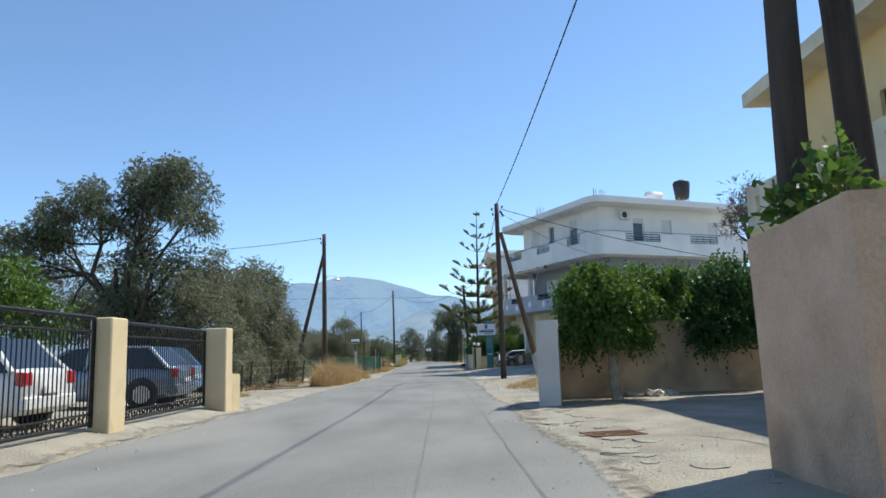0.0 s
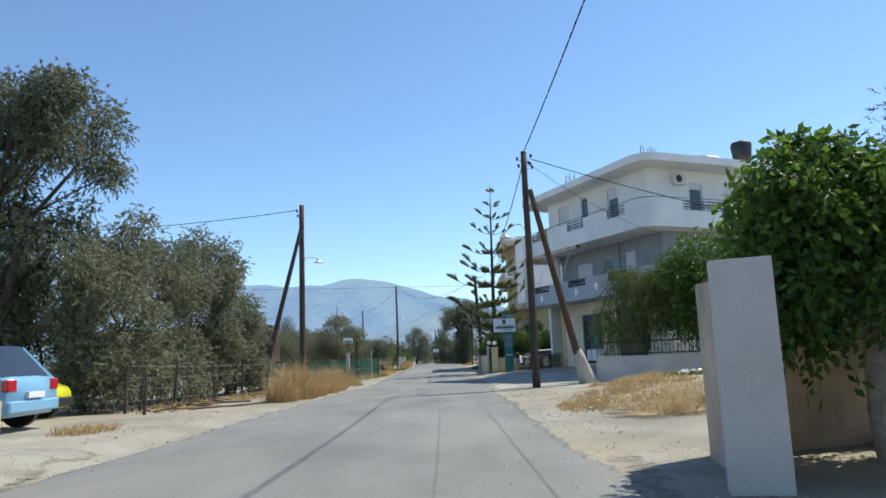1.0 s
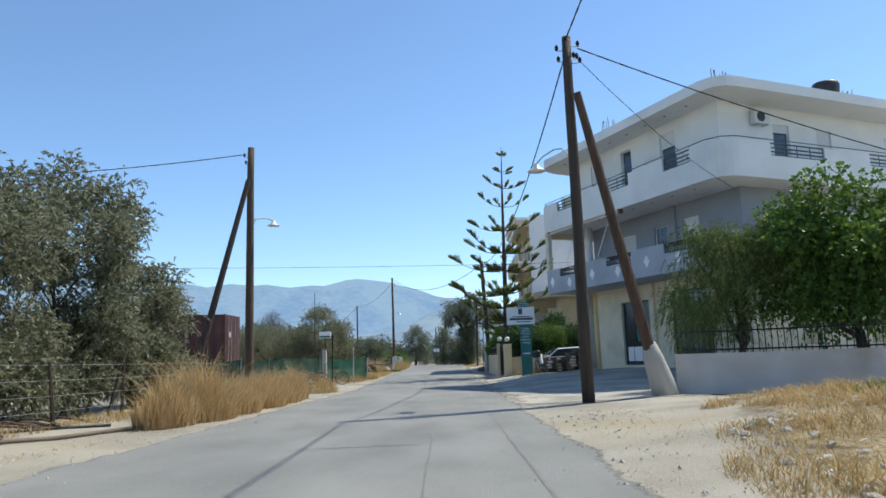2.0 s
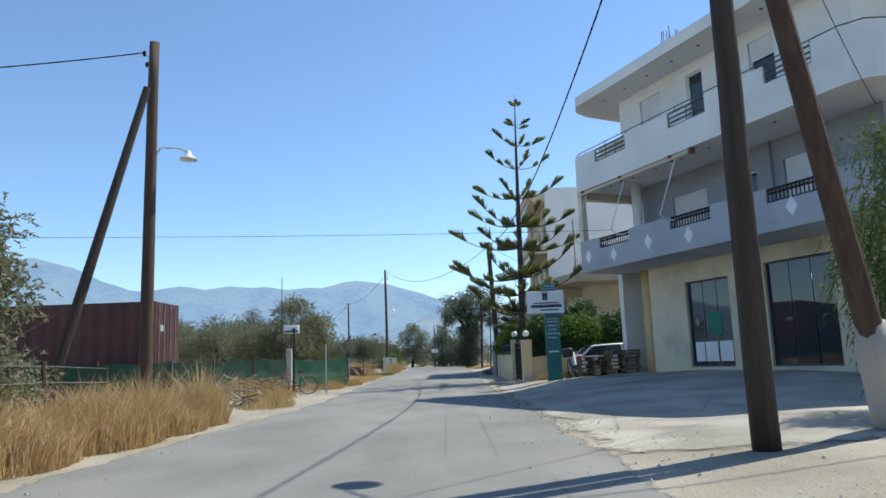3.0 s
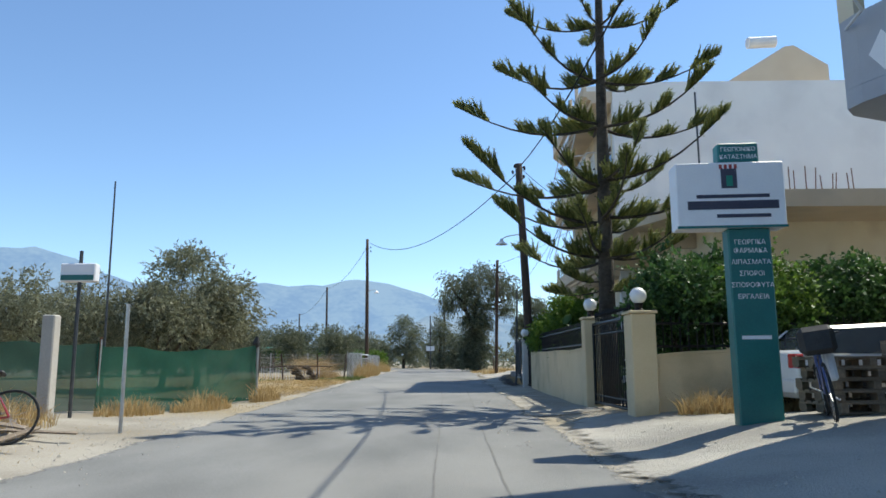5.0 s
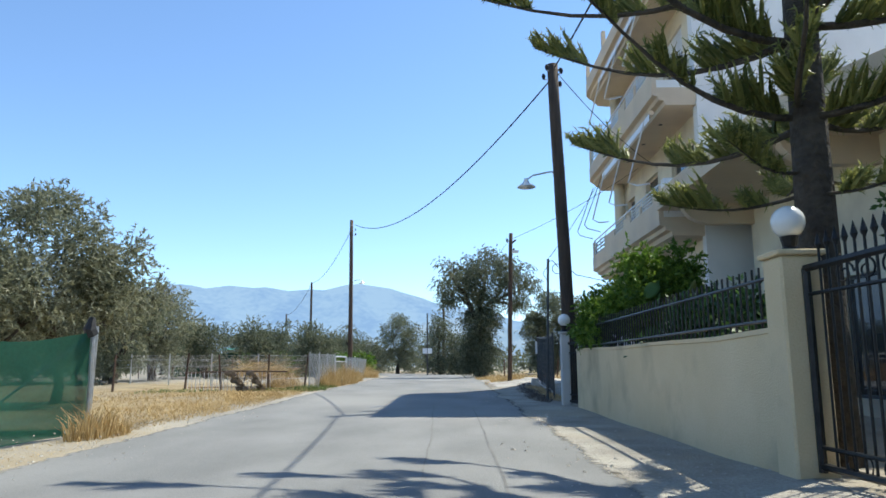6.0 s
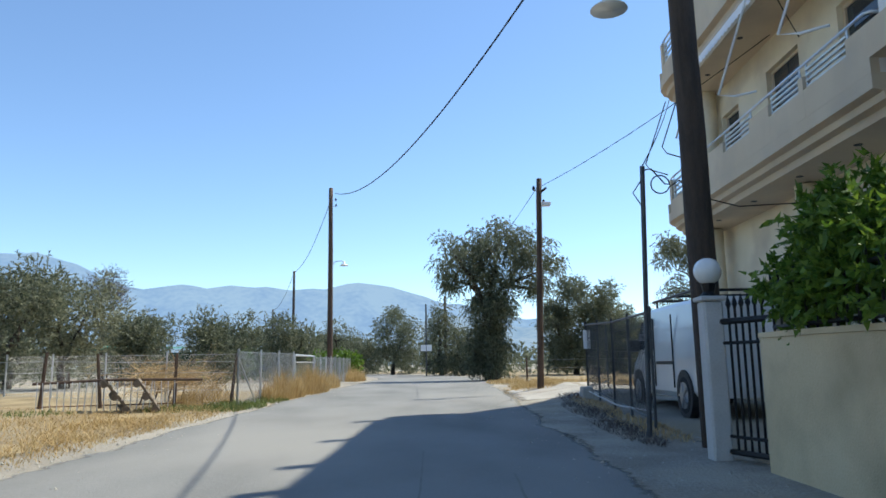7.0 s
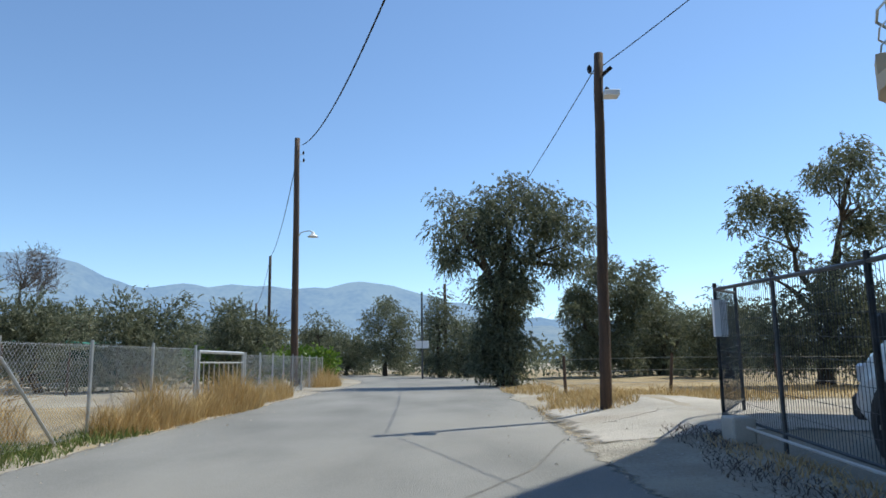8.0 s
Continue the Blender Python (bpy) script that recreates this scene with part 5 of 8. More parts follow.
poles()
for p, q, drop, r, lab in (
    ((3.25, 29.5, 8.95), (3.6, -0.08, 9.5), 0.3, 0.022, "twisted black overhead cable along the road"),
    ((3.3, 29.5, 8.8), (2.6, 66.0, 8.3), 1.5, 0.022, "black overhead cable between two poles"),
    ((3.55, 29.5, 8.75), (23.8, 37.5, 5.9), 0.45, 0.020, "thick black service cable to a house beyond the lemon trees"),
    ((3.5, 29.55, 8.55), (11.2, 39.45, 7.3), 0.3, 0.011, "thin service cable to the house"),
    ((-7.4, 38.5, 9.05), (-30, 36.0, 8.7), 0.7, 0.020, "twisted black overhead cable over the olives"),
    ((2.75, 66.0, 8.3), (-6.55, 96.6, 10.55), 1.6, 0.022, "twisted black overhead cable crossing the road"),
    ((-6.7, 96.6, 10.4), (-14.25, 121, 9.4), 0.8, 0.02, "black overhead cable between far poles"),
    ((2.65, 79.3, 6.4), (5.9, 70.9, 7.1), 0.15, 0.010, "thin cable from the pole to the beige house"),
    ((2.5, 79.35, 6.35), (-0.8, 118, 6.6), 0.6, 0.010, "thin cable to a far pole"),
    ((2.65, 66.0, 8.2), (7.2, 72.0, 7.2), 0.3, 0.012, "thin service cable to the beige house"),
    ((-14.25, 121, 9.4), (-24, 152, 8.5), 0.8, 0.02, "black overhead cable between far poles"),
    ((-40, 44.0, 6.95), (6.2, 48.0, 5.75), 0.35, 0.009, "thin cable high across the road"),
    ((2.58, 68.0, 3.8), (5.6, 76.0, 7.8), 0.1, 0.010, "thin cable from the post to a balcony"),
):
    cable("overhead_cable", p, q, drop, r, lab)


def block_wall(name, label, p, q, h, th, material, cap=None, z_base=None):
    p, q = Vector((*p, 0)), Vector((*q, 0))
    d = q - p
    n = max(2, int(d.length / 0.6))
    side = Vector((-d.y, d.x, 0)).normalized() * th / 2
    bm = bmesh.new()
    rows = []
    for i in range(n + 1):
        c = p + d * (i / n)
        z = (ground_z(c.x, c.y) if z_base is None else z_base)
        rows.append([(*(c + s * side).xy, z + k) for s, k in ((-1, -0.3), (1, -0.3), (1, h), (-1, h))])
    loft(bm, rows)
    t = tagged(part(name, bm, material), label, "wall", kind="structure")
    if cap:
        bm = bmesh.new()
        loft(bm, [[(*(Vector(r[2 if s > 0 else 3][:2] + (0,)) + side * 0.15 * s).xy, r[2][2] + k) for s, k in ((-1, 0.003), (1, 0.003), (1, 0.05), (-1, 0.05))] for r in rows])
        part("coping", bm, cap, t)
    return t


def pier(name, label, at, sx, sy, h, material, cap=True, globe=False, lean=0.0):
    z = ground_z(at[0], at[1])
    t = thing(name, label, "gate pier", (at[0], at[1], z), lean)
    part("shaft", boxes(((-sx / 2, -sy / 2, -0.3), (sx / 2, sy / 2, h)), bevel=0.02), material, t)
    if cap:
        part("cap", boxes(((-sx / 2 - 0.03, -sy / 2 - 0.03, h + 0.002), (sx / 2 + 0.03, sy / 2 + 0.03, h + 0.05)), bevel=0.01), material, t)
    if globe:
        bm = bmesh.new()
        ball(bm, (0, 0, h + 0.32), 0.145)
        lamp = part("globe_lamp", bm, OPAL, t, "round opal globe lamp", True)
        part("lamp_base", tubes(([(0, 0, h + 0.05), (0, 0, h + 0.1), (0, 0, h + 0.19)], [0.1, 0.06, 0.08]), n=12), IRON, lamp)
    return t


def iron_gate(name, label, p, q, z, h, gap=0.11, r=0.011, scroll=True, spikes=False, material=IRON, lattice=False):
    """A gate or fence panel: square frame, upright bars, a band of scrolls under the top rail."""
    p, q = Vector((*p, z)), Vector((*q, z))
    d = q - p
    ang = math.degrees(math.atan2(d.y, d.x))
    w = d.length
    t = thing(name, label, "gate", p, ang)
    fr = tubes(([(0, 0, 0.05), (w, 0, 0.05)], 0.03), ([(0, 0, h), (w, 0, h)], 0.035), ([(0, 0, 0), (0, 0, h)], 0.035), ([(w, 0, 0), (w, 0, h)], 0.035), ([(0, 0, h - 0.22), (w, 0, h - 0.22)], 0.018), ([(0, 0, 0.2), (w, 0, 0.2)], 0.018), n=6)
    part("gate_frame", fr, material, t)
    k = int(w / gap)
    bm = bmesh.new()
    top = h + (0.14 if spikes else -0.22)
    tube(bm, [(0, 0, 0.05), (0, 0, top)], r, 5)
    if spikes:
        tube(bm, [(0, 0, top - 0.02), (0, 0, top + 0.03), (0, 0, top + 0.13)], [0.008, 0.028, 0.002], 6)
    first = part("bar", bm, material, t)
    first.location = (gap, 0, 0)
    for i in range(2, k):
        share(first, "bar", Matrix.Translation((i * gap, 0, 0)), t)
    if lattice:
        for z0, z1, g in ((h - 0.21, h - 0.01, 0.2), (0.06, 0.19, 0.16)):
            first = part("lattice_cross", tubes(([(-g / 2, 0, z0), (g / 2, 0, z1)], 0.009), ([(g / 2, 0.01, z0), (-g / 2, 0.01, z1)], 0.009), n=4), material, t)
            first.location = (g, 0, 0)
            for i in range(2, int(w / g)):
                share(first, "lattice_cross", Matrix.Translation((i * g, 0, 0)), t)
    elif scroll:
        bm = bmesh.new()
        tube(bm, [(0.13 * math.cos(a) * (1 - a / 12), 0, h - 0.11 + 0.1 * math.sin(a) * (1 - a / 12)) for a in np.linspace(0, 8.5, 20)], 0.009, 4)
        s0 = part("scroll", bm, material, t)
        s0.location = (0.25, 0, 0)
        for i in range(1, int(w / 0.28) - 1):
            share(s0, "scroll", pose(0.25 + i * 0.28, 0, 0, 0, 0, 180 * (i % 2)), t)
        bm = bmesh.new()
        tube(bm, [(0.045 * math.cos(a), 0, 0.125 + 0.065 * math.sin(a)) for a in np.linspace(0, 6.28, 9)], 0.008, 4)
        s1 = part("ring", bm, material, t)
        s1.location = (0.15, 0, 0)
        for i in range(1, int(w / 0.22) - 1):
            share(s1, "ring", Matrix.Translation((0.15 + i * 0.22, 0, 0)), t)
    return t


# west side: iron fence with two piers
pier("gate_pier", "cream rendered gate pier beside the iron fence", (-5.0, 4.79), 0.34, 0.57, 1.74, WALLCREAM, False)
pier("gate_pier", "cream rendered gate pier at the end of the fence", (-4.88, 9.95), 0.5, 0.5, 1.84, WALLCREAM, False)
block_wall("wall_stub", "low broken cream wall stub against the pier", (-4.72, 10.22), (-4.64, 10.7), 0.85, 0.1, WALLCREAM)
iron_gate("iron_gate", "black wrought-iron gate with lattice bands", (-5.1, -5.2), (-5.1, 4.48), ground_z(-5.1, 3) + 0.05, 1.66, lattice=True)
iron_gate("iron_gate", "black wrought-iron sliding gate with lattice bands", (-5.06, 5.1), (-5.12, 9.68), ground_z(-5.2, 8) + 0.05, 1.66, lattice=True)
# east side near the start
bm = bmesh.new()
loft(bm, [[(3.07, -0.3, -0.2), (3.78, -0.2, -0.2), (3.74, -0.2, 2.32), (3.0, -0.38, 2.31)], [(3.07, -0.8, -0.2), (3.82, -0.8, -0.2), (3.78, -0.8, 2.37), (3.04, -0.85, 2.34)], [(3.09, -1.35, -0.2), (3.82, -1.35, -0.2), (3.78, -1.35, 2.4), (3.06, -1.4, 2.39)], [(3.08, -1.85, -0.2), (3.82, -1.85, -0.2), (3.78, -1.85, 2.42), (3.07, -1.85, 2.41)]])
tagged(part("plastered_pier", bm, BROWNPLASTER), "rough brown plastered wall end with worn edges", "wall", kind="structure")
block_wall("garden_wall", "pale concrete wall end beside the road", (2.3, 8.72), (2.74, 8.6), 1.8, 0.2, PALE_CONC)
block_wall("garden_wall", "plain plastered garden wall below overhanging trees", (2.66, 8.72), (2.9, 10.5), 1.75, 0.2, RAWPLASTER)
block_wall("garden_wall", "plain plastered garden wall below overhanging trees", (2.9, 10.6), (9.3, 12.7), 1.8, 0.2, RAWPLASTER)
block_wall("garden_wall", "plain grey garden wall behind the apron", (9.32, 12.72), (17.5, 13.6), 1.6, 0.2, CONCRETE)
block_wall("garden_wall", "low concrete garden wall with an iron fence", (5.9, 31.2), (13.0, 26.6), 1.0, 0.2, PALE_CONC)
t = thing("iron_fence", "black iron fence on the low garden wall", "fence", (5.95, 31.17, ground_z(6, 31) + 1.0), math.degrees(math.atan2(-4.6, 7.1)))
bars(t, (0.1, 0, 0), (8.2, 0, 0), 0.0, 0.62, 0.14, 0.012, IRON, (0.12, 0.85))
# east side: cream garden wall with gates
zg = ground_z(3.0, 55)
pier("gate_pier", "cream gate pier with a round globe lamp", (2.99, 55.5), 0.36, 0.36, 1.84, WALLCREAM, True, True)
pier("gate_pier", "broad cream gate pier with a round globe lamp", (3.19, 52.27), 0.42, 0.5, 1.68, WALLCREAM, True, True)
iron_gate("iron_gate", "black iron garden gate with spiked bars", (3.14, 52.55), (3.0, 55.28), zg + 0.05, 1.66, 0.12, 0.012, True, True)
block_wall("garden_wall", "cream rendered garden wall along the road", (2.94, 55.69), (2.83, 65.0), 1.2, 0.2, WALLCREAM, WALLCREAM)
block_wall("garden_wall", "cream rendered garden wall beside the parking place", (3.41, 52.3), (11.5, 53.3), 0.92, 0.2, WALLCREAM, WALLCREAM)
for a, b in (((2.94, 55.75), (2.83, 64.9)), ((3.45, 52.31), (11.3, 53.27))):
    d = Vector((b[0] - a[0], b[1] - a[1], 0))
    t = thing("iron_fence", "black spiked iron fence on the cream wall", "fence", (*a, zg + 1.22 if a[1] > 55 else ground_z(5.0, 52.4) + 0.93), math.degrees(math.atan2(d.y, d.x)))
    bars(t, (0, 0, 0), (d.length, 0, 0), 0.0, 0.6, 0.15, 0.012, IRON, (0.15, 0.8))
pier("gate_pier", "narrow white gate pier with a round globe lamp", (2.62, 65.9), 0.2, 0.22, 1.62, PALE_CONC, True, True)
pier("gate_pier", "narrow white gate pier by a small gate", (2.95, 65.1), 0.16, 0.2, 1.4, PALE_CONC, False)
iron_gate("iron_gate", "small dark iron gate with spiked bars", (2.93, 65.2), (2.68, 65.85), ground_z(2.8, 65.5) + 0.05, 1.35, 0.09, 0.014, False, True)
# ---- trees and plants ----
def oval(seed, *ells):
    """Leaf clumps from ellipsoids (cx, cy, cz, rx, ry, rz, how many, r0, r1)."""
    rng = np.random.default_rng(seed)
    out = []
    for e in ells:
        out += crown_clumps(*e[:6], e[6], e[7], e[8], rng)
    return out


# west side: the tall olive and the thicket before it
tree("olive_tree", "tall old grey-green olive tree with open crown", (-12.6, 23.2, 0.1),
     oval(1, (-11.2, 23.0, 8.2, 2.2, 2.0, 1.8, 32, 0.4, 0.85), (-14.2, 22.5, 7.2, 2.4, 2.0, 1.7, 28, 0.4, 0.85), (-16.8, 22.0, 6.0, 1.8, 1.8, 1.5, 14, 0.4, 0.8), (-12.5, 23.5, 5.2, 2.8, 1.8, 1.4, 16, 0.35, 0.8), (-13.5, 23.5, 3.2, 2.8, 1.8, 1.6, 14, 0.4, 0.9)),
     112000, (0.115, 0.027), OLIVEDARK, 0.30, 0.30, 0.5, stems=2, limbs=48)
for i, (x, y, ells, k) in enumerate((
    (-9.9, 23.4, ((-9.7, 23.6, 3.4, 1.6, 1.9, 1.7, 26, 0.35, 0.8), (-9.4, 23.8, 1.3, 1.5, 2.0, 1.1, 22, 0.4, 0.8)), 52000),
    (-10.8, 27.5, ((-10.4, 27.6, 4.5, 2.2, 2.2, 2.2, 36, 0.4, 0.9), (-9.9, 27.4, 1.5, 2.0, 2.2, 1.3, 28, 0.45, 0.9)), 74000),
    (-9.9, 31.4, ((-9.9, 31.0, 4.6, 1.8, 2.0, 2.1, 38, 0.3, 0.75), (-9.5, 31.4, 1.6, 2.0, 2.2, 1.4, 28, 0.4, 0.8)), 74000),
    (-9.5, 34.9, ((-9.4, 34.9, 3.2, 1.4, 1.6, 1.7, 26, 0.3, 0.7), (-9.3, 34.9, 1.2, 1.5, 1.8, 1.1, 20, 0.35, 0.7)), 48000),
    (-13.8, 26.0, ((-13.8, 26.0, 3.2, 2.6, 2.4, 2.6, 34, 0.6, 1.0),), 30000),
    (-16.5, 27.5, ((-16.5, 27.5, 4.0, 2.8, 2.6, 2.8, 30, 0.6, 1.1),), 24000),
)):
    tree("olive_shrub", "dense dusty olive shrub branching from the ground", (x, y, ground_z(x, y)), oval(20 + i, *ells), k, (0.10, 0.026), OLIVE if i < 4 else OLIVEDARK, 0.10, 0.2, 0.35, category="shrub", group="olive thicket", stems=3, limbs=42)
tree("garden_bush", "bright green leafy bush behind the iron fence", (-13.2, 13.9, 0.1), oval(31, (-13.2, 13.9, 2.9, 2.8, 1.6, 1.7, 34, 0.4, 0.8)), 22000, (0.13, 0.045), GREENLEAF, 0.1, 0.3, 0.1, category="bush", stems=3)
# olives behind the green net
for i, (x, y, h, rx, k) in enumerate(((-9.6, 63.8, 3.0, 1.7, 11000), (-12.8, 63.0, 3.2, 2.0, 11000), (-16.5, 64.5, 3.0, 2.2, 9000), (-9.4, 66.4, 4.3, 2.3, 20000), (-21.0, 62.0, 3.2, 2.4, 8000))):
    tree("olive_tree", "low round olive tree behind the green net", (x, y, ground_z(x, y)), oval(40 + i, (x, y, h * 0.8, rx, rx, h * 0.42, 22, 0.4, 0.8)), int(k * 2.0), (0.11, 0.022), OLIVE, 0.12, 0.3, 0.3, group="olives behind the net", limbs=22)
# the field trees
FIELD_TREES = [(-16.0, 87.5, 4.9), (-19.0, 88.5, 5.3), (-14.8, 92.5, 3.7), (-19.5, 82, 4.6), (-15.6, 82.2, 4.8), (-18.0, 85.0, 5.0), (-19.6, 79.6, 4.4), (-11.6, 93.5, 3.4), (-9.4, 97.5, 3.5), (-22.5, 79.0, 4.8), (-26, 90, 5.0), (-15.0, 104, 3.6), (-22, 108, 4.4), (-31, 104, 4.8), (-38, 98, 5.2), (-12, 112, 3.4), (-28, 118, 4.6), (-18, 122, 4.2), (-36, 122, 5.0), (-45, 112, 5.0), (-9.5, 128, 3.8), (-24, 135, 5.0), (-52, 128, 5.4), (-40, 140, 5.2),
               (-14, 142, 4.6), (-33, 82, 5.0), (-42, 86, 5.2), (-27, 73, 4.2), (-35, 70, 4.6), (-30, 150, 5.4), (-60, 140, 6.0), (-19, 155, 5.4)]
for i, (x, y, h) in enumerate(FIELD_TREES):
    far = y > 105
    rx = h * 0.48
    tree("olive_tree", "grey-green olive tree in the dry field", (x, y, ground_z(x, y)), oval(60 + i, (x, y, h * 0.66, rx, rx, h * 0.36, 18, 0.5, 0.95), (x, y, h * 0.3, rx * 0.9, rx * 0.9, h * 0.22, 9, 0.5, 0.9)), 9000 if far else 18000, (0.20 if far else 0.14, 0.05 if far else 0.027), OLIVEDARK if i % 3 else OLIVE, 0.18, 0.3, 0.1, group="olives in the field", limbs=16)
for x, y, h in ((-23.6, 106.0, 8.3), (-21.5, 90.0, 5.0)):
    tree("half_bare_tree", "half-bare tree with thin grey twigs", (x, y, ground_z(x, y)), oval(int(h * 10), (x, y, h * 0.78, 1.5, 1.4, h * 0.24, 16, 0.3, 0.7)), 5200, (0.2, 0.014), DEADWOOD, 0.17, 0.4, -0.2, limbs=34, reach=1.0)
# the great olive beside the road and those behind it
tree("olive_tree", "great old olive tree beside the road, its trunk wrapped in shoots", (1.9, 95.2, ground_z(1.9, 95.2)),
     oval(90, (0.1, 95.0, 6.6, 1.4, 1.5, 1.2, 12, 0.5, 0.85), (2.4, 95.2, 7.1, 1.7, 1.8, 1.2, 16, 0.5, 0.95), (4.4, 95.4, 6.2, 1.3, 1.5, 1.0, 9, 0.45, 0.8), (1.6, 94.8, 1.7, 1.1, 1.0, 1.9, 38, 0.4, 0.7), (1.8, 94.8, 3.9, 1.15, 1.0, 1.2, 28, 0.35, 0.65), (2.0, 95.0, 5.4, 1.6, 1.2, 0.9, 18, 0.35, 0.6), (4.4, 95.2, 5.0, 0.8, 1.0, 0.9, 9, 0.25, 0.5), (-0.2, 95.0, 5.1, 0.7, 1.0, 0.9, 8, 0.25, 0.5), (1.4, 95.0, 5.8, 1.5, 1.2, 0.7, 9, 0.3, 0.5)),
     98000, (0.11, 0.027), OLIVEDARK, 0.34, 0.5, 0.9, limbs=46)
for i, (x, y, h, rx, n, lab) in enumerate((
    (-5.6, 122.5, 6.6, 2.4, 12000, "dark olive tree at the bend of the road"), (-1.0, 113.5, 5.6, 1.1, 6000, "slender olive tree at the bend of the road"), (0.6, 112.0, 4.0, 1.3, 6000, "dense olive shrub at the bend"), (7.9, 105.5, 7.0, 2.7, 26000, "round dark olive tree in the dry field"),
    (11.6, 108.5, 5.2, 2.1, 12000, "round dark olive tree in the dry field"), (13.0, 112, 4.6, 2.2, 7000, "olive tree in the dry field"), (-10.0, 121, 4.8, 2.0, 6000, "olive tree behind the fence"), (17.0, 114, 4.4, 2.4, 6000, "olive tree in the dry field"),
    (-2.6, 128, 4.6, 2.0, 5000, "olive tree beyond the bend"), (3.0, 124, 4.6, 2.2, 5000, "olive tree beyond the bend"), (22, 120, 5.0, 2.8, 5000, "olive tree in the dry field"), (28, 112, 5.2, 3.0, 5000, "olive tree in the dry field"), (35, 125, 5.6, 3.2, 5000, "olive tree in the dry field"))):
    tree("olive_tree", lab, (x, y, ground_z(x, y)), oval(100 + i, (x, y, h * 0.62, rx, rx, h * 0.38, 30, 0.4, 0.95), (x, y, h * 0.28, rx * 0.85, rx * 0.85, h * 0.27, 18, 0.5, 0.9)), int(n * 2.8), (0.14, 0.027), OLIVEDARK, 0.2, 0.25, 0.5, limbs=20)
tree("olive_tree", "tall airy olive tree behind the mesh fence", (11.7, 90.5, 0.35), oval(120, (10.4, 90.5, 5.8, 1.45, 1.4, 0.85, 22, 0.28, 0.6), (13.1, 90.5, 7.1, 1.4, 1.4, 1.15, 22, 0.28, 0.62), (14.4, 91, 5.2, 1.6, 1.4, 1.15, 20, 0.3, 0.62), (11.3, 90.3, 4.2, 2.0, 1.3, 0.8, 16, 0.28, 0.55), (11.6, 89.4, 1.9, 2.5, 1.4, 1.6, 56, 0.4, 0.75), (15.2, 90, 2.2, 2.0, 1.6, 1.9, 28, 0.4, 0.75)), 100000, (0.10, 0.025), OLIVEDARK, 0.24, 0.3, 0.7, limbs=54)
for x, y, h, rx, s in ((12.6, 101.0, 4.4, 2.2, 121), (20.5, 94.0, 5.2, 2.6, 122)):
    tree("olive_tree", "dense dark olive tree in the dry field", (x, y, ground_z(x, y)), oval(s, (x, y, h * 0.6, rx, rx, h * 0.36, 30, 0.4, 0.9), (x, y, h * 0.25, rx * 0.9, rx * 0.9, h * 0.25, 18, 0.5, 0.8)), 30000, (0.12, 0.027), OLIVEDARK, 0.2, 0.25, 0.5, limbs=20)
for i, (x, y) in enumerate(((-9.5, 100.5), (-12.0, 101.5), (-8.0, 103.5), (-15, 100.5), (-7.2, 100.0))):
    tree("vine_hedge", "bright green vine hedge behind the fence", (x, y, ground_z(x, y)), oval(140 + i, (x, y, 1.1, 1.5, 0.9, 0.6, 14, 0.35, 0.55)), 4000, (0.16, 0.06), LIMELEAF, 0.06, 0.3, 0.0, category="hedge", group="vine hedge", stems=2, limbs=8)
# east side
tree("lemon_tree", "small leafy citrus tree with pale trunk before the wall", (4.2, 9.75, ground_z(4.2, 9.75)), oval(150, (4.05, 9.7, 2.55, 1.05, 1.0, 0.62, 30, 0.2, 0.4), (3.8, 9.6, 1.95, 1.0, 0.9, 0.38, 16, 0.15, 0.32), (5.1, 10.2, 2.75, 0.9, 0.8, 0.45, 14, 0.18, 0.36), (3.6, 9.5, 1.5, 0.25, 0.3, 0.25, 3, 0.1, 0.2), (4.9, 9.9, 1.75, 0.3, 0.3, 0.3, 5, 0.12, 0.24)), 26000, (0.10, 0.03), GREENLEAF, 0.12, 0.5, 0.9, limbs=34, bark=PALEBARK)
tree("dark_bush", "dense dark green bush hanging over the garden wall", (8.1, 12.95, ground_z(8.1, 12.95)), oval(151, (7.75, 12.3, 2.65, 1.3, 1.0, 0.85, 34, 0.3, 0.55), (7.4, 11.7, 1.9, 1.0, 0.45, 0.6, 18, 0.25, 0.5), (9.9, 12.9, 2.3, 1.5, 1.0, 1.0, 26, 0.35, 0.6), (6.2, 11.9, 2.7, 0.7, 0.6, 0.55, 12, 0.2, 0.42)), 40000, (0.11, 0.03), HEDGELEAF, 0.13, 0.2, 0.9, category="bush", stems=2, limbs=30)
tree("half_bare_tree", "grey half-bare tree behind the garden wall", (12.8, 20.2, ground_z(12.8, 20.2)), oval(152, (12.6, 20.2, 6.4, 1.7, 1.5, 1.2, 20, 0.35, 0.7)), 7000, (0.14, 0.016), DEADWOOD, 0.2, 0.45, 0.0, limbs=30, reach=1.0)
tree("pepper_tree", "light green drooping tree behind the low wall", (8.4, 33.4, ground_z(8.4, 33.4)), oval(153, (8.3, 33.2, 3.6, 1.7, 1.6, 1.5, 26, 0.4, 0.7), (7.4, 32.8, 2.2, 1.2, 1.0, 0.9, 12, 0.35, 0.6)), 26000, (0.15, 0.016), WEED, 0.13, 0.3, 1.6, limbs=30)
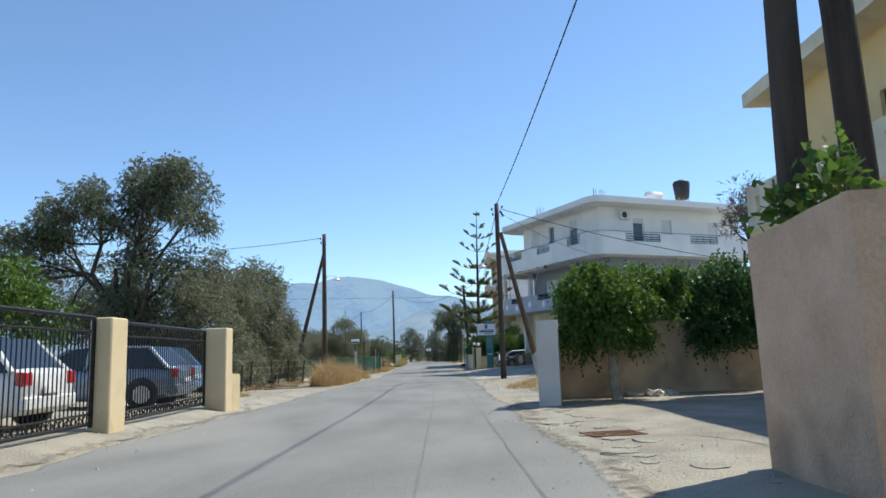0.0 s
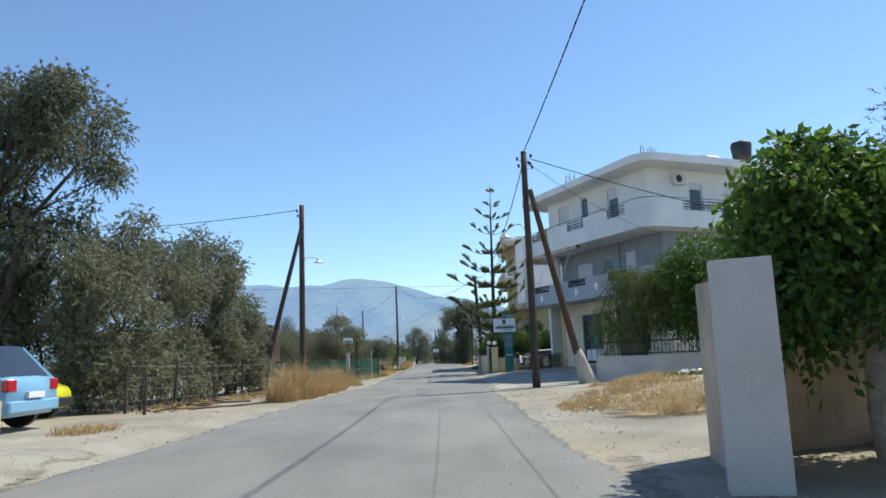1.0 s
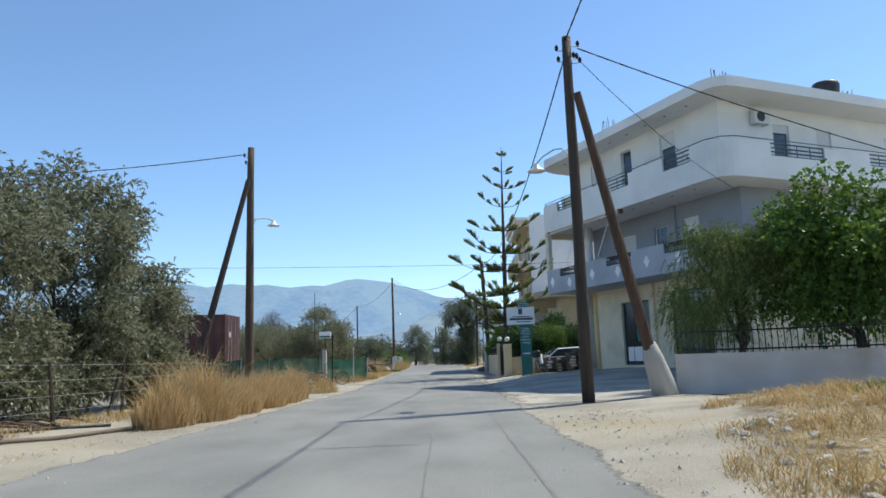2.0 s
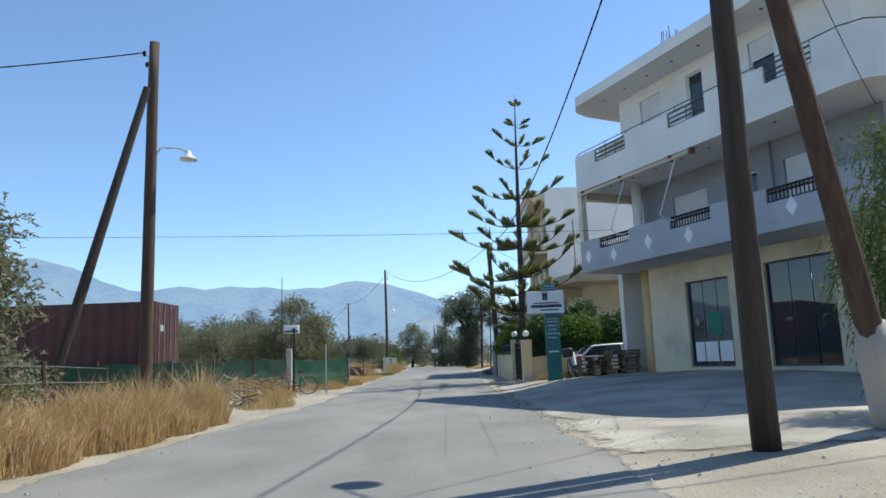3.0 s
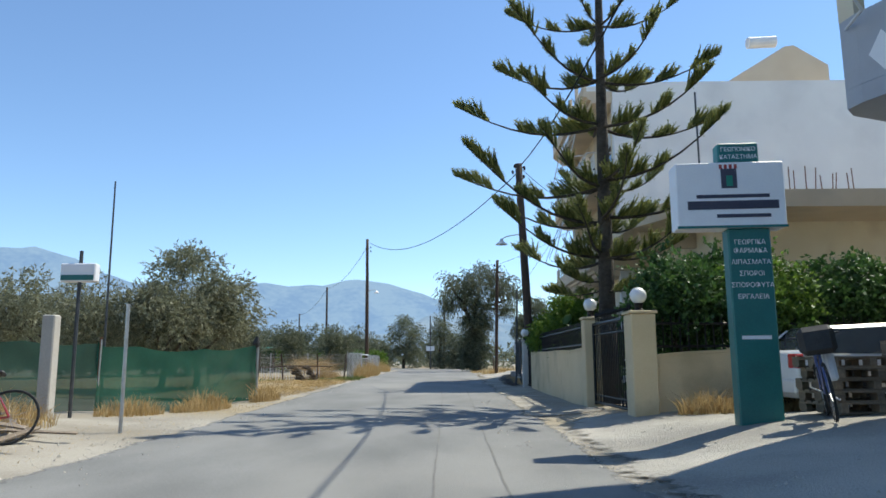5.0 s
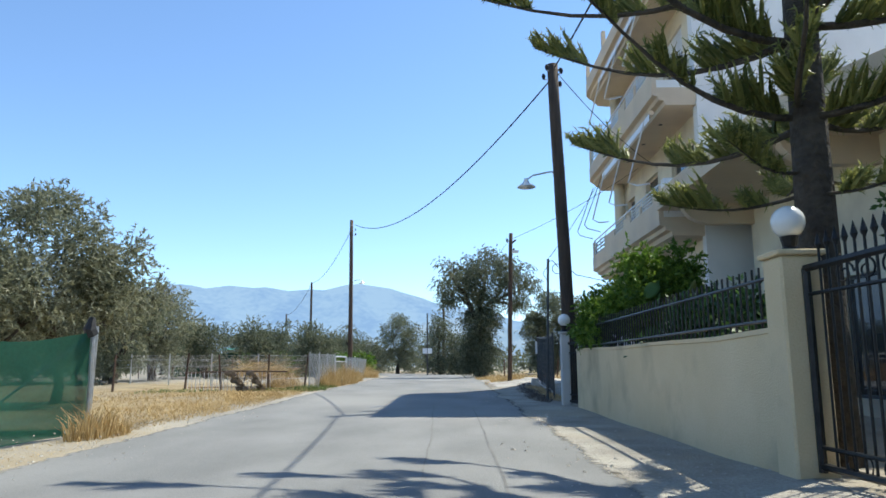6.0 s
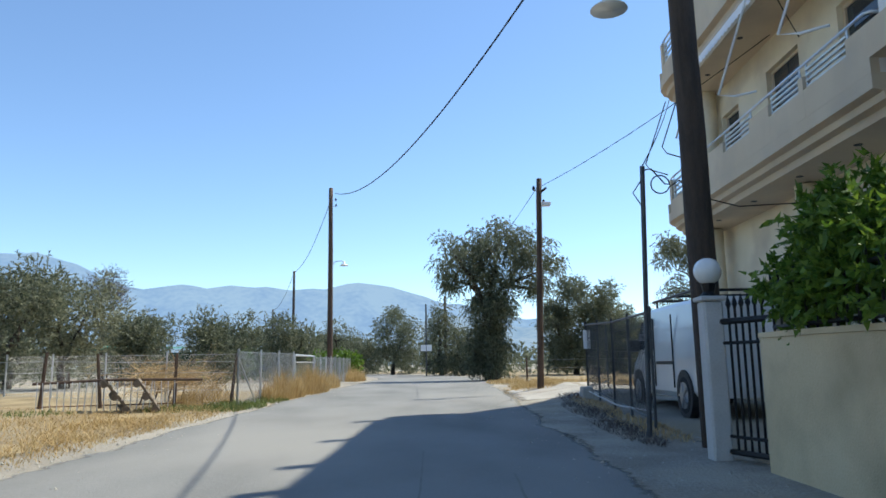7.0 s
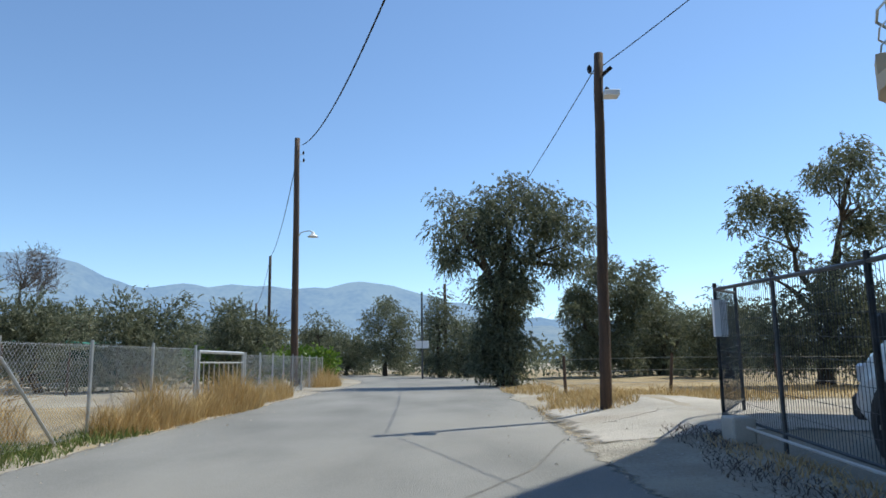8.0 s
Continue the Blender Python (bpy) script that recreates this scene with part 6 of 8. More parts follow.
for x, y, rx, rz, s in ((11.0, 31.8, 2.3, 1.7, 154), (14.2, 30.2, 2.4, 1.7, 155)):
    tree("mulberry_tree", "broad dense green tree behind the low wall", (x, y, ground_z(x, y)), oval(s, (x, y, 4.1, rx, 2.0, rz, 34, 0.45, 0.8), (x, y, 2.4, rx * 0.9, 1.8, 1.2, 18, 0.45, 0.75)), 34000, (0.13, 0.044), GREENLEAF, 0.18, 0.3, 0.5, group="trees behind the low wall", limbs=26)
for i in range(5):
    x = 4.25 + i * 1.5
    y = 53.0 + i * 0.2
    tree("hedge_bush", "dense clipped green hedge above the cream wall", (x, y, ground_z(x, y)), oval(160 + i, (x, y, 2.05, 0.9, 0.7, 0.75, 30, 0.28, 0.5)), 15000, (0.085, 0.03), GREENLEAF if i % 2 else HEDGELEAF, 0.05, 0.4, 0.3, category="hedge", group="hedge along the wall", stems=2, limbs=10)
tree("lemon_bush", "bright green citrus bush above the cream wall", (3.5, 63.7, ground_z(3.5, 63.7)), oval(170, (3.4, 63.7, 2.0, 0.62, 1.45, 0.55, 34, 0.18, 0.38), (3.75, 62.2, 2.35, 0.65, 0.8, 0.75, 26, 0.18, 0.38), (2.85, 63.8, 1.6, 0.22, 1.3, 0.3, 12, 0.12, 0.26)), 42000, (0.075, 0.026), LIMELEAF, 0.07, 0.4, 0.2, category="bush", stems=2)
tree("garden_bush", "dark green bush behind the wall fence", (4.3, 60.0, ground_z(4.3, 60)), oval(171, (3.9, 59.6, 1.35, 0.6, 2.6, 0.5, 26, 0.22, 0.42)), 12000, (0.10, 0.03), HEDGELEAF, 0.05, 0.3, 0.1, category="bush", stems=3, limbs=9)
tree("garden_bush", "shrub with dark red leaves beside the house", (6.4, 57.0, ground_z(6.4, 57)), oval(172, (6.4, 57.0, 2.6, 1.1, 0.8, 0.9, 16, 0.3, 0.5)), 6000, (0.10, 0.03), HEDGELEAF, 0.05, 0.4, 0.1, category="bush", stems=3, limbs=9)
tree("ivy", "ivy shoots on top of the plastered wall", (3.5, -0.6, 2.33), oval(173, (3.45, -0.55, 2.55, 0.16, 0.25, 0.16, 7, 0.06, 0.14), (3.6, -0.9, 2.68, 0.14, 0.2, 0.22, 6, 0.06, 0.15)), 330, (0.12, 0.045), GREENLEAF, 0.02, 0.2, 0.0, category="plant", limbs=10)


def norfolk_pine():
    """A tall araucaria: whorls of long gently rising limbs, their outer parts set with upright rope-like shoots."""
    x, y = 3.42, 55.9
    z0 = ground_z(x, y)
    t = thing("norfolk_pine", "tall Norfolk Island pine with tiered upcurved branches", "tree", (x, y, z0))
    bm = bmesh.new()
    tube(bm, [(0, 0, -0.2), (0.02, 0, 1.2), (0.04, 0, 3), (0.1, 0.03, 7), (0.15, 0, 11), (0.22, -0.05, 14.2 - z0)], [0.24, 0.2, 0.17, 0.12, 0.065, 0.012], 12)
    part("trunk", bm, BARK, t, smooth=True)
    rng = np.random.default_rng(5)
    tiers = [(2.7, 1.6, 5), (3.35, 2.9, 6), (4.2, 3.3, 5), (5.0, 3.4, 6), (6.4, 3.2, 5), (7.5, 2.9, 5), (8.9, 2.3, 5), (10.35, 1.75, 4), (11.6, 1.35, 4), (12.55, 0.75, 4), (13.6, 0.35, 5)]
    verts, faces, hairs, ways = [], [], [], []

    def shoot(p, d, ln, r):
        """A rope-like shoot: a spindle of overlapping needles."""
        d = d / np.linalg.norm(d)
        for f in np.linspace(0.03, 1.0, 22):
            hairs.append(p + d * ln * f)
            ways.append(d * 0.75 + rng.normal(size=3) * 0.6)
        a = np.cross(d, (0.3, 0.5, 0.8))
        a /= np.linalg.norm(a)
        b = np.cross(d, a)
        k = len(verts)
        verts.append(p)
        for s, f in ((0.3, 1.0), (0.75, 0.8)):
            for q in range(4):
                verts.append(p + d * ln * s + (a * math.cos(q * math.pi / 2) + b * math.sin(q * math.pi / 2)) * r * f)
        verts.append(p + d * ln)
        for q in range(4):
            n = (q + 1) % 4
            faces.append((k, k + 1 + n, k + 1 + q))
            faces.append((k + 1 + q, k + 1 + n, k + 5 + n, k + 5 + q))
            faces.append((k + 5 + q, k + 5 + n, k + 9))

    for z, r, k in tiers:
        a0 = rng.uniform(0, 6.28)
        for j in range(k):
            az = a0 + j * 2 * math.pi / k + rng.uniform(-0.25, 0.25)
            rr = r * rng.uniform(0.75, 1.08) * (1.0 + 0.14 * max(0.0, -math.cos(az)) - 0.3 * max(0.0, -math.sin(az)))
            rise = rng.uniform(0.02, 0.16) if z < 3 else rng.uniform(0.18, 0.42)
            out = np.array((math.cos(az), math.sin(az), 0.0))
            side = np.array((-math.sin(az), math.cos(az), 0.0))
            zr = z + rng.uniform(-0.12, 0.12)
            pts = [out * rr * s + np.array((0.02 * z * (z > 3), 0, zr - z0 - 0.07 * rr * math.sin(s * math.pi) + rise * rr * s ** 1.35)) + side * 0.04 * rr * math.sin(s * 4 + az) for s in np.linspace(0, 1, 9)]
            bm = bmesh.new()
            tube(bm, [tuple(p) for p in pts], [0.045 * max(0.3, r / 3.2) * (1 - 0.8 * i / 8) for i in range(9)], 5)
            part("limb", bm, BARK, t, smooth=True)
            # each limb ends in a long comb of upright shoots, with one or two fuller combs nearer the trunk
            if rr > 1.6:
                g = rng.uniform(0.36, 0.5)
                plumes = [(rng.uniform(0.7, 0.78), 1.0, 0.66), (g, g + rng.uniform(0.1, 0.18), rng.uniform(0.34, 0.52))]
                if z < 9:
                    plumes.append((0.08, 0.32, 0.55))
            elif rr > 0.9:
                plumes = [(0.55, 1.0, 0.62), (0.25, 0.42, 0.32)]
            else:
                plumes = [(0.3, 1.0, 0.44)]
            scale = min(1.0, 0.5 + rr / 6.0)
            for s0, s1, full in plumes:
                n = max(16, int(64 * rr * (s1 - s0)))
                tip = s1 > 0.99
                for m in range(n):
                    u = (m + rng.uniform(0, 1)) / n
                    s = s0 + (s1 - s0) * u
                    i = min(7, int(s * 8))
                    p = pts[i] + (pts[i + 1] - pts[i]) * (s * 8 - i)
                    d = pts[i + 1] - pts[i]
                    d = d / np.linalg.norm(d)
                    sd = side * rng.uniform(-0.6, 0.6)
                    taper = (1.0 - 0.72 * u) * min(1.0, 0.35 + 4 * u) if tip else math.sin((0.18 + 0.66 * u) * math.pi)
                    ln = full * taper * scale * rng.uniform(0.6, 1.2)
                    shoot(p, sd + d * rng.uniform(0.35, 0.75) + np.array((0, 0, rng.uniform(0.5, 0.9))) + rng.normal(size=3) * 0.08, ln, 0.024)
    raw("foliage", [tuple(map(float, v)) for v in verts], faces, PINELEAF, t)
    leaf_mesh("needle_fringe", hairs, ways, 0.085, 0.012, PINELEAF, t)


norfolk_pine()
tree("garden_shrub", "dark green shrub behind the iron garden gate", (4.5, 54.5, ground_z(4.5, 54.5)), oval(171, (4.5, 54.4, 0.95, 0.75, 1.0, 0.85, 26, 0.25, 0.45)), 9000, (0.085, 0.03), HEDGELEAF, 0.05, 0.3, 0.2, category="shrub", stems=3, limbs=8)


def cactus():
    t = thing("prickly_pear", "prickly pear cactus with flat pads behind the wall", "cactus", (3.75, 61.1, ground_z(3.75, 61.1)))
    rng = random.Random(3)
    for i in range(14):
        bm = bmesh.new()
        got = bmesh.ops.create_icosphere(bm, subdivisions=2, radius=1.0)["verts"]
        m = pose(rng.uniform(-0.35, 0.35), rng.uniform(-0.5, 0.5), 0.9 + 0.1 * i, rng.uniform(-30, 30), rng.uniform(-30, 30), rng.uniform(0, 180)) @ Matrix.Diagonal((0.13, 0.03, 0.2, 1))
        for v in got:
            v.co = m @ v.co
        part("pad", bm, HEDGELEAF if i % 2 else WEED, t, smooth=True)
    part("stem", tubes(([(0, 0, -0.2), (0, 0.05, 1.6)], 0.08), n=8), BARK, t)


cactus()

# reeds, straw and weeds
blades("dry_reeds", "tall clump of dry orange reeds beside the road", "reeds", [(-5.35, 26.6, 0.5, 0.9, 1.0), (-5.3, 28.2, 0.75, 1.2, 2), (-5.4, 30.2, 0.85, 1.4, 2), (-5.35, 32.6, 0.85, 1.5, 2), (-5.3, 34.8, 0.75, 1.5, 1.8), (-5.2, 36.6, 0.5, 1.0, 0.8)], 22000, 0.3, 1.6, 0.007, REED, 0.36)
blades("dry_grass", "dry straw grass on the road verge", "grass", [(-6.2, 64, 1.5, 3, 2), (-6.8, 69, 2.0, 4, 3), (-6.0, 73.5, 1.3, 3, 2), (-9.5, 70, 2.5, 5, 2), (-5.3, 66, 0.6, 6, 2), (-5.6, 71, 0.9, 3, 2)], 17000, 0.04, 0.24, 0.006, STRAW, 0.9)
blades("dry_grass", "tall dry grass along the wire fence", "grass", [(-5.0, 79.0, 0.5, 2.0, 2), (-4.9, 82.5, 0.5, 2.0, 3), (-5.2, 86.5, 0.5, 2.5, 1.5), (-5.6, 97.0, 0.7, 1.8, 2), (-6.4, 76.3, 0.8, 0.8, 0.7)], 9000, 0.35, 1.15, 0.006, STRAW, 0.42)
blades("weeds", "low green weeds below the wire fence", "grass", [(-5.3, 75.0, 0.8, 1.5, 2), (-5.0, 77.3, 0.5, 1.2, 1), (-6.2, 74.2, 0.8, 1.0, 1), (-9.0, 72.5, 1.5, 0.8, 0.6)], 3500, 0.06, 0.28, 0.009, WEED, 0.5)
blades("dry_grass", "dry straw grass on the rubble mound", "grass", [(3.1, 18.3, 0.7, 1.6, 1.6), (3.9, 20.5, 0.8, 1.5, 1.6), (5.3, 23.0, 0.9, 1.4, 1.4), (4.3, 17.0, 0.9, 2.0, 2.5), (5.0, 20.0, 1.2, 2.5, 2.5), (6.9, 23.5, 1.8, 2.5, 2), (6.0, 25.0, 1.0, 2.0, 1.2), (8.0, 19.5, 1.5, 2.5, 1), (5.6, 16.5, 1.2, 1.6, 1.5)], 12000, 0.06, 0.34, 0.006, STRAW, 0.7)
blades("dry_grass", "tufts of dead brown grass on the mound", "grass", [(4.1 + 0.4 * (i * 3 % 7), 15.6 + 0.75 * i, 0.3, 0.3, 1) for i in range(14)], 3000, 0.08, 0.38, 0.007, REED, 0.7)
blades("weeds", "low green and yellow weeds on the mound", "grass", [(6.8, 22.5, 1.2, 1.5, 1), (8.5, 24.5, 1.5, 1.0, 1), (5.2, 16.2, 0.5, 0.6, 0.4), (7.6, 19.0, 1.2, 1.2, 1)], 3600, 0.08, 0.35, 0.010, WEED, 0.5)
blades("dry_grass", "dry grass tufts beside the rubble and the net", "grass", [(-5.6, 43.5, 0.8, 1.8, 2), (-6.4, 47.0, 0.9, 1.6, 2), (-7.0, 50.5, 0.9, 1.6, 2), (-5.9, 57.0, 0.6, 1.2, 1.5), (-6.7, 55.0, 0.6, 1.0, 1), (-5.2, 60.0, 0.4, 0.6, 0.7), (-6.6, 39.5, 1.0, 2.0, 1.5), (-6.9, 45.5, 1.2, 2.5, 3)], 9500, 0.15, 0.75, 0.007, STRAW, 0.35)
blades("dry_grass", "dry grass at the foot of the cream wall", "grass", [(5.0, 51.8, 0.6, 0.3, 2), (4.1, 51.7, 0.5, 0.35, 1.5), (6.1, 52.1, 0.6, 0.3, 1)], 2200, 0.2, 0.75, 0.007, STRAW, 0.45)
blades("dry_grass", "dry grass round the pole and the field edge", "grass", [(2.3, 80.5, 0.9, 1.5, 1.5), (3.0, 84.0, 1.2, 2.5, 2), (5.5, 84, 2.5, 2.0, 2), (2.2, 90, 0.9, 3.0, 1.5), (9, 86, 3, 3, 1)], 7000, 0.08, 0.4, 0.008, STRAW, 0.5)
blades("dry_grass", "dusty dry weeds under the mesh fence", "grass", [(2.75, 69.5, 0.3, 2.2, 2), (2.8, 73.5, 0.3, 2.2, 2)], 1800, 0.05, 0.25, 0.006, REED, 0.6)
blades("dry_grass", "dry grass in front of the thicket", "grass", [(-7.6, 24, 0.6, 3, 1), (-7.4, 29.5, 0.7, 3.5, 1.5), (-6.2, 15.6, 0.5, 0.8, 0.6)], 2600, 0.08, 0.4, 0.007, STRAW, 0.5)


def far_woods():
    """The belt of olive groves that closes the plain."""
    rng = np.random.default_rng(77)
    clumps = []
    for i in range(420):
        x = rng.uniform(-190, 190)
        y = rng.uniform(150, 230) - 0.1 * abs(x) * rng.uniform(0, 1)
        if abs(x - road_mid(150)) < 3:
            continue
        h = rng.uniform(2.2, 5.0)
        for _ in range(4):
            clumps.append((x + rng.uniform(-2, 2), y + rng.uniform(-1.5, 1.5), h * rng.uniform(0.3, 1.0), rng.uniform(1.0, 1.9)))
    p, d = clump_points(clumps, 42000, 0.1)
    tagged(leaf_mesh("far_grove", p, d, 0.55, 0.16, OLIVEDARK), "far olive groves closing the plain", "grove", kind="stuff")


far_woods()


def undergrowth():
    """Low scrub and olive shoots between the trees, down to the ground."""
    rng = np.random.default_rng(78)
    clumps = []
    for i in range(1500):
        x, y = rng.uniform(-80, 70), rng.uniform(98, 150)
        mid = road_mid(y)
        if abs(x - mid) < 5 or (mid - 5 < x < mid + 9 and y < 106) or (x > 2 and y < 104) or (-12 < x < -4 and y < 105):
            continue
        tall = 0.6 + 0.6 * (noise.noise(Vector((x * 0.12, y * 0.12, 3.0))) + 0.5)
        for _ in range(3):
            clumps.append((x + rng.uniform(-1, 1), y + rng.uniform(-1, 1), rng.uniform(0.3, 2.0) * tall, rng.uniform(0.5, 1.1)))
    for i in range(70):
        x, y = rng.uniform(-42, -21), rng.uniform(80, 100)
        clumps.append((x, y, rng.uniform(0.3, 1.2), rng.uniform(0.5, 1.0)))
    p, d = clump_points(clumps, 120000, 0.1)
    tagged(leaf_mesh("undergrowth", p, d, 0.22, 0.05, OLIVEDARK), "low olive scrub between the trees", "scrub", kind="stuff")


undergrowth()

blades("verge_straw", "thin dry straw scattered on the dusty verge", "grass", [(-5.4, 10 + 8 * i, 0.7, 5, 1) for i in range(11)] + [(-4.6, 80, 0.4, 8, 1.5), (3.2, 24, 0.8, 5, 1.2), (2.9, 86, 0.6, 5, 1), (-5.0, 62, 0.6, 8, 1.5)], 9000, 0.02, 0.10, 0.004, STRAW, 1.6)


def gravel():
    """Loose stones and crumbs of asphalt along both verges."""
    rng = np.random.default_rng(91)
    verts, faces = [], []
    for k in range(9000):
        y = rng.uniform(-2, 100)
        east = rng.uniform() < 0.5
        off = 2.9 + abs(rng.normal()) * 1.1
        if k % 7 == 0:
            off = rng.uniform(2.0, 3.2)
        x = road_mid(y) + (off if east else -off)
        r = 0.008 + 0.02 * rng.uniform() ** 4 + (0.035 * rng.uniform() if k % 60 == 0 else 0)
        z = max(profile(y), ground_z(x, y)) + 0.012
        n = len(verts)
        for i in range(4):
            a = i * 1.57 + rng.uniform(-0.5, 0.5)
            verts.append((x + math.cos(a) * r * rng.uniform(0.7, 1.3), y + math.sin(a) * r * rng.uniform(0.7, 1.3), z - 0.004))
        verts.append((x + rng.uniform(-0.3, 0.3) * r, y + rng.uniform(-0.3, 0.3) * r, z + r * rng.uniform(0.5, 0.9)))
        faces += [(n + i, n + (i + 1) % 4, n + 4) for i in range(4)]
    tagged(raw("gravel", verts, faces, STONE), "loose grey gravel and crumbs along the verges", "gravel", kind="stuff")


gravel()

blades("fence_weeds", "dark dead weeds and dirt along the mesh fence foot", "grass", [(2.35, 69.0, 0.3, 2.0, 2), (2.45, 72.5, 0.35, 2.2, 2), (2.7, 75.5, 0.35, 1.2, 1)], 2600, 0.03, 0.22, 0.007, DEADWOOD, 0.9)
# ---- vehicles ----
def wheel(parent, x, y, r=0.31, w=0.2):
    s = 1 if x > 0 else -1
    bm = bmesh.new()
    tube(bm, [(x - s * w, y, r), (x - s * w * 0.9, y, r), (x - s * 0.03, y, r), (x, y, r)], [r * 0.86, r, r, r * 0.88], 22)
    t = part("tyre", bm, RUBBER, parent, smooth=False)
    bm = bmesh.new()
    tube(bm, [(x - s * 0.04, y, r), (x + s * 0.004, y, r)], [r * 0.66, r * 0.66], 20)
    for k in range(5):
        a = k * 2 * math.pi / 5
        c = Vector((x + s * 0.006, y + math.cos(a) * r * 0.36, r + math.sin(a) * r * 0.36))
        tube(bm, [(x + s * 0.006, y, r), c + Vector((0, math.cos(a), math.sin(a))) * r * 0.27], [0.035, 0.03], 4)
    part("rim", bm, ALLOY, t)


def body_section(y, hw, zb, zs, zt, tuck):
    """Half-oval car section at y: sill zb, shoulder zs, top zt."""
    pts = [(hw * 0.86, zb), (hw * 0.97, zb + 0.08), (hw, zb + (zs - zb) * 0.55), (hw * 0.985, zs), (hw * (1 - tuck), zt), (hw * (1 - tuck) * 0.5, zt + 0.015)]
    return [(x, y, z) for x, z in pts] + [(-x, y, z) for x, z in reversed(pts)]


def car(name, label, at, rz, paint, length=4.05, width=1.7, height=1.48, sedan=False, group=""):
    """A parked car, nose along its own +y."""
    t = thing(name, label, "car", at, rz, group)
    L, hw = length / 2, width / 2
    bm = bmesh.new()
    prof = [(-L, 0.93, 0.34, 0.72, 0.86), (-L + 0.06, 0.95, 0.24, 0.78, 0.93), (-L + 0.4, 0.99, 0.2, 0.82, 0.97), (-L * 0.45, 1.0, 0.19, 0.82, 0.94), (0.0, 1.0, 0.19, 0.8, 0.92), (L * 0.42, 1.0, 0.19, 0.78, 0.92), (L * 0.72, 0.97, 0.2, 0.72, 0.84), (L - 0.12, 0.90, 0.22, 0.62, 0.72), (L, 0.80, 0.32, 0.55, 0.62)]
    loft(bm, [body_section(y, hw * k, zb, zs, zt, 0.06) for y, k, zb, zs, zt in prof])
    body = part("body", bm, paint, t, smooth=False)
    body.data.polygons.foreach_set("use_smooth", [True] * len(body.data.polygons))
    # cabin: tapering greenhouse with roof
    rear = -L + (0.75 if sedan else 0.14)
    roof_r = -L + (1.2 if sedan else 0.62)
    nodes = [(rear, 0.9, 0.92, 0.05), (roof_r, height - 0.05, 0.86, 0.0), (-0.1, height, 0.86, 0.0), (L * 0.22, height - 0.05, 0.85, 0.0), (L * 0.58, 0.9, 0.9, 0.0)]

    def cab(y, top, k, low=0.9):
        w0, w1 = hw * 0.97, hw * 0.97 * (0.98 - 0.24 * (top - low) / 0.6)
        return [(w0, y, low), (w1, y, top - 0.05 if top > low + 0.06 else top), (w1 * 0.9, y, top), (-w1 * 0.9, y, top), (-w1, y, top - 0.05 if top > low + 0.06 else top), (-w0, y, low)]
    bm = bmesh.new()
    loft(bm, [cab(y, z + 0.005, k) for y, z, k, _ in nodes])
    glass = part("glazing", bm, GLASS, t, "dark tinted window glass")
    bm = bmesh.new()
    rows = [cab(y, z + 0.014, k) for y, z, k, _ in nodes]
    for a, b in ((1, 2), (2, 3)):
        ring_a, ring_b = rows[a], rows[b]
        va = [bm.verts.new(p) for p in ring_a[1:5]]
        vb = [bm.verts.new(p) for p in ring_b[1:5]]
        for k in range(3):
            bm.faces.new((va[k], va[k + 1], vb[k + 1], vb[k]))
    for s in (1, -1):
        for (a, b) in ((0, 1), (3, 4)):
            i = 1 if s > 0 else 4
            j = 0 if s > 0 else 5
            pa, pb = (Vector(rows[a][j]), Vector(rows[b][i])) if a == 0 else (Vector(rows[a][i]), Vector(rows[b][j]))
            tube(bm, [pa + Vector((0.004 * s, 0, 0)), pb + Vector((0.004 * s, 0, 0))], 0.045, 5)
        tube(bm, [(s * hw * 0.955, 0.0, 0.9), (s * hw * 0.82, -0.06, height - 0.06)], 0.035, 5)
    part("roof", bm, paint, t)
    for s in (1, -1):
        for y in (L * 0.62, -L * 0.64):
            bm = bmesh.new()
            tube(bm, [(s * (hw - 0.13), y, 0.33), (s * (hw + 0.004), y, 0.33)], [0.37, 0.37], 22)
            part("wheel_arch", bm, PLASTIC, t)
            wheel(t, s * (hw + 0.012), y)
        part("tail_light", boxes(((s * hw * 0.62 if s > 0 else -hw * 0.95, -L - 0.015, 0.68), (s * hw * 0.95 if s > 0 else -hw * 0.62, -L + 0.12, 0.9)), bevel=0.02), REDLENS, t, "red tail light")
        part("headlight", boxes(((hw * 0.5 if s > 0 else -hw * 0.82, L - 0.2, 0.52), (hw * 0.82 if s > 0 else -hw * 0.5, L - 0.03, 0.66)), bevel=0.02), CLEARLENS, t, "clear headlight")
        part("mirror", boxes(((hw if s > 0 else -hw - 0.16, L * 0.36, 0.9), (hw + 0.16 if s > 0 else -hw, L * 0.36 + 0.1, 1.02)), bevel=0.02), paint, t)
        part("door_handle", boxes(((s * hw - 0.01, -0.35, 0.76), (s * hw + 0.015, -0.18, 0.79))), PLASTIC, t)
    part("bumper", boxes(((-hw * 0.93, -L - 0.06, 0.3), (hw * 0.93, -L + 0.1, 0.52)), bevel=0.03), paint, t)
    part("bumper", boxes(((-hw * 0.84, L - 0.12, 0.26), (hw * 0.84, L + 0.05, 0.48)), bevel=0.03), PLASTIC, t)
    part("number_plate", boxes(((-0.26, -L - 0.075, 0.56), (0.26, -L - 0.02, 0.67))), SIGNWHITE, t)
    return t


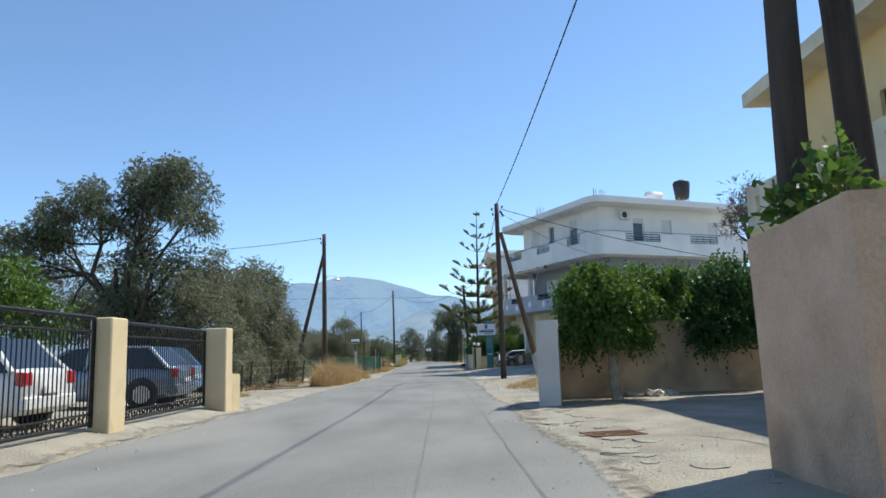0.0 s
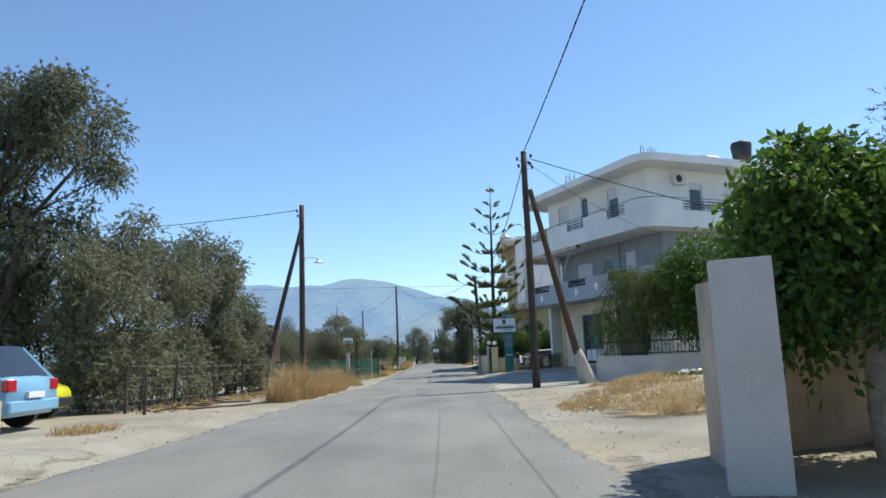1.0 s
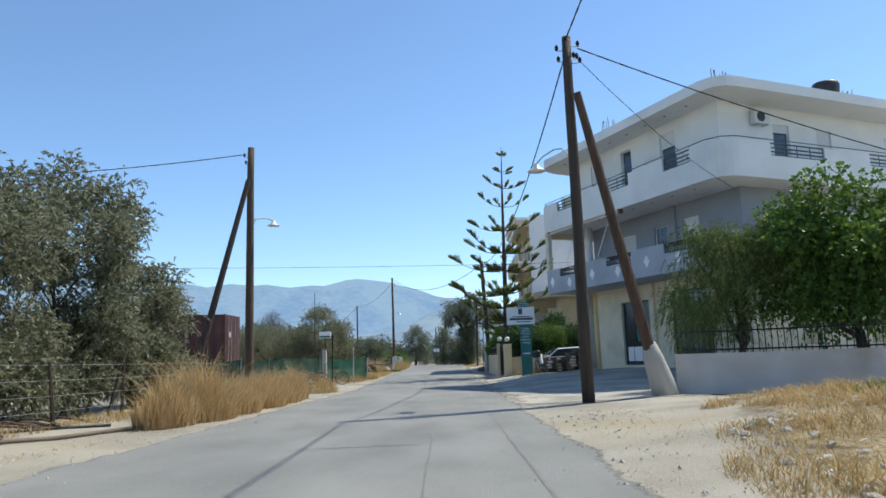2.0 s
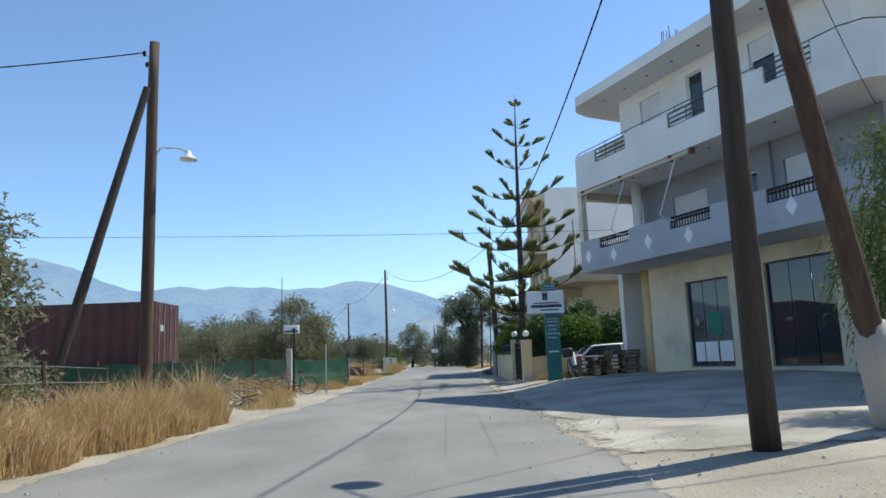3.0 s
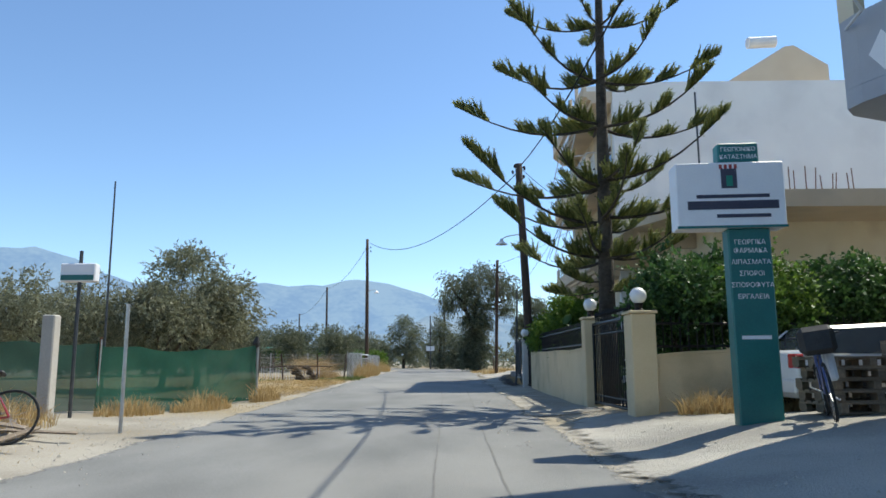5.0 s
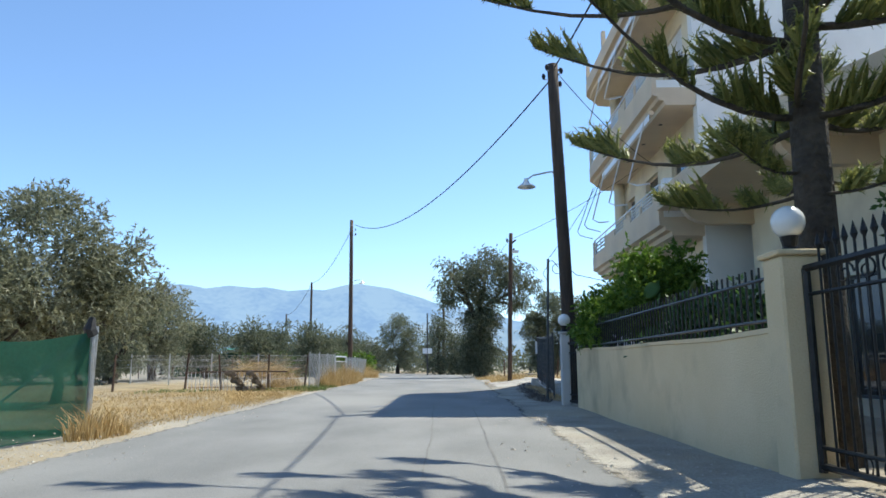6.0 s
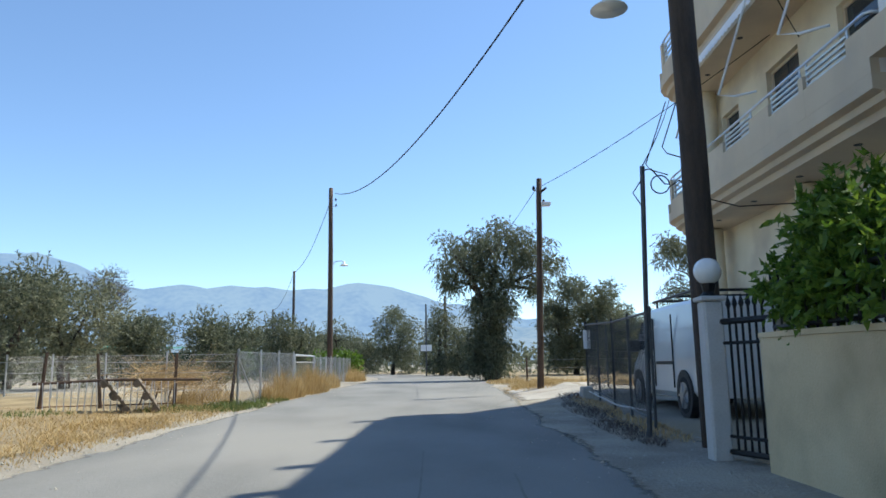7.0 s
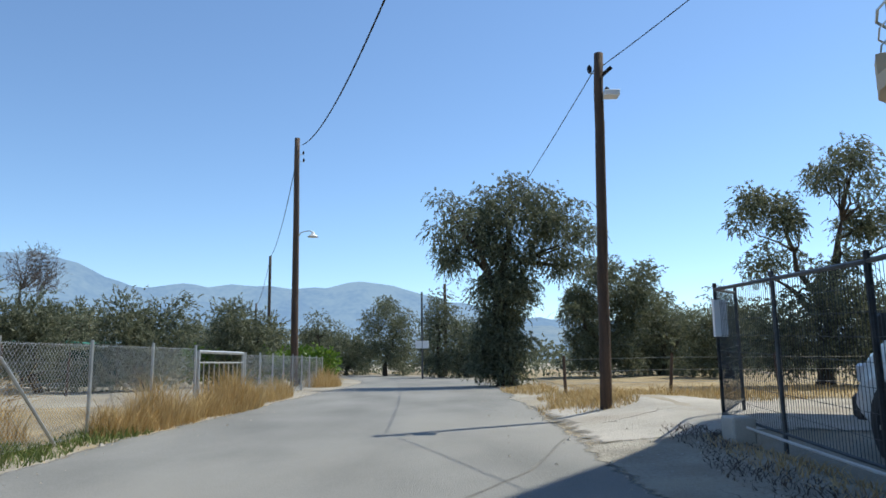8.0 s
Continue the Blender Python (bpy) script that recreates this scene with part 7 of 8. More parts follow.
PAINT_WHITE = paint_mat("white_car_paint", (0.72, 0.72, 0.71))
PAINT_SILVER = paint_mat("blue_grey_car_paint", (0.22, 0.27, 0.34), 0.3, 0.7, 0.3)
PAINT_BLUE = paint_mat("pale_blue_car_paint", (0.22, 0.45, 0.66), 0.3, 0.7)
PAINT_YELLOW = paint_mat("yellow_car_paint", (0.72, 0.70, 0.03), 0.3, 0.7)
car("parked_car", "white hatchback parked behind the iron gate", (-8.15, 5.25, ground_z(-8.1, 5.2)), 91, PAINT_WHITE, 3.95, 1.72, 1.5)
car("parked_car", "blue-grey hatchback car parked behind the iron gate", (-8.1, 11.0, ground_z(-8, 11)), 93, PAINT_SILVER, 4.1, 1.72, 1.47)
car("parked_car", "pale blue hatchback parked on the dusty verge", (-9.65, 16.5, ground_z(-9.6, 16.5)), 90, PAINT_BLUE, 4.0, 1.72, 1.58)
car("parked_car", "yellow small car parked beside a blue one", (-10.95, 19.9, ground_z(-10.9, 19.9)), -88, PAINT_YELLOW, 3.7, 1.66, 1.45)
car("parked_car", "white car parked behind the pallets", (6.95, 51.65, ground_z(6.5, 51.65) + 0.01), -88, PAINT_WHITE, 3.7, 1.6, 1.36)


def van():
    t = thing("delivery_van", "white delivery van with roof rack behind the mesh fence", "van", (4.75, 72.25, ground_z(4.75, 72.25)))
    hw, L = 0.92, 2.35
    secs = []
    for y, zb, top, k, tuck in ((-L, 0.5, 1.85, 0.95, 0.07), (-L + 0.05, 0.32, 1.93, 0.98, 0.07), (-1.0, 0.28, 1.96, 1.0, 0.08), (0.7, 0.28, 1.95, 1.0, 0.08), (1.15, 0.28, 1.86, 1.0, 0.1), (1.62, 0.28, 1.22, 0.99, 0.09), (2.1, 0.3, 1.0, 0.95, 0.08), (2.3, 0.36, 0.78, 0.9, 0.06), (L, 0.45, 0.6, 0.84, 0.05)):
        h = top - zb
        pts = [(0.9, zb), (0.98, zb + 0.1), (1.0, zb + h * 0.4), (0.985, zb + h * 0.6), (1 - tuck, top - 0.07), (1 - tuck - 0.06, top), (0.4, top + 0.02)]
        secs.append([(x * hw * k, y, z) for x, z in pts] + [(-x * hw * k, y, z) for x, z in reversed(pts)])
    bm = bmesh.new()
    loft(bm, secs)
    body = part("body", bm, PAINT_WHITE, t)
    for s in (1, -1):
        bm = bmesh.new()
        side = [(0.25, 1.16), (1.55, 1.16), (1.2, 1.72), (0.3, 1.76)]
        a = [bm.verts.new((s * (hw * (1.0 - 0.075 * (z - 1.1) / 0.8) + 0.008), y, z)) for y, z in side]
        bm.faces.new(a if s > 0 else a[::-1])
        part("side_window", bm, GLASS, t, "dark cab side window")
    bm = bmesh.new()
    a = [bm.verts.new(p) for p in ((-0.78, 1.66, 1.2), (0.78, 1.66, 1.2), (0.7, 1.2, 1.83), (-0.7, 1.2, 1.83))]
    bm.faces.new(a)
    part("windscreen", bm, GLASS, t)
    for s in (1, -1):
        for y in (1.5, -1.5):
            bm = bmesh.new()
            tube(bm, [(s * (hw - 0.15), y, 0.36), (s * (hw + 0.006), y, 0.36)], 0.41, 22)
            part("wheel_arch", bm, PLASTIC, t)
            wheel(t, s * (hw + 0.012), y, 0.34, 0.22)
        part("mirror", boxes(((hw if s > 0 else -hw - 0.2, 1.25, 1.12), (hw + 0.2 if s > 0 else -hw, 1.4, 1.36)), bevel=0.03), PLASTIC, t)
        part("door_handle", boxes(((s * hw - 0.01, 0.35, 1.0), (s * hw + 0.02, 0.52, 1.04))), PLASTIC, t)
        part("side_strip", boxes(((s * hw - 0.01, -1.0, 0.86), (s * hw + 0.018, 0.1, 0.92))), PLASTIC, t)
        part("door_gap", boxes(((s * hw - 0.02, 0.17, 0.45), (s * hw + 0.004, 0.185, 1.75))), PLASTIC, t)
        part("door_gap", boxes(((s * hw - 0.02, -1.0, 0.45), (s * hw + 0.004, -0.985, 1.75))), PLASTIC, t)
        part("headlight", boxes(((0.5 if s > 0 else -0.8, 2.16, 0.72), (0.8 if s > 0 else -0.5, 2.32, 0.92)), bevel=0.03), CLEARLENS, t)
    part("bumper", boxes(((-0.82, 2.2, 0.36), (0.82, 2.42, 0.62)), bevel=0.04), PLASTIC, t)
    rack = part("roof_rack", tubes(*[([(-0.75, y, 2.1), (0.75, y, 2.1)], 0.025) for y in (-1.8, -0.7, 0.4)], ([(-0.75, -2.0, 2.1), (-0.75, 0.7, 2.1)], 0.025), ([(0.75, -2.0, 2.1), (0.75, 0.7, 2.1)], 0.025)), IRON, t, "black roof rack")
    for y in (-1.8, 0.4):
        for s in (1, -1):
            part("rack_foot", tubes(([(s * 0.75, y, 1.94), (s * 0.75, y, 2.1)], 0.02)), IRON, rack)


van()


# ---- fences, net and yard things on the west side ----
def container():
    t = thing("shipping_container", "faded dark red shipping container standing on blocks", "container", (-17.5, 50.4, ground_z(-11.5, 49)))
    zb, zt = 0.85, 3.8
    bm = bmesh.new()
    n = 90
    for side in (-1, 1):
        row_b, row_t = [], []
        for i in range(n + 1):
            x = -6.0 + 12.0 * i / n
            off = 0.018 if (i // 2) % 2 else -0.018
            row_b.append(bm.verts.new((x, side * 1.2 + off, zb)))
            row_t.append(bm.verts.new((x, side * 1.2 + off, zt)))
        for i in range(n):
            f = (row_b[i], row_b[i + 1], row_t[i + 1], row_t[i])
            bm.faces.new(f if side < 0 else f[::-1])
    part("side_panel", bm, RUSTRED, t, "corrugated dark red side")
    part("roof", boxes(((-6.05, -1.22, zt), (6.05, 1.22, zt + 0.04))), RUSTRED, t)
    part("floor", boxes(((-6.05, -1.22, zb - 0.12), (6.05, 1.22, zb))), RUST, t)
    for x in (-6.05, 5.93):
        for y in (-1.24, 1.12):
            part("corner_post", boxes(((x, y, zb - 0.12), (x + 0.12, y + 0.12, zt + 0.05))), RUSTRED, t)
    for y in (-1.12, 0.01):
        d = part("door", boxes(((6.0, y, zb), (6.06, y + 1.11, zt))), RUSTRED, t, "container door with lock rods")
        for k in (0.3, 0.8):
            part("lock_rod", tubes(([(6.09, y + k, zb + 0.05), (6.09, y + k, zt - 0.05)], 0.02)), GALV, d)
    part("marking", boxes(((6.066, -0.65, 2.7), (6.07, -0.35, 2.95))), PALEGREY, t, "pale worn marking")
    for x in (-5.5, 0, 5.5):
        part("block", boxes(((x - 0.3, -1.0, -0.15), (x + 0.3, 1.0, zb - 0.12))), CONCRETE, t)


container()


def net_fence(label, pts, h, material, lean=0.0):
    """A shade net tied to thin posts: sagging top edge and folds."""
    t = thing("net_fence", label, "fence", (0, 0, 0))
    verts, faces, cols = [], [], []
    for (x0, y0), (x1, y1) in zip(pts, pts[1:]):
        d = math.hypot(x1 - x0, y1 - y0)
        k = max(4, int(d / 0.16))
        cols += [(x0 + (x1 - x0) * i / k, y0 + (y1 - y0) * i / k, i / k * d) for i in range(k)]
    cols.append((*pts[-1], 0))
    rows = 9
    for i, (x, y, s) in enumerate(cols):
        zb = ground_z(x, y) + 0.03
        top = h - 0.07 * abs(math.sin(s * 1.6)) + 0.04 * noise.noise(Vector((s, h, 0)))
        for j in range(rows):
            f = j / (rows - 1)
            off = 0.06 * noise.noise(Vector((x * 1.1, y * 1.1, f * 3.0))) + 0.025 * math.sin(s * 7 + f * 6)
            verts.append((x + off, y - off, zb + top * f))
    for i in range(len(cols) - 1):
        for j in range(rows - 1):
            a = i * rows + j
            faces.append((a, a + rows, a + rows + 1, a + 1))
    ob = raw("net", verts, faces, material, t)
    ob.data.polygons.foreach_set("use_smooth", [True] * len(faces))
    for (x0, y0), (x1, y1) in zip(pts, pts[1:]):
        k = max(1, int(math.hypot(x1 - x0, y1 - y0) / 2.6))
        for i in range(k + 1):
            x, y = x0 + (x1 - x0) * i / k, y0 + (y1 - y0) * i / k + 0.06
            z = ground_z(x, y)
            part("post", tubes(([(x, y, z - 0.2), (x + 0.03, y, z + h + 0.15)], 0.028)), RUST if i % 2 else GALV, t)
    return t


n1 = net_fence("green shade net hung between thin posts", [(-5.55, 60.3), (-7.9, 55.9)], 1.5, NETGREEN)
part("stay", tubes(([(-6.6, 59.0, 0.15), (-5.6, 60.2, 1.45)], 0.02)), GALV, n1, "slanting thin stay")
part("end_post", tubes(([(-5.5, 60.25, -0.1), (-5.52, 60.25, 1.62)], 0.035)), GALV, n1)
part("post_wrap", tubes(([(-5.52, 60.25, 1.5), (-5.55, 60.2, 1.6), (-5.52, 60.2, 1.78)], [0.09, 0.1, 0.04]), n=7), DARKROOM, n1, "dark cloth tied round the post top")
net_fence("dark green net along the yard", [(-7.9, 55.9), (-9.6, 50.6), (-10.4, 48.3), (-24.0, 47.6)], 1.45, NETDARK)


def chain_link(label, pts, h, pitch=0.075, gap=2.4):
    """Diamond wire mesh of real wires on steel posts."""
    t = thing("wire_fence", label, "fence", (0, 0, 0))
    verts, faces = [], []

    def wire(p, q, r=0.0022):
        k = len(verts)
        d = (Vector(q) - Vector(p)).normalized()
        a = d.orthogonal().normalized() * r
        b = d.cross(a).normalized() * r
        for c in (Vector(p), Vector(q)):
            for o in (a, -0.5 * a + 0.87 * b, -0.5 * a - 0.87 * b):
                verts.append(tuple(c + o))
        for i in range(3):
            j = (i + 1) % 3
            faces.append((k + i, k + j, k + 3 + j, k + 3 + i))
    for (x0, y0), (x1, y1) in zip(pts, pts[1:]):
        d = math.hypot(x1 - x0, y1 - y0)
        z0, z1 = ground_z(x0, y0) + 0.04, ground_z(x1, y1) + 0.04

        def at(s, f):
            u = s / d
            return (x0 + (x1 - x0) * u, y0 + (y1 - y0) * u, z0 + (z1 - z0) * u + f)
        s = -h
        while s < d:
            a0, a1 = max(s, 0), min(s + h, d)
            if a1 > a0:
                wire(at(a0, a0 - s), at(a1, a1 - s))
                wire(at(a0, h - (a0 - s)), at(a1, h - (a1 - s)))
            s += pitch
        k = max(1, round(d / gap))
        for i in range(k + 1):
            x, y, z = at(d * i / k, 0)
            part("post", tubes(([(x, y, z - 0.3), (x, y, z + h + 0.06)], 0.026), n=7), GALV, t)
        for f in (0.02, h - 0.02):
            part("tension_wire", tubes(([at(0, f), at(d, f)], 0.004), n=4), GALV, t)
    raw("wire_mesh", verts, faces, GALV, t)
    return t


f1 = chain_link("galvanised chain-link fence on steel posts", [(-5.1, 75.0), (-5.25, 81.4)], 1.25)
part("stay", tubes(([(-5.1, 75.05, 1.3), (-4.95, 76.0, 0.25)], 0.02)), GALV, f1)
chain_link("galvanised chain-link fence beyond the white gate", [(-5.2, 84.6), (-5.5, 91.0), (-5.9, 98.4)], 1.15, 0.1, 1.7)
chain_link("old chain-link fence running into the field", [(-5.1, 75.0), (-14.0, 80.5)], 1.2, 0.12)
g = iron_gate("field_gate", "white painted steel field gate", (-5.26, 81.6), (-5.2, 84.4), ground_z(-5.2, 83) + 0.1, 1.12, 0.3, 0.012, False, False, GALV)


def mesh_fence():
    """Welded mesh panels on dark posts, with an open gate leaf at the end."""
    t = thing("mesh_fence", "welded wire mesh fence on dark steel posts", "fence", (0, 0, 0))
    runs = [((2.72, 68.6), (3.05, 72.6)), ((3.05, 72.6), (3.2, 76.2)), ((3.2, 76.2), (4.0, 77.6))]
    verts, faces = [], []

    def wire(p, q, r):
        k = len(verts)
        d = (q - p).normalized()
        a = d.orthogonal().normalized() * r
        b = d.cross(a).normalized() * r
        for c in (p, q):
            for o in (a, b, -a, -b):
                verts.append(tuple(c + o))
        for i in range(4):
            j = (i + 1) % 4
            faces.append((k + i, k + j, k + 4 + j, k + 4 + i))
    h = 1.62
    for n, (a, b) in enumerate(runs):
        p, q = Vector((*a, ground_z(*a) + 0.06)), Vector((*b, ground_z(*b) + 0.06))
        ln = (q - p).length
        k = int(ln / 0.055)
        for i in range(k + 1):
            c = p.lerp(q, i / k)
            wire(c + Vector((0, 0, 0.1)), c + Vector((0, 0, h)), 0.0028)
        for j in range(9):
            z = Vector((0, 0, 0.1 + (h - 0.1) * j / 8))
            wire(p + z, q + z, 0.0032)
        m = max(1, round(ln / 1.9))
        for i in range(m + 1):
            c = p.lerp(q, i / m)
            part("post", tubes(([c - Vector((0, 0, 0.3)), c + Vector((0, 0, h + 0.08))], 0.024), n=7), GREYIRON, t)
        part("top_rail", tubes(([p + Vector((0, 0, h)), q + Vector((0, 0, h))], 0.022)), GREYIRON, t)
        part("bottom_rail", tubes(([p + Vector((0, 0, 0.1)), q + Vector((0, 0, 0.1))], 0.016)), GREYIRON, t)
    raw("wire_mesh", verts, faces, GREYIRON, t)
    part("notice_box", boxes(((3.12, 76.05, ground_z(3.2, 76) + 1.1), (3.28, 76.12, ground_z(3.2, 76) + 1.55))), SIGNWHITE, t, "small white box on the gate post")
    part("hose", tubes(([(2.75, 68.8, 0.4), (2.9, 70.0, 0.36), (2.85, 71.5, 0.34), (2.95, 73.2, 0.38), (3.0, 75.0, 0.45)], 0.015), n=6), PALE_CONC, t, "pale hose along the fence foot")
    part("block", boxes(((2.85, 75.0, ground_z(3, 75) - 0.05), (3.1, 75.35, ground_z(3, 75) + 0.28)), bevel=0.02), CONCRETE, t, "grey concrete block at the gate")


mesh_fence()


def wire_run(label, pts, h=1.1, strands=(0.4, 0.8, 1.05), wood=BROWNWOOD):
    """A field fence: rough posts with plain wires."""
    t = thing("post_fence", label, "fence", (0, 0, 0))
    tops = []
    for i, (x, y) in enumerate(pts):
        z = ground_z(x, y)
        lean = Vector((0.12 * math.sin(i * 2.1), 0.1 * math.cos(i * 1.7), 0))
        part("post", tubes(([(x, y, z - 0.2), Vector((x, y, z + h)) + lean], [0.045, 0.035]), n=6), wood, t)
        tops.append((Vector((x, y, z)), lean))
    for s in strands:
        part("strand", tubes(([a + b * (s / h) + Vector((0, 0, s)) for a, b in tops], 0.006), n=4), GALV, t)
    return t


wire_run("rough post and wire fence before the thicket", [(-8.2, 21.5), (-8.0, 24.2), (-7.6, 26.8), (-7.5, 29.4), (-7.3, 32.0), (-7.3, 34.8), (-7.6, 37.6)], 1.25, (0.3, 0.6, 0.9, 1.2), WOOD)
wire_run("rough post and wire fence of the dry field", [(-11.3, 73.2), (-9.3, 74.3), (-8.2, 74.9), (-6.6, 75.1), (-5.3, 75.1)], 1.25)
wire_run("rough post and wire fence deep in the field", [(-24, 84), (-20, 86), (-16, 88), (-12.5, 90)], 1.2)
wire_run("wire fence along the field behind the pole", [(2.6, 85), (5.2, 85.2), (8.0, 85.4), (11.0, 85.6), (14, 85.9)], 1.0, (0.3, 0.6, 0.9))
wire_run("leaning old post fence", [(-7.4, 20.8), (-8.3, 22.6)], 1.0, (0.5, 0.9), WOOD)


def branches(label, spots, seed):
    t = thing("cut_branches", label, "branches", (spots[0][0], spots[0][1], ground_z(*spots[0][:2])))
    rng = random.Random(seed)
    o = Vector(t.location)
    for x, y, k in spots:
        for _ in range(k):
            a = Vector((x + rng.uniform(-0.8, 0.8), y + rng.uniform(-0.8, 0.8), 0))
            d = Vector((rng.uniform(-1, 1), rng.uniform(-1, 1), 0)).normalized() * rng.uniform(0.5, 1.6)
            b = a + d
            a.z, b.z = ground_z(a.x, a.y) + 0.04, ground_z(b.x, b.y) + rng.uniform(0.04, 0.2)
            c = a.lerp(b, 0.5) + Vector((rng.uniform(-0.1, 0.1), rng.uniform(-0.1, 0.1), 0.05))
            part("branch", tubes(([a - o, c - o, b - o], [0.03, 0.024, 0.01]), n=5), BROWNWOOD, t)


branches("cut grey branches lying along the fence", [(-8.0, 22.0, 5), (-7.4, 24.5, 6), (-7.1, 27.0, 6), (-7.0, 30.0, 5)], 4)


def stones(name, label, spots, count, r0, r1, seed, material=STONE):
    """Loose stones, each an object of its own on shared meshes."""
    t = thing(name, label, "rubble", (spots[0][0], spots[0][1], ground_z(*spots[0][:2])))
    rng = random.Random(seed)
    o = Vector(t.location)
    kinds = []
    for i in range(count):
        x, y, rx, ry = rng.choice(spots)
        a, q = rng.uniform(0, 6.28), rng.uniform(0, 1) ** 0.5
        px, py, r = x + rx * q * math.cos(a), y + ry * q * math.sin(a), rng.uniform(r0, r1) ** 1.0
        m = Matrix.Translation(Vector((px, py, ground_z(px, py) + r * 0.25)) - o) @ pose(0, 0, 0, rng.uniform(0, 30), rng.uniform(0, 30), rng.uniform(0, 360)) @ Matrix.Diagonal((r * rng.uniform(0.8, 1.5), r, r * rng.uniform(0.7, 1.1), 1))
        if len(kinds) < 5:
            ob = part("stone", stone_mesh(seed * 10 + i), material, t)
            ob.matrix_basis = m
            kinds.append(ob)
        else:
            share(rng.choice(kinds), "stone", m, t)
    return t


stones("rubble_heap", "pale rubble stones on the dry grassy mound", [(3.4, 18.6, 0.8, 1.6), (4.1, 20.6, 0.8, 1.5), (5.5, 18.5, 1.2, 2.0), (6.8, 22.0, 1.8, 2.5), (5.6, 21.0, 0.9, 2.5), (8.6, 23.5, 1.5, 1.5), (4.9, 17.2, 0.9, 1.8)], 300, 0.015, 0.085, 3)
stones("rubble_heap", "broken stones and rubble below the net", [(-6.4, 44.5, 0.9, 1.5), (-7.2, 48.0, 1.0, 1.8), (-7.8, 51.5, 0.8, 1.6)], 190, 0.03, 0.17, 5)
stones("loose_gravel", "loose small stones along the dusty road edge", [(-5.2, 16.5, 1.2, 3.0), (-5.8, 22.0, 1.0, 3.0), (2.6, 16.0, 0.6, 4.0), (2.4, 24.0, 0.5, 3.0), (-5.2, 40.0, 0.8, 4.0), (-5.0, 66.0, 0.4, 5.0), (2.3, 75.0, 0.4, 2.0), (2.4, 83.0, 0.6, 3.0)], 150, 0.008, 0.032, 7)
stones("stone_edge", "rough stones at the foot of the garden wall", [(5.3, 10.75, 0.9, 0.2)], 12, 0.1, 0.24, 9)


def plastic_sheet():
    verts, faces = [], []
    n = 18
    for j in range(n + 1):
        for i in range(n + 1):
            x, y = 7.4 + (i / n - 0.5) * 2.0, 22.4 + (j / n - 0.5) * 0.9
            verts.append((x, y, ground_z(x, y) + 0.08 + 0.13 * abs(noise.noise(Vector((x * 3, y * 3, 2)))) + 0.1 * noise.noise(Vector((x * 7, y * 7, 5)))))
    faces = [(j * (n + 1) + i, j * (n + 1) + i + 1, (j + 1) * (n + 1) + i + 1, (j + 1) * (n + 1) + i) for j in range(n) for i in range(n)]
    tagged(raw("plastic_sheet", verts, faces, PLASTICSHEET), "crumpled white plastic sheet on the rubble mound", "sheet")


plastic_sheet()


def planks(label, spots, seed):
    t = thing("timber_scraps", label, "planks", (spots[0][0], spots[0][1], ground_z(*spots[0])))
    o, rng = Vector(t.location), random.Random(seed)
    for x, y in spots:
        for _ in range(9):
            px, py = x + rng.uniform(-0.7, 0.7), y + rng.uniform(-0.7, 0.7)
            bm = bmesh.new()
            ln = rng.uniform(0.6, 1.6)
            box(bm, (-ln / 2, -0.05, -0.012), (ln / 2, 0.05, 0.012))
            ob = part("plank", bm, GREYWOOD, t)
            ob.matrix_basis = Matrix.Translation(Vector((px, py, ground_z(px, py) + rng.uniform(0.06, 0.3))) - o) @ pose(0, 0, 0, rng.uniform(-15, 15), rng.uniform(-22, 22), rng.uniform(0, 180))


planks("weathered planks scattered on the rubble", [(-6.3, 43.5), (-6.6, 45.0), (-7.0, 47.0), (-7.2, 48.5), (-7.6, 50.0), (-8.4, 44.5), (-7.8, 46.0), (-6.2, 49.5)], 6)


def pallet(m, label, first=None):
    t = new("wooden_pallet")
    tagged(t, label, "pallet", "stacked pallets")
    t.matrix_world = m
    bm = bmesh.new()
    box(bm, (-0.6, -0.05, 0.122), (0.6, 0.05, 0.144))
    b0 = part("board", bm, GREYWOOD, t)
    b0.location = (0, -0.35, 0)
    b0.rotation_euler = (0, 0, 0)
    for y in (-0.21, -0.07, 0.07, 0.21, 0.35):
        share(b0, "board", Matrix.Translation((0, y, 0)), t)
    for x in (-0.55, 0.0, 0.55):
        share(b0, "bearer", pose(x, 0, -0.022, 0, 0, 90) @ Matrix.Diagonal((0.66, 1, 1, 1)), t)
    bm = bmesh.new()
    box(bm, (-0.05, -0.07, 0.022), (0.05, 0.07, 0.099))
    k0 = part("block", bm, GREYWOOD, t)
    k0.location = (-0.55, -0.33, 0)
    for x in (-0.55, 0.0, 0.55):
        for y in (-0.33, 0.0, 0.33):
            if (x, y) != (-0.55, -0.33):
                share(k0, "block", Matrix.Translation((x, y, 0)), t)
    for y in (-0.33, 0.0, 0.33):
        share(b0, "runner", Matrix.Translation((0, y, -0.122)), t)
    return t


rngp = random.Random(11)
p0 = None
for cx, cy, k, rot in ((5.4, 49.75, 5, 8), (6.65, 49.85, 6, 4), (8.35, 48.95, 5, 66)):
    for i in range(k):
        m = pose(cx + rngp.uniform(-0.05, 0.05), cy + rngp.uniform(-0.05, 0.05), ground_z(cx, cy) + 0.02 + i * 0.146, 0, 0, rot + rngp.uniform(-4, 4))
        if p0 is None:
            p0 = pallet(m, "weathered wooden pallet in a stack by the shop")
        else:
            copy_thing(p0, m)
leaning = copy_thing(p0, pose(-7.35, 73.55, ground_z(-7.35, 73.55) + 0.3, 52, 0, 118))
leaning["label"] = "old wooden pallet leaning in the field fence"
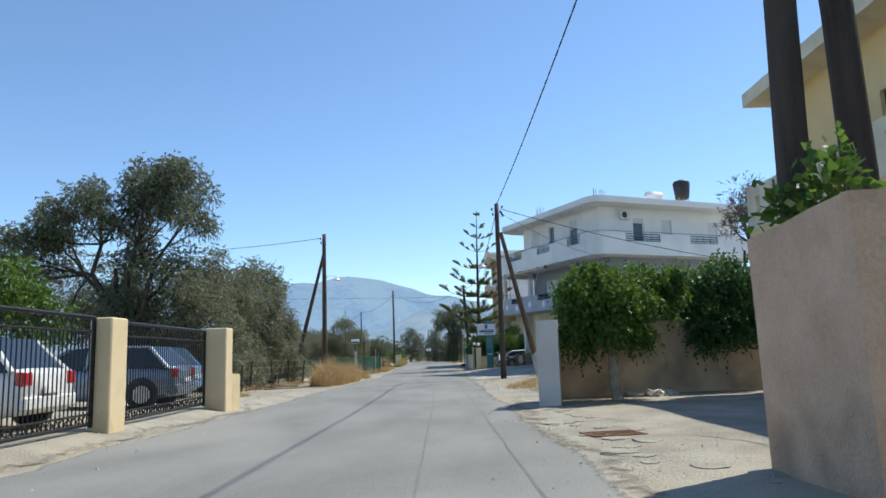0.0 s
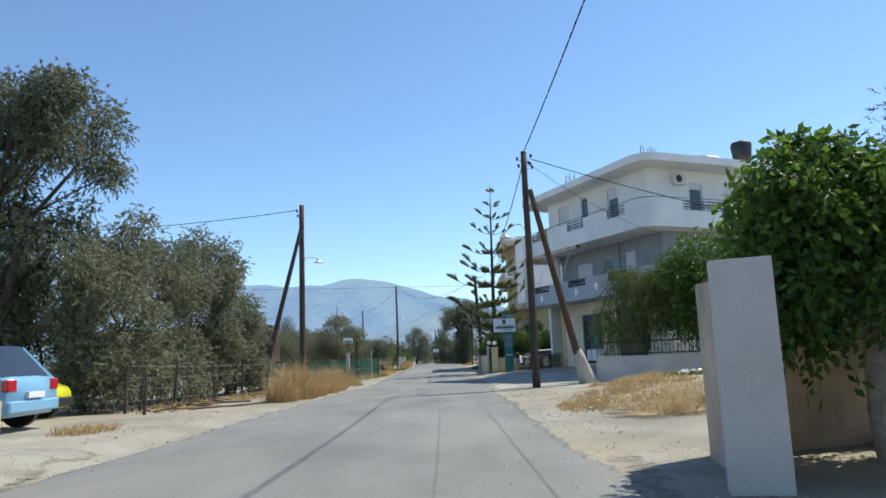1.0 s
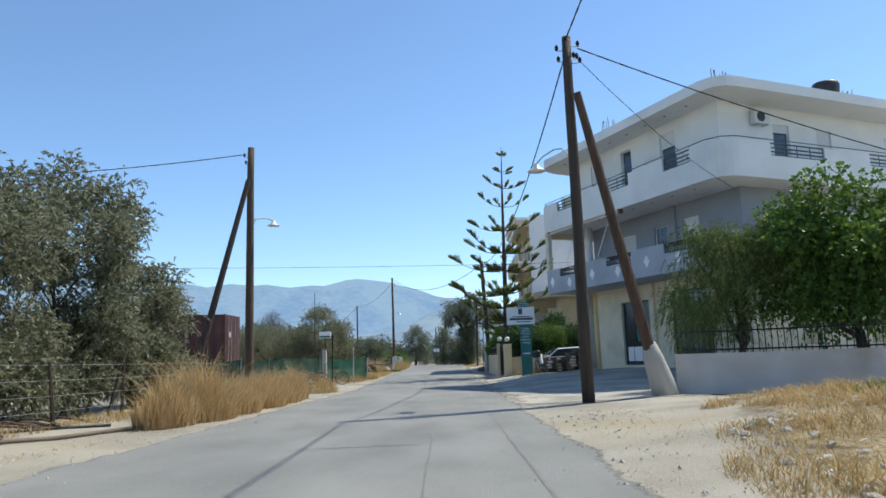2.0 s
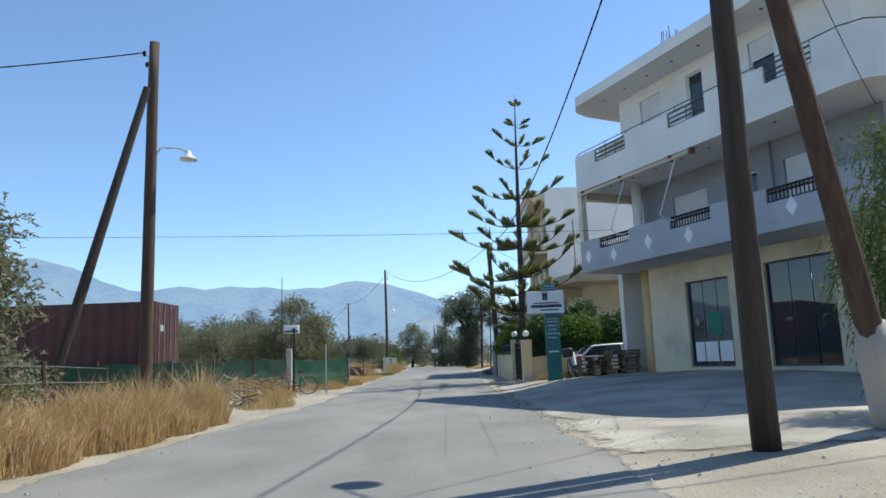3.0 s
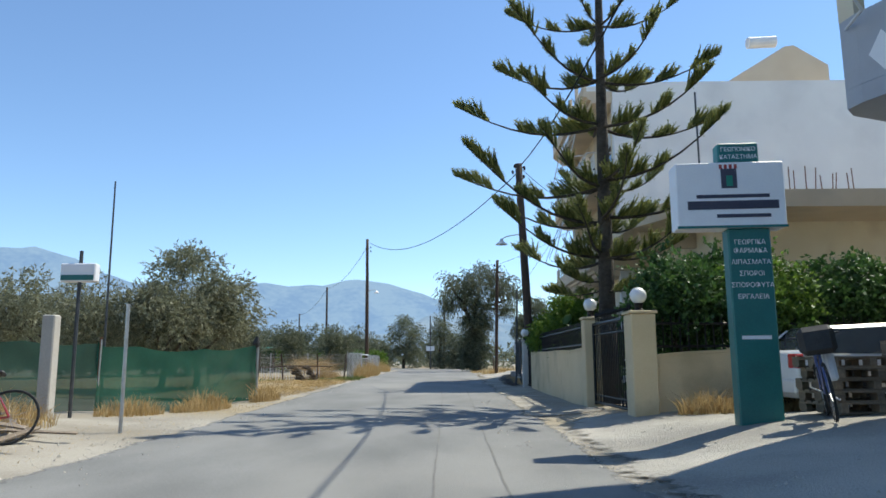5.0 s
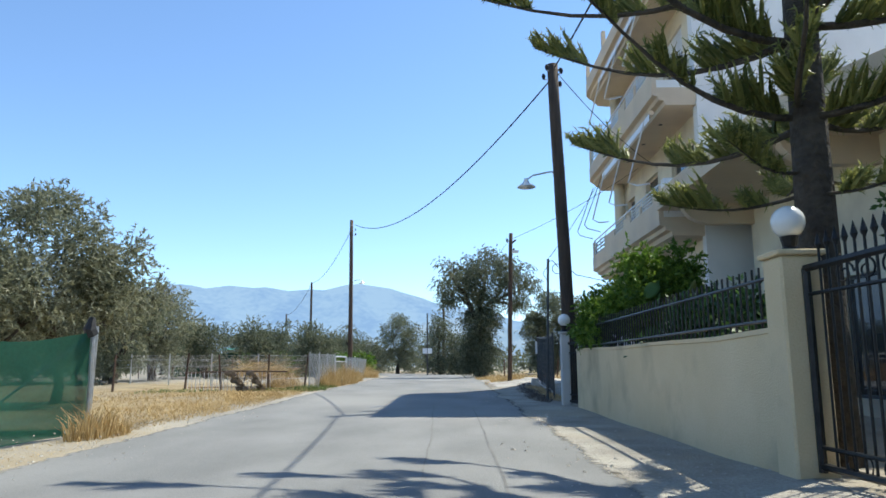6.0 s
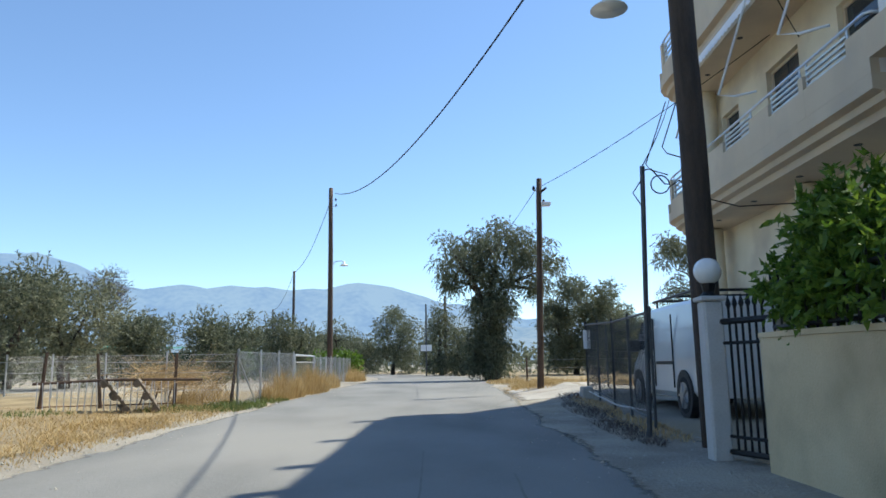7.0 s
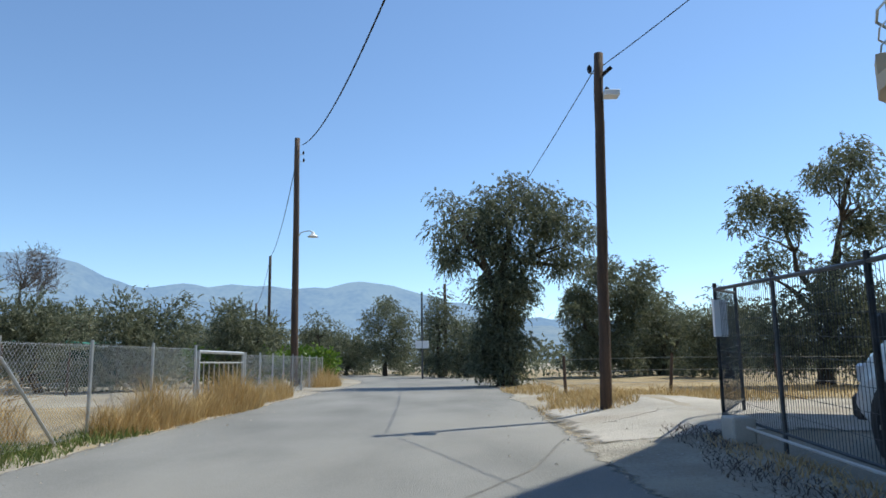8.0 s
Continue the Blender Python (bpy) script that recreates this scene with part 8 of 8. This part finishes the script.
copy_thing(leaning, pose(-6.75, 73.8, ground_z(-6.75, 73.8) + 0.3, 55, 0, 112))


def old_bed_rails():
    p, q = Vector((-8.9, 73.5, ground_z(-8, 74))), Vector((-6.2, 74.6, ground_z(-8, 74)))
    g = thing("old_fence_panel", "pale worn railing panel with a wooden top rail", "fence", p, math.degrees(math.atan2(q.y - p.y, q.x - p.x)))
    w = (q - p).length
    first = part("pale", tubes(([(0, 0, -0.05), (0.0, 0, 0.62)], 0.009), n=5), CURTAIN, g)
    for i in range(1, int(w / 0.13)):
        share(first, "pale", pose(i * 0.13, 0, 0, 0, (i * 37 % 9) - 4, 0), g)
    part("top_rail", tubes(([(-0.1, 0.03, 0.6), (w * 0.5, 0.03, 0.66), (w + 0.4, 0.03, 0.63)], 0.03)), BROWNWOOD, g)
    part("bottom_rail", tubes(([(0, 0.02, 0.12), (w, 0.02, 0.12)], 0.012)), RUST, g)
    s = thing("straw_heap", "heap of dry reeds thrown on the field fence", "straw", (-7.2, 76.0, ground_z(-7.2, 76)))
    rng = np.random.default_rng(8)
    p = rng.normal(size=(900, 3)) * np.array((0.6, 0.5, 0.16)) + np.array((0, 0, 0.6))
    p[:, 2] = np.maximum(p[:, 2], 0.02)
    leaf_mesh("straw", p, rng.normal(size=(900, 3)) * np.array((1.0, 0.5, 0.25)) + np.array((0.6, 0.3, 0.3)), 0.6, 0.008, REED, s)
    for i in range(4):
        part("stick", tubes(([(-0.6 + 0.3 * i, 0.1 * i, 0.0), (-0.4 + 0.3 * i, 0.2, 0.9)], 0.02)), BROWNWOOD, s)


old_bed_rails()


def tarp_hut():
    t = thing("tarpaulin_shelter", "open shelter with a green tarpaulin roof", "shelter", (-17.2, 96.2, ground_z(-17.2, 96.2)), -20)
    verts, faces = [], []
    n = 10
    for j in range(n + 1):
        for i in range(n + 1):
            x, y = (i / n - 0.5) * 5.6, (j / n - 0.5) * 3.5
            verts.append((x, y, 1.9 + 0.12 * math.cos(x * 1.2) * math.cos(y) + 0.05 * noise.noise(Vector((x, y, 0)))))
    faces = [(j * (n + 1) + i, j * (n + 1) + i + 1, (j + 1) * (n + 1) + i + 1, (j + 1) * (n + 1) + i) for j in range(n) for i in range(n)]
    raw("tarpaulin", verts, faces, TARP, t)
    for x in (-2.7, 0, 2.7):
        for y in (-1.6, 1.6):
            part("post", tubes(([(x, y, -0.2), (x, y, 1.8)], 0.04)), BROWNWOOD, t)
    verts = [(-2.8, 1.65, 0.05), (2.8, 1.65, 0.05), (2.8, 1.65, 1.6), (-2.8, 1.65, 1.6), (-2.8, 1.67, 0.05), (2.8, 1.67, 0.05), (2.8, 1.67, 1.6), (-2.8, 1.67, 1.6)]
    raw("back_sheet", verts, [(0, 1, 2, 3), (5, 4, 7, 6), (3, 2, 6, 7)], NETDARK, t)


tarp_hut()


def yard_posts():
    t = thing("light_box_sign", "small white box sign on a thin pole", "sign", (-7.05, 53.3, ground_z(-7, 53.3)))
    part("pole", tubes(([(0, 0, -0.2), (0, 0, 3.1)], 0.035)), GREYIRON, t)
    part("box", boxes(((-0.33, -0.1, 2.5), (0.33, 0.1, 2.85)), bevel=0.02), SIGNWHITE, t)
    part("band", boxes(((-0.31, -0.108, 2.53), (0.31, -0.102, 2.63))), SIGNGREEN, t)
    t = thing("mast", "tall thin steel mast in the yard", "mast", (-8.4, 57.2, ground_z(-8.4, 57)))
    part("pole", tubes(([(0, 0, -0.2), (0, 0, 5.6)], [0.035, 0.02])), GREYIRON, t)
    t = thing("concrete_post", "grey concrete post in the rubble", "post", (-6.9, 52.2, ground_z(-6.9, 52.2)))
    part("post", boxes(((-0.11, -0.11, -0.2), (0.11, 0.11, 1.75)), bevel=0.02), CONCRETE, t)
    t = thing("steel_post", "thin dark steel post by the rubble", "post", (-5.7, 47.6, ground_z(-5.7, 47.6)))
    part("post", tubes(([(0, 0, -0.2), (0.02, 0, 2.45)], 0.035)), IRON, t)
    part("arm", tubes(([(-0.05, 0, 2.4), (0.07, 0, 2.42)], 0.03)), IRON, t)
    t = thing("fence_post", "thin galvanised post at the edge of the yard", "post", (-5.18, 51.3, ground_z(-5.2, 51.3)))
    part("post", tubes(([(0, 0, -0.2), (0, 0, 2.0)], 0.03)), GALV, t)
    t = thing("road_sign", "small road sign on a post at the bend", "road sign", (-2.1, 110.2, ground_z(-2.1, 110.2)))
    part("post", tubes(([(0, 0, -0.2), (0, 0, 5.2)], 0.06)), GREYIRON, t)
    part("plate", boxes(((-0.4, -0.05, 1.8), (0.4, -0.03, 2.25))), SIGNWHITE, t)


yard_posts()


def bicycle(name, label, at, rz, frame_mat, lean=8):
    t = new(name)
    tagged(t, label, "bicycle")
    t.matrix_world = pose(*at, 0, lean, rz)
    for y in (-0.52, 0.52):
        bm = bmesh.new()
        pts = [(0, y + 0.33 * math.cos(a), 0.34 + 0.33 * math.sin(a)) for a in np.linspace(0, 2 * math.pi, 25)]
        tube(bm, pts, 0.018, 6)
        w = part("wheel", bm, RUBBER, t)
        part("spokes", tubes(*[([(0, y, 0.34), (0, y + 0.32 * math.cos(a), 0.34 + 0.32 * math.sin(a))], 0.002) for a in np.linspace(0, 6.1, 14)], n=3), GALV, w)
    part("frame", tubes(([(0, -0.52, 0.34), (0, -0.08, 0.3), (0, -0.22, 0.82), (0, -0.52, 0.34)], 0.015), ([(0, -0.08, 0.3), (0, 0.36, 0.78), (0, -0.2, 0.76)], 0.017), ([(0, 0.52, 0.34), (0, 0.38, 0.72), (0, 0.33, 0.98)], 0.016)), frame_mat, t)
    part("handlebar", tubes(([(-0.28, 0.25, 1.02), (-0.1, 0.34, 1.0), (0.1, 0.34, 1.0), (0.28, 0.25, 1.02)], 0.013)), PLASTIC, t)
    part("saddle", boxes(((-0.07, -0.36, 0.87), (0.07, -0.12, 0.92)), bevel=0.02), PLASTIC, t)
    part("pedal", tubes(([(-0.15, -0.08, 0.2), (0.15, -0.08, 0.4)], 0.012)), GALV, t)
    return t


b = bicycle("bicycle", "dark blue bicycle leaning on the sign, a bag on its bars", (4.62, 49.0, ground_z(4.62, 49.0) + 0.02), 158, paint_mat("blue_bike_paint", (0.05, 0.08, 0.25)))
part("bag", boxes(((-0.2, 0.3, 0.78), (0.2, 0.58, 1.12)), bevel=0.06), PLASTIC, b, "dark bag on the handlebar")
part("sheet", boxes(((-0.16, -0.1, 0.45), (-0.05, 0.3, 0.95)), bevel=0.03), CURTAIN, b, "pale blue cloth hung over the frame")
bicycle("bicycle", "old red bicycle leaning among the rubble", (-5.9, 48.6, ground_z(-5.9, 48.6) + 0.01), 100, paint_mat("red_bike_paint", (0.35, 0.03, 0.03)), 20)


def words(text, m, size, material, parent, name="lettering"):
    cu = bpy.data.curves.new(name, "FONT")
    cu.body, cu.size, cu.align_x, cu.align_y, cu.extrude = text, size, "CENTER", "CENTER", 0.002
    ob = new(name, cu)
    ob.data.materials.append(material)
    ob.parent = parent
    ob.matrix_basis = m
    return ob


def totem():
    t = thing("shop_sign", "tall green sign pillar with a white panel of a farm shop", "sign", (3.95, 49.5, ground_z(3.95, 49.5)), -4)
    t.scale = (0.93, 0.93, 0.955)
    part("pillar", boxes(((-0.30, -0.13, -0.1), (0.30, 0.13, 2.66)), bevel=0.02), SIGNGREEN, t)
    part("top_panel", boxes(((-0.36, -0.12, 3.60), (0.22, 0.12, 3.90)), bevel=0.02), SIGNGREEN, t)
    panel = part("white_panel", boxes(((-1.0, -0.2, 2.662), (0.52, 0.2, 3.596)), bevel=0.015), SIGNWHITE, t, "white sign panel with a small tower emblem")
    part("trim", boxes(((-1.01, -0.206, 2.655), (0.53, -0.201, 2.69))), SIGNGREEN, panel)
    part("emblem", boxes(((-0.36, -0.208, 3.22), (-0.14, -0.202, 3.5))), INK, panel)
    for i in range(4):
        part("emblem_tooth", boxes(((-0.38 + i * 0.07, -0.208, 3.5), (-0.34 + i * 0.07, -0.202, 3.56))), REDINK, panel)
    part("emblem_leaf", boxes(((-0.29, -0.212, 3.25), (-0.2, -0.209, 3.4))), TARP, panel)
    part("text_bar", boxes(((-0.72, -0.206, 3.08), (0.30, -0.202, 3.13))), INK, panel)
    part("text_bar", boxes(((-0.85, -0.206, 2.92), (0.42, -0.202, 3.04))), INK, panel)
    part("text_bar", boxes(((-0.45, -0.206, 2.80), (0.30, -0.202, 2.85))), INK, panel)
    up = pose(0, 0, 0, 90, 0, 0)
    words("ΓΕΩΠΟΝΙΚΟ", pose(-0.07, -0.124, 3.80) @ up, 0.085, SIGNWHITE, t)
    words("ΚΑΤΑΣΤΗΜΑ", pose(-0.07, -0.124, 3.69) @ up, 0.085, SIGNWHITE, t)
    for i, w in enumerate(("ΓΕΩΡΓΙΚΑ", "ΦΑΡΜΑΚΑ", "ΛΙΠΑΣΜΑΤΑ", "ΣΠΟΡΟΙ", "ΣΠΟΡΟΦΥΤΑ", "ΕΡΓΑΛΕΙΑ")):
        words(w, pose(0, -0.134, 2.46 - (0.12 * i if i < 2 else 0.12 + 0.16 * (i - 1))) @ up, 0.092, SIGNWHITE, t)
    part("text_bar", boxes(((-0.2, -0.138, 1.12), (0.2, -0.132, 1.17))), SIGNWHITE, t)


totem()


def drain():
    t = thing("drain_grate", "rusty iron drain grate in the concrete apron", "drain", (2.45, 2.85, ground_z(2.45, 2.85) + 0.016), 10)
    part("frame", boxes(((-0.36, -0.26, 0), (0.36, -0.22, 0.012)), ((-0.36, 0.22, 0), (0.36, 0.26, 0.012)), ((-0.36, -0.22, 0), (-0.32, 0.22, 0.012)), ((0.32, -0.22, 0), (0.36, 0.22, 0.012))), RUST, t)
    for i in range(10):
        part("bar", boxes(((-0.3 + i * 0.062, -0.22, 0), (-0.275 + i * 0.062, 0.22, 0.01))), RUST, t)


drain()


def cracked_slabs():
    """Broken edge of the old concrete along the road."""
    rng = random.Random(21)
    t = thing("broken_slabs", "broken concrete slab pieces along the road edge", "concrete", (2.6, 3.0, ground_z(2.6, 3.0)))
    o = Vector(t.location)
    for i in range(26):
        y = -3.0 + i * 0.42 + rng.uniform(-0.1, 0.1)
        x = 2.15 + rng.uniform(-0.1, 0.9)
        k = rng.randint(5, 7)
        r = rng.uniform(0.07, 0.24)
        pts = [(r * rng.uniform(0.7, 1.2) * math.cos(2 * math.pi * a / k), r * rng.uniform(0.7, 1.2) * math.sin(2 * math.pi * a / k)) for a in range(k)]
        bm = bmesh.new()
        lo = [bm.verts.new((a, b, -0.05)) for a, b in pts]
        hi = [bm.verts.new((a * 0.9, b * 0.9, 0.012)) for a, b in pts]
        bm.faces.new(hi)
        for q in range(k):
            bm.faces.new((lo[q], lo[(q + 1) % k], hi[(q + 1) % k], hi[q]))
        ob = part("slab_piece", bm, SLAB, t)
        ob.matrix_basis = Matrix.Translation(Vector((x, y, ground_z(x, y) + 0.012)) - o) @ pose(0, 0, 0, rng.uniform(-2.5, 2.5), rng.uniform(-2.5, 2.5), rng.uniform(0, 360))


cracked_slabs()


def fallen_branches():
    """Dead boughs leaning under the olive thicket and a black hose along the verge."""
    rng = random.Random(17)
    for x, y, h, lx in ((-9.0, 28.6, 2.1, -0.9), (-8.6, 29.2, 1.3, -0.7), (-8.2, 30.2, 1.6, 0.3), (-8.9, 30.4, 1.2, 0.5)):
        z = ground_z(x, y)
        t = thing("dead_branch", "bare dead branch leaning below the olive shrubs", "branch", (x, y, z))
        a = [(0, 0, -0.05), (lx * 0.3, 0.1, h * 0.35), (lx * 0.7, 0.1, h * 0.7), (lx, 0.25, h)]
        part("bough", tubes((a, [0.05, 0.042, 0.032, 0.015]), n=6), BARK, t)
        for k in range(3):
            q = Vector(a[1 + k % 2]).lerp(Vector(a[2 + k % 2]), rng.uniform(0.2, 0.8))
            part("twig", tubes(([q, q + Vector((rng.uniform(-0.4, 0.4), rng.uniform(-0.2, 0.2), rng.uniform(0.15, 0.5)))], [0.016, 0.006]), n=5), BARK, t)
    pts = [(-6.95, 22.6), (-6.6, 23.7), (-6.1, 24.2), (-5.9, 25.0), (-5.62, 26.0), (-5.5, 26.8)]
    t = thing("irrigation_hose", "dusty irrigation hose lying along the verge", "hose", (-6.1, 24.2, ground_z(-6.1, 24.2)))
    o = Vector(t.location)
    part("hose", tubes(([Vector((x, y, ground_z(x, y) + 0.035)) - o for x, y in pts], 0.035), n=7), GREYWOOD, t, smooth=True)
    pts = [(-8.6, 24.0), (-7.9, 25.5), (-7.2, 26.2), (-6.4, 26.6)]
    t = thing("irrigation_hose", "black irrigation hose under the olive shrubs", "hose", (-7.9, 25.5, ground_z(-7.9, 25.5)))
    o = Vector(t.location)
    part("hose", tubes(([Vector((x, y, ground_z(x, y) + 0.03)) - o for x, y in pts], 0.03), n=7), PLASTIC, t, smooth=True)


fallen_branches()
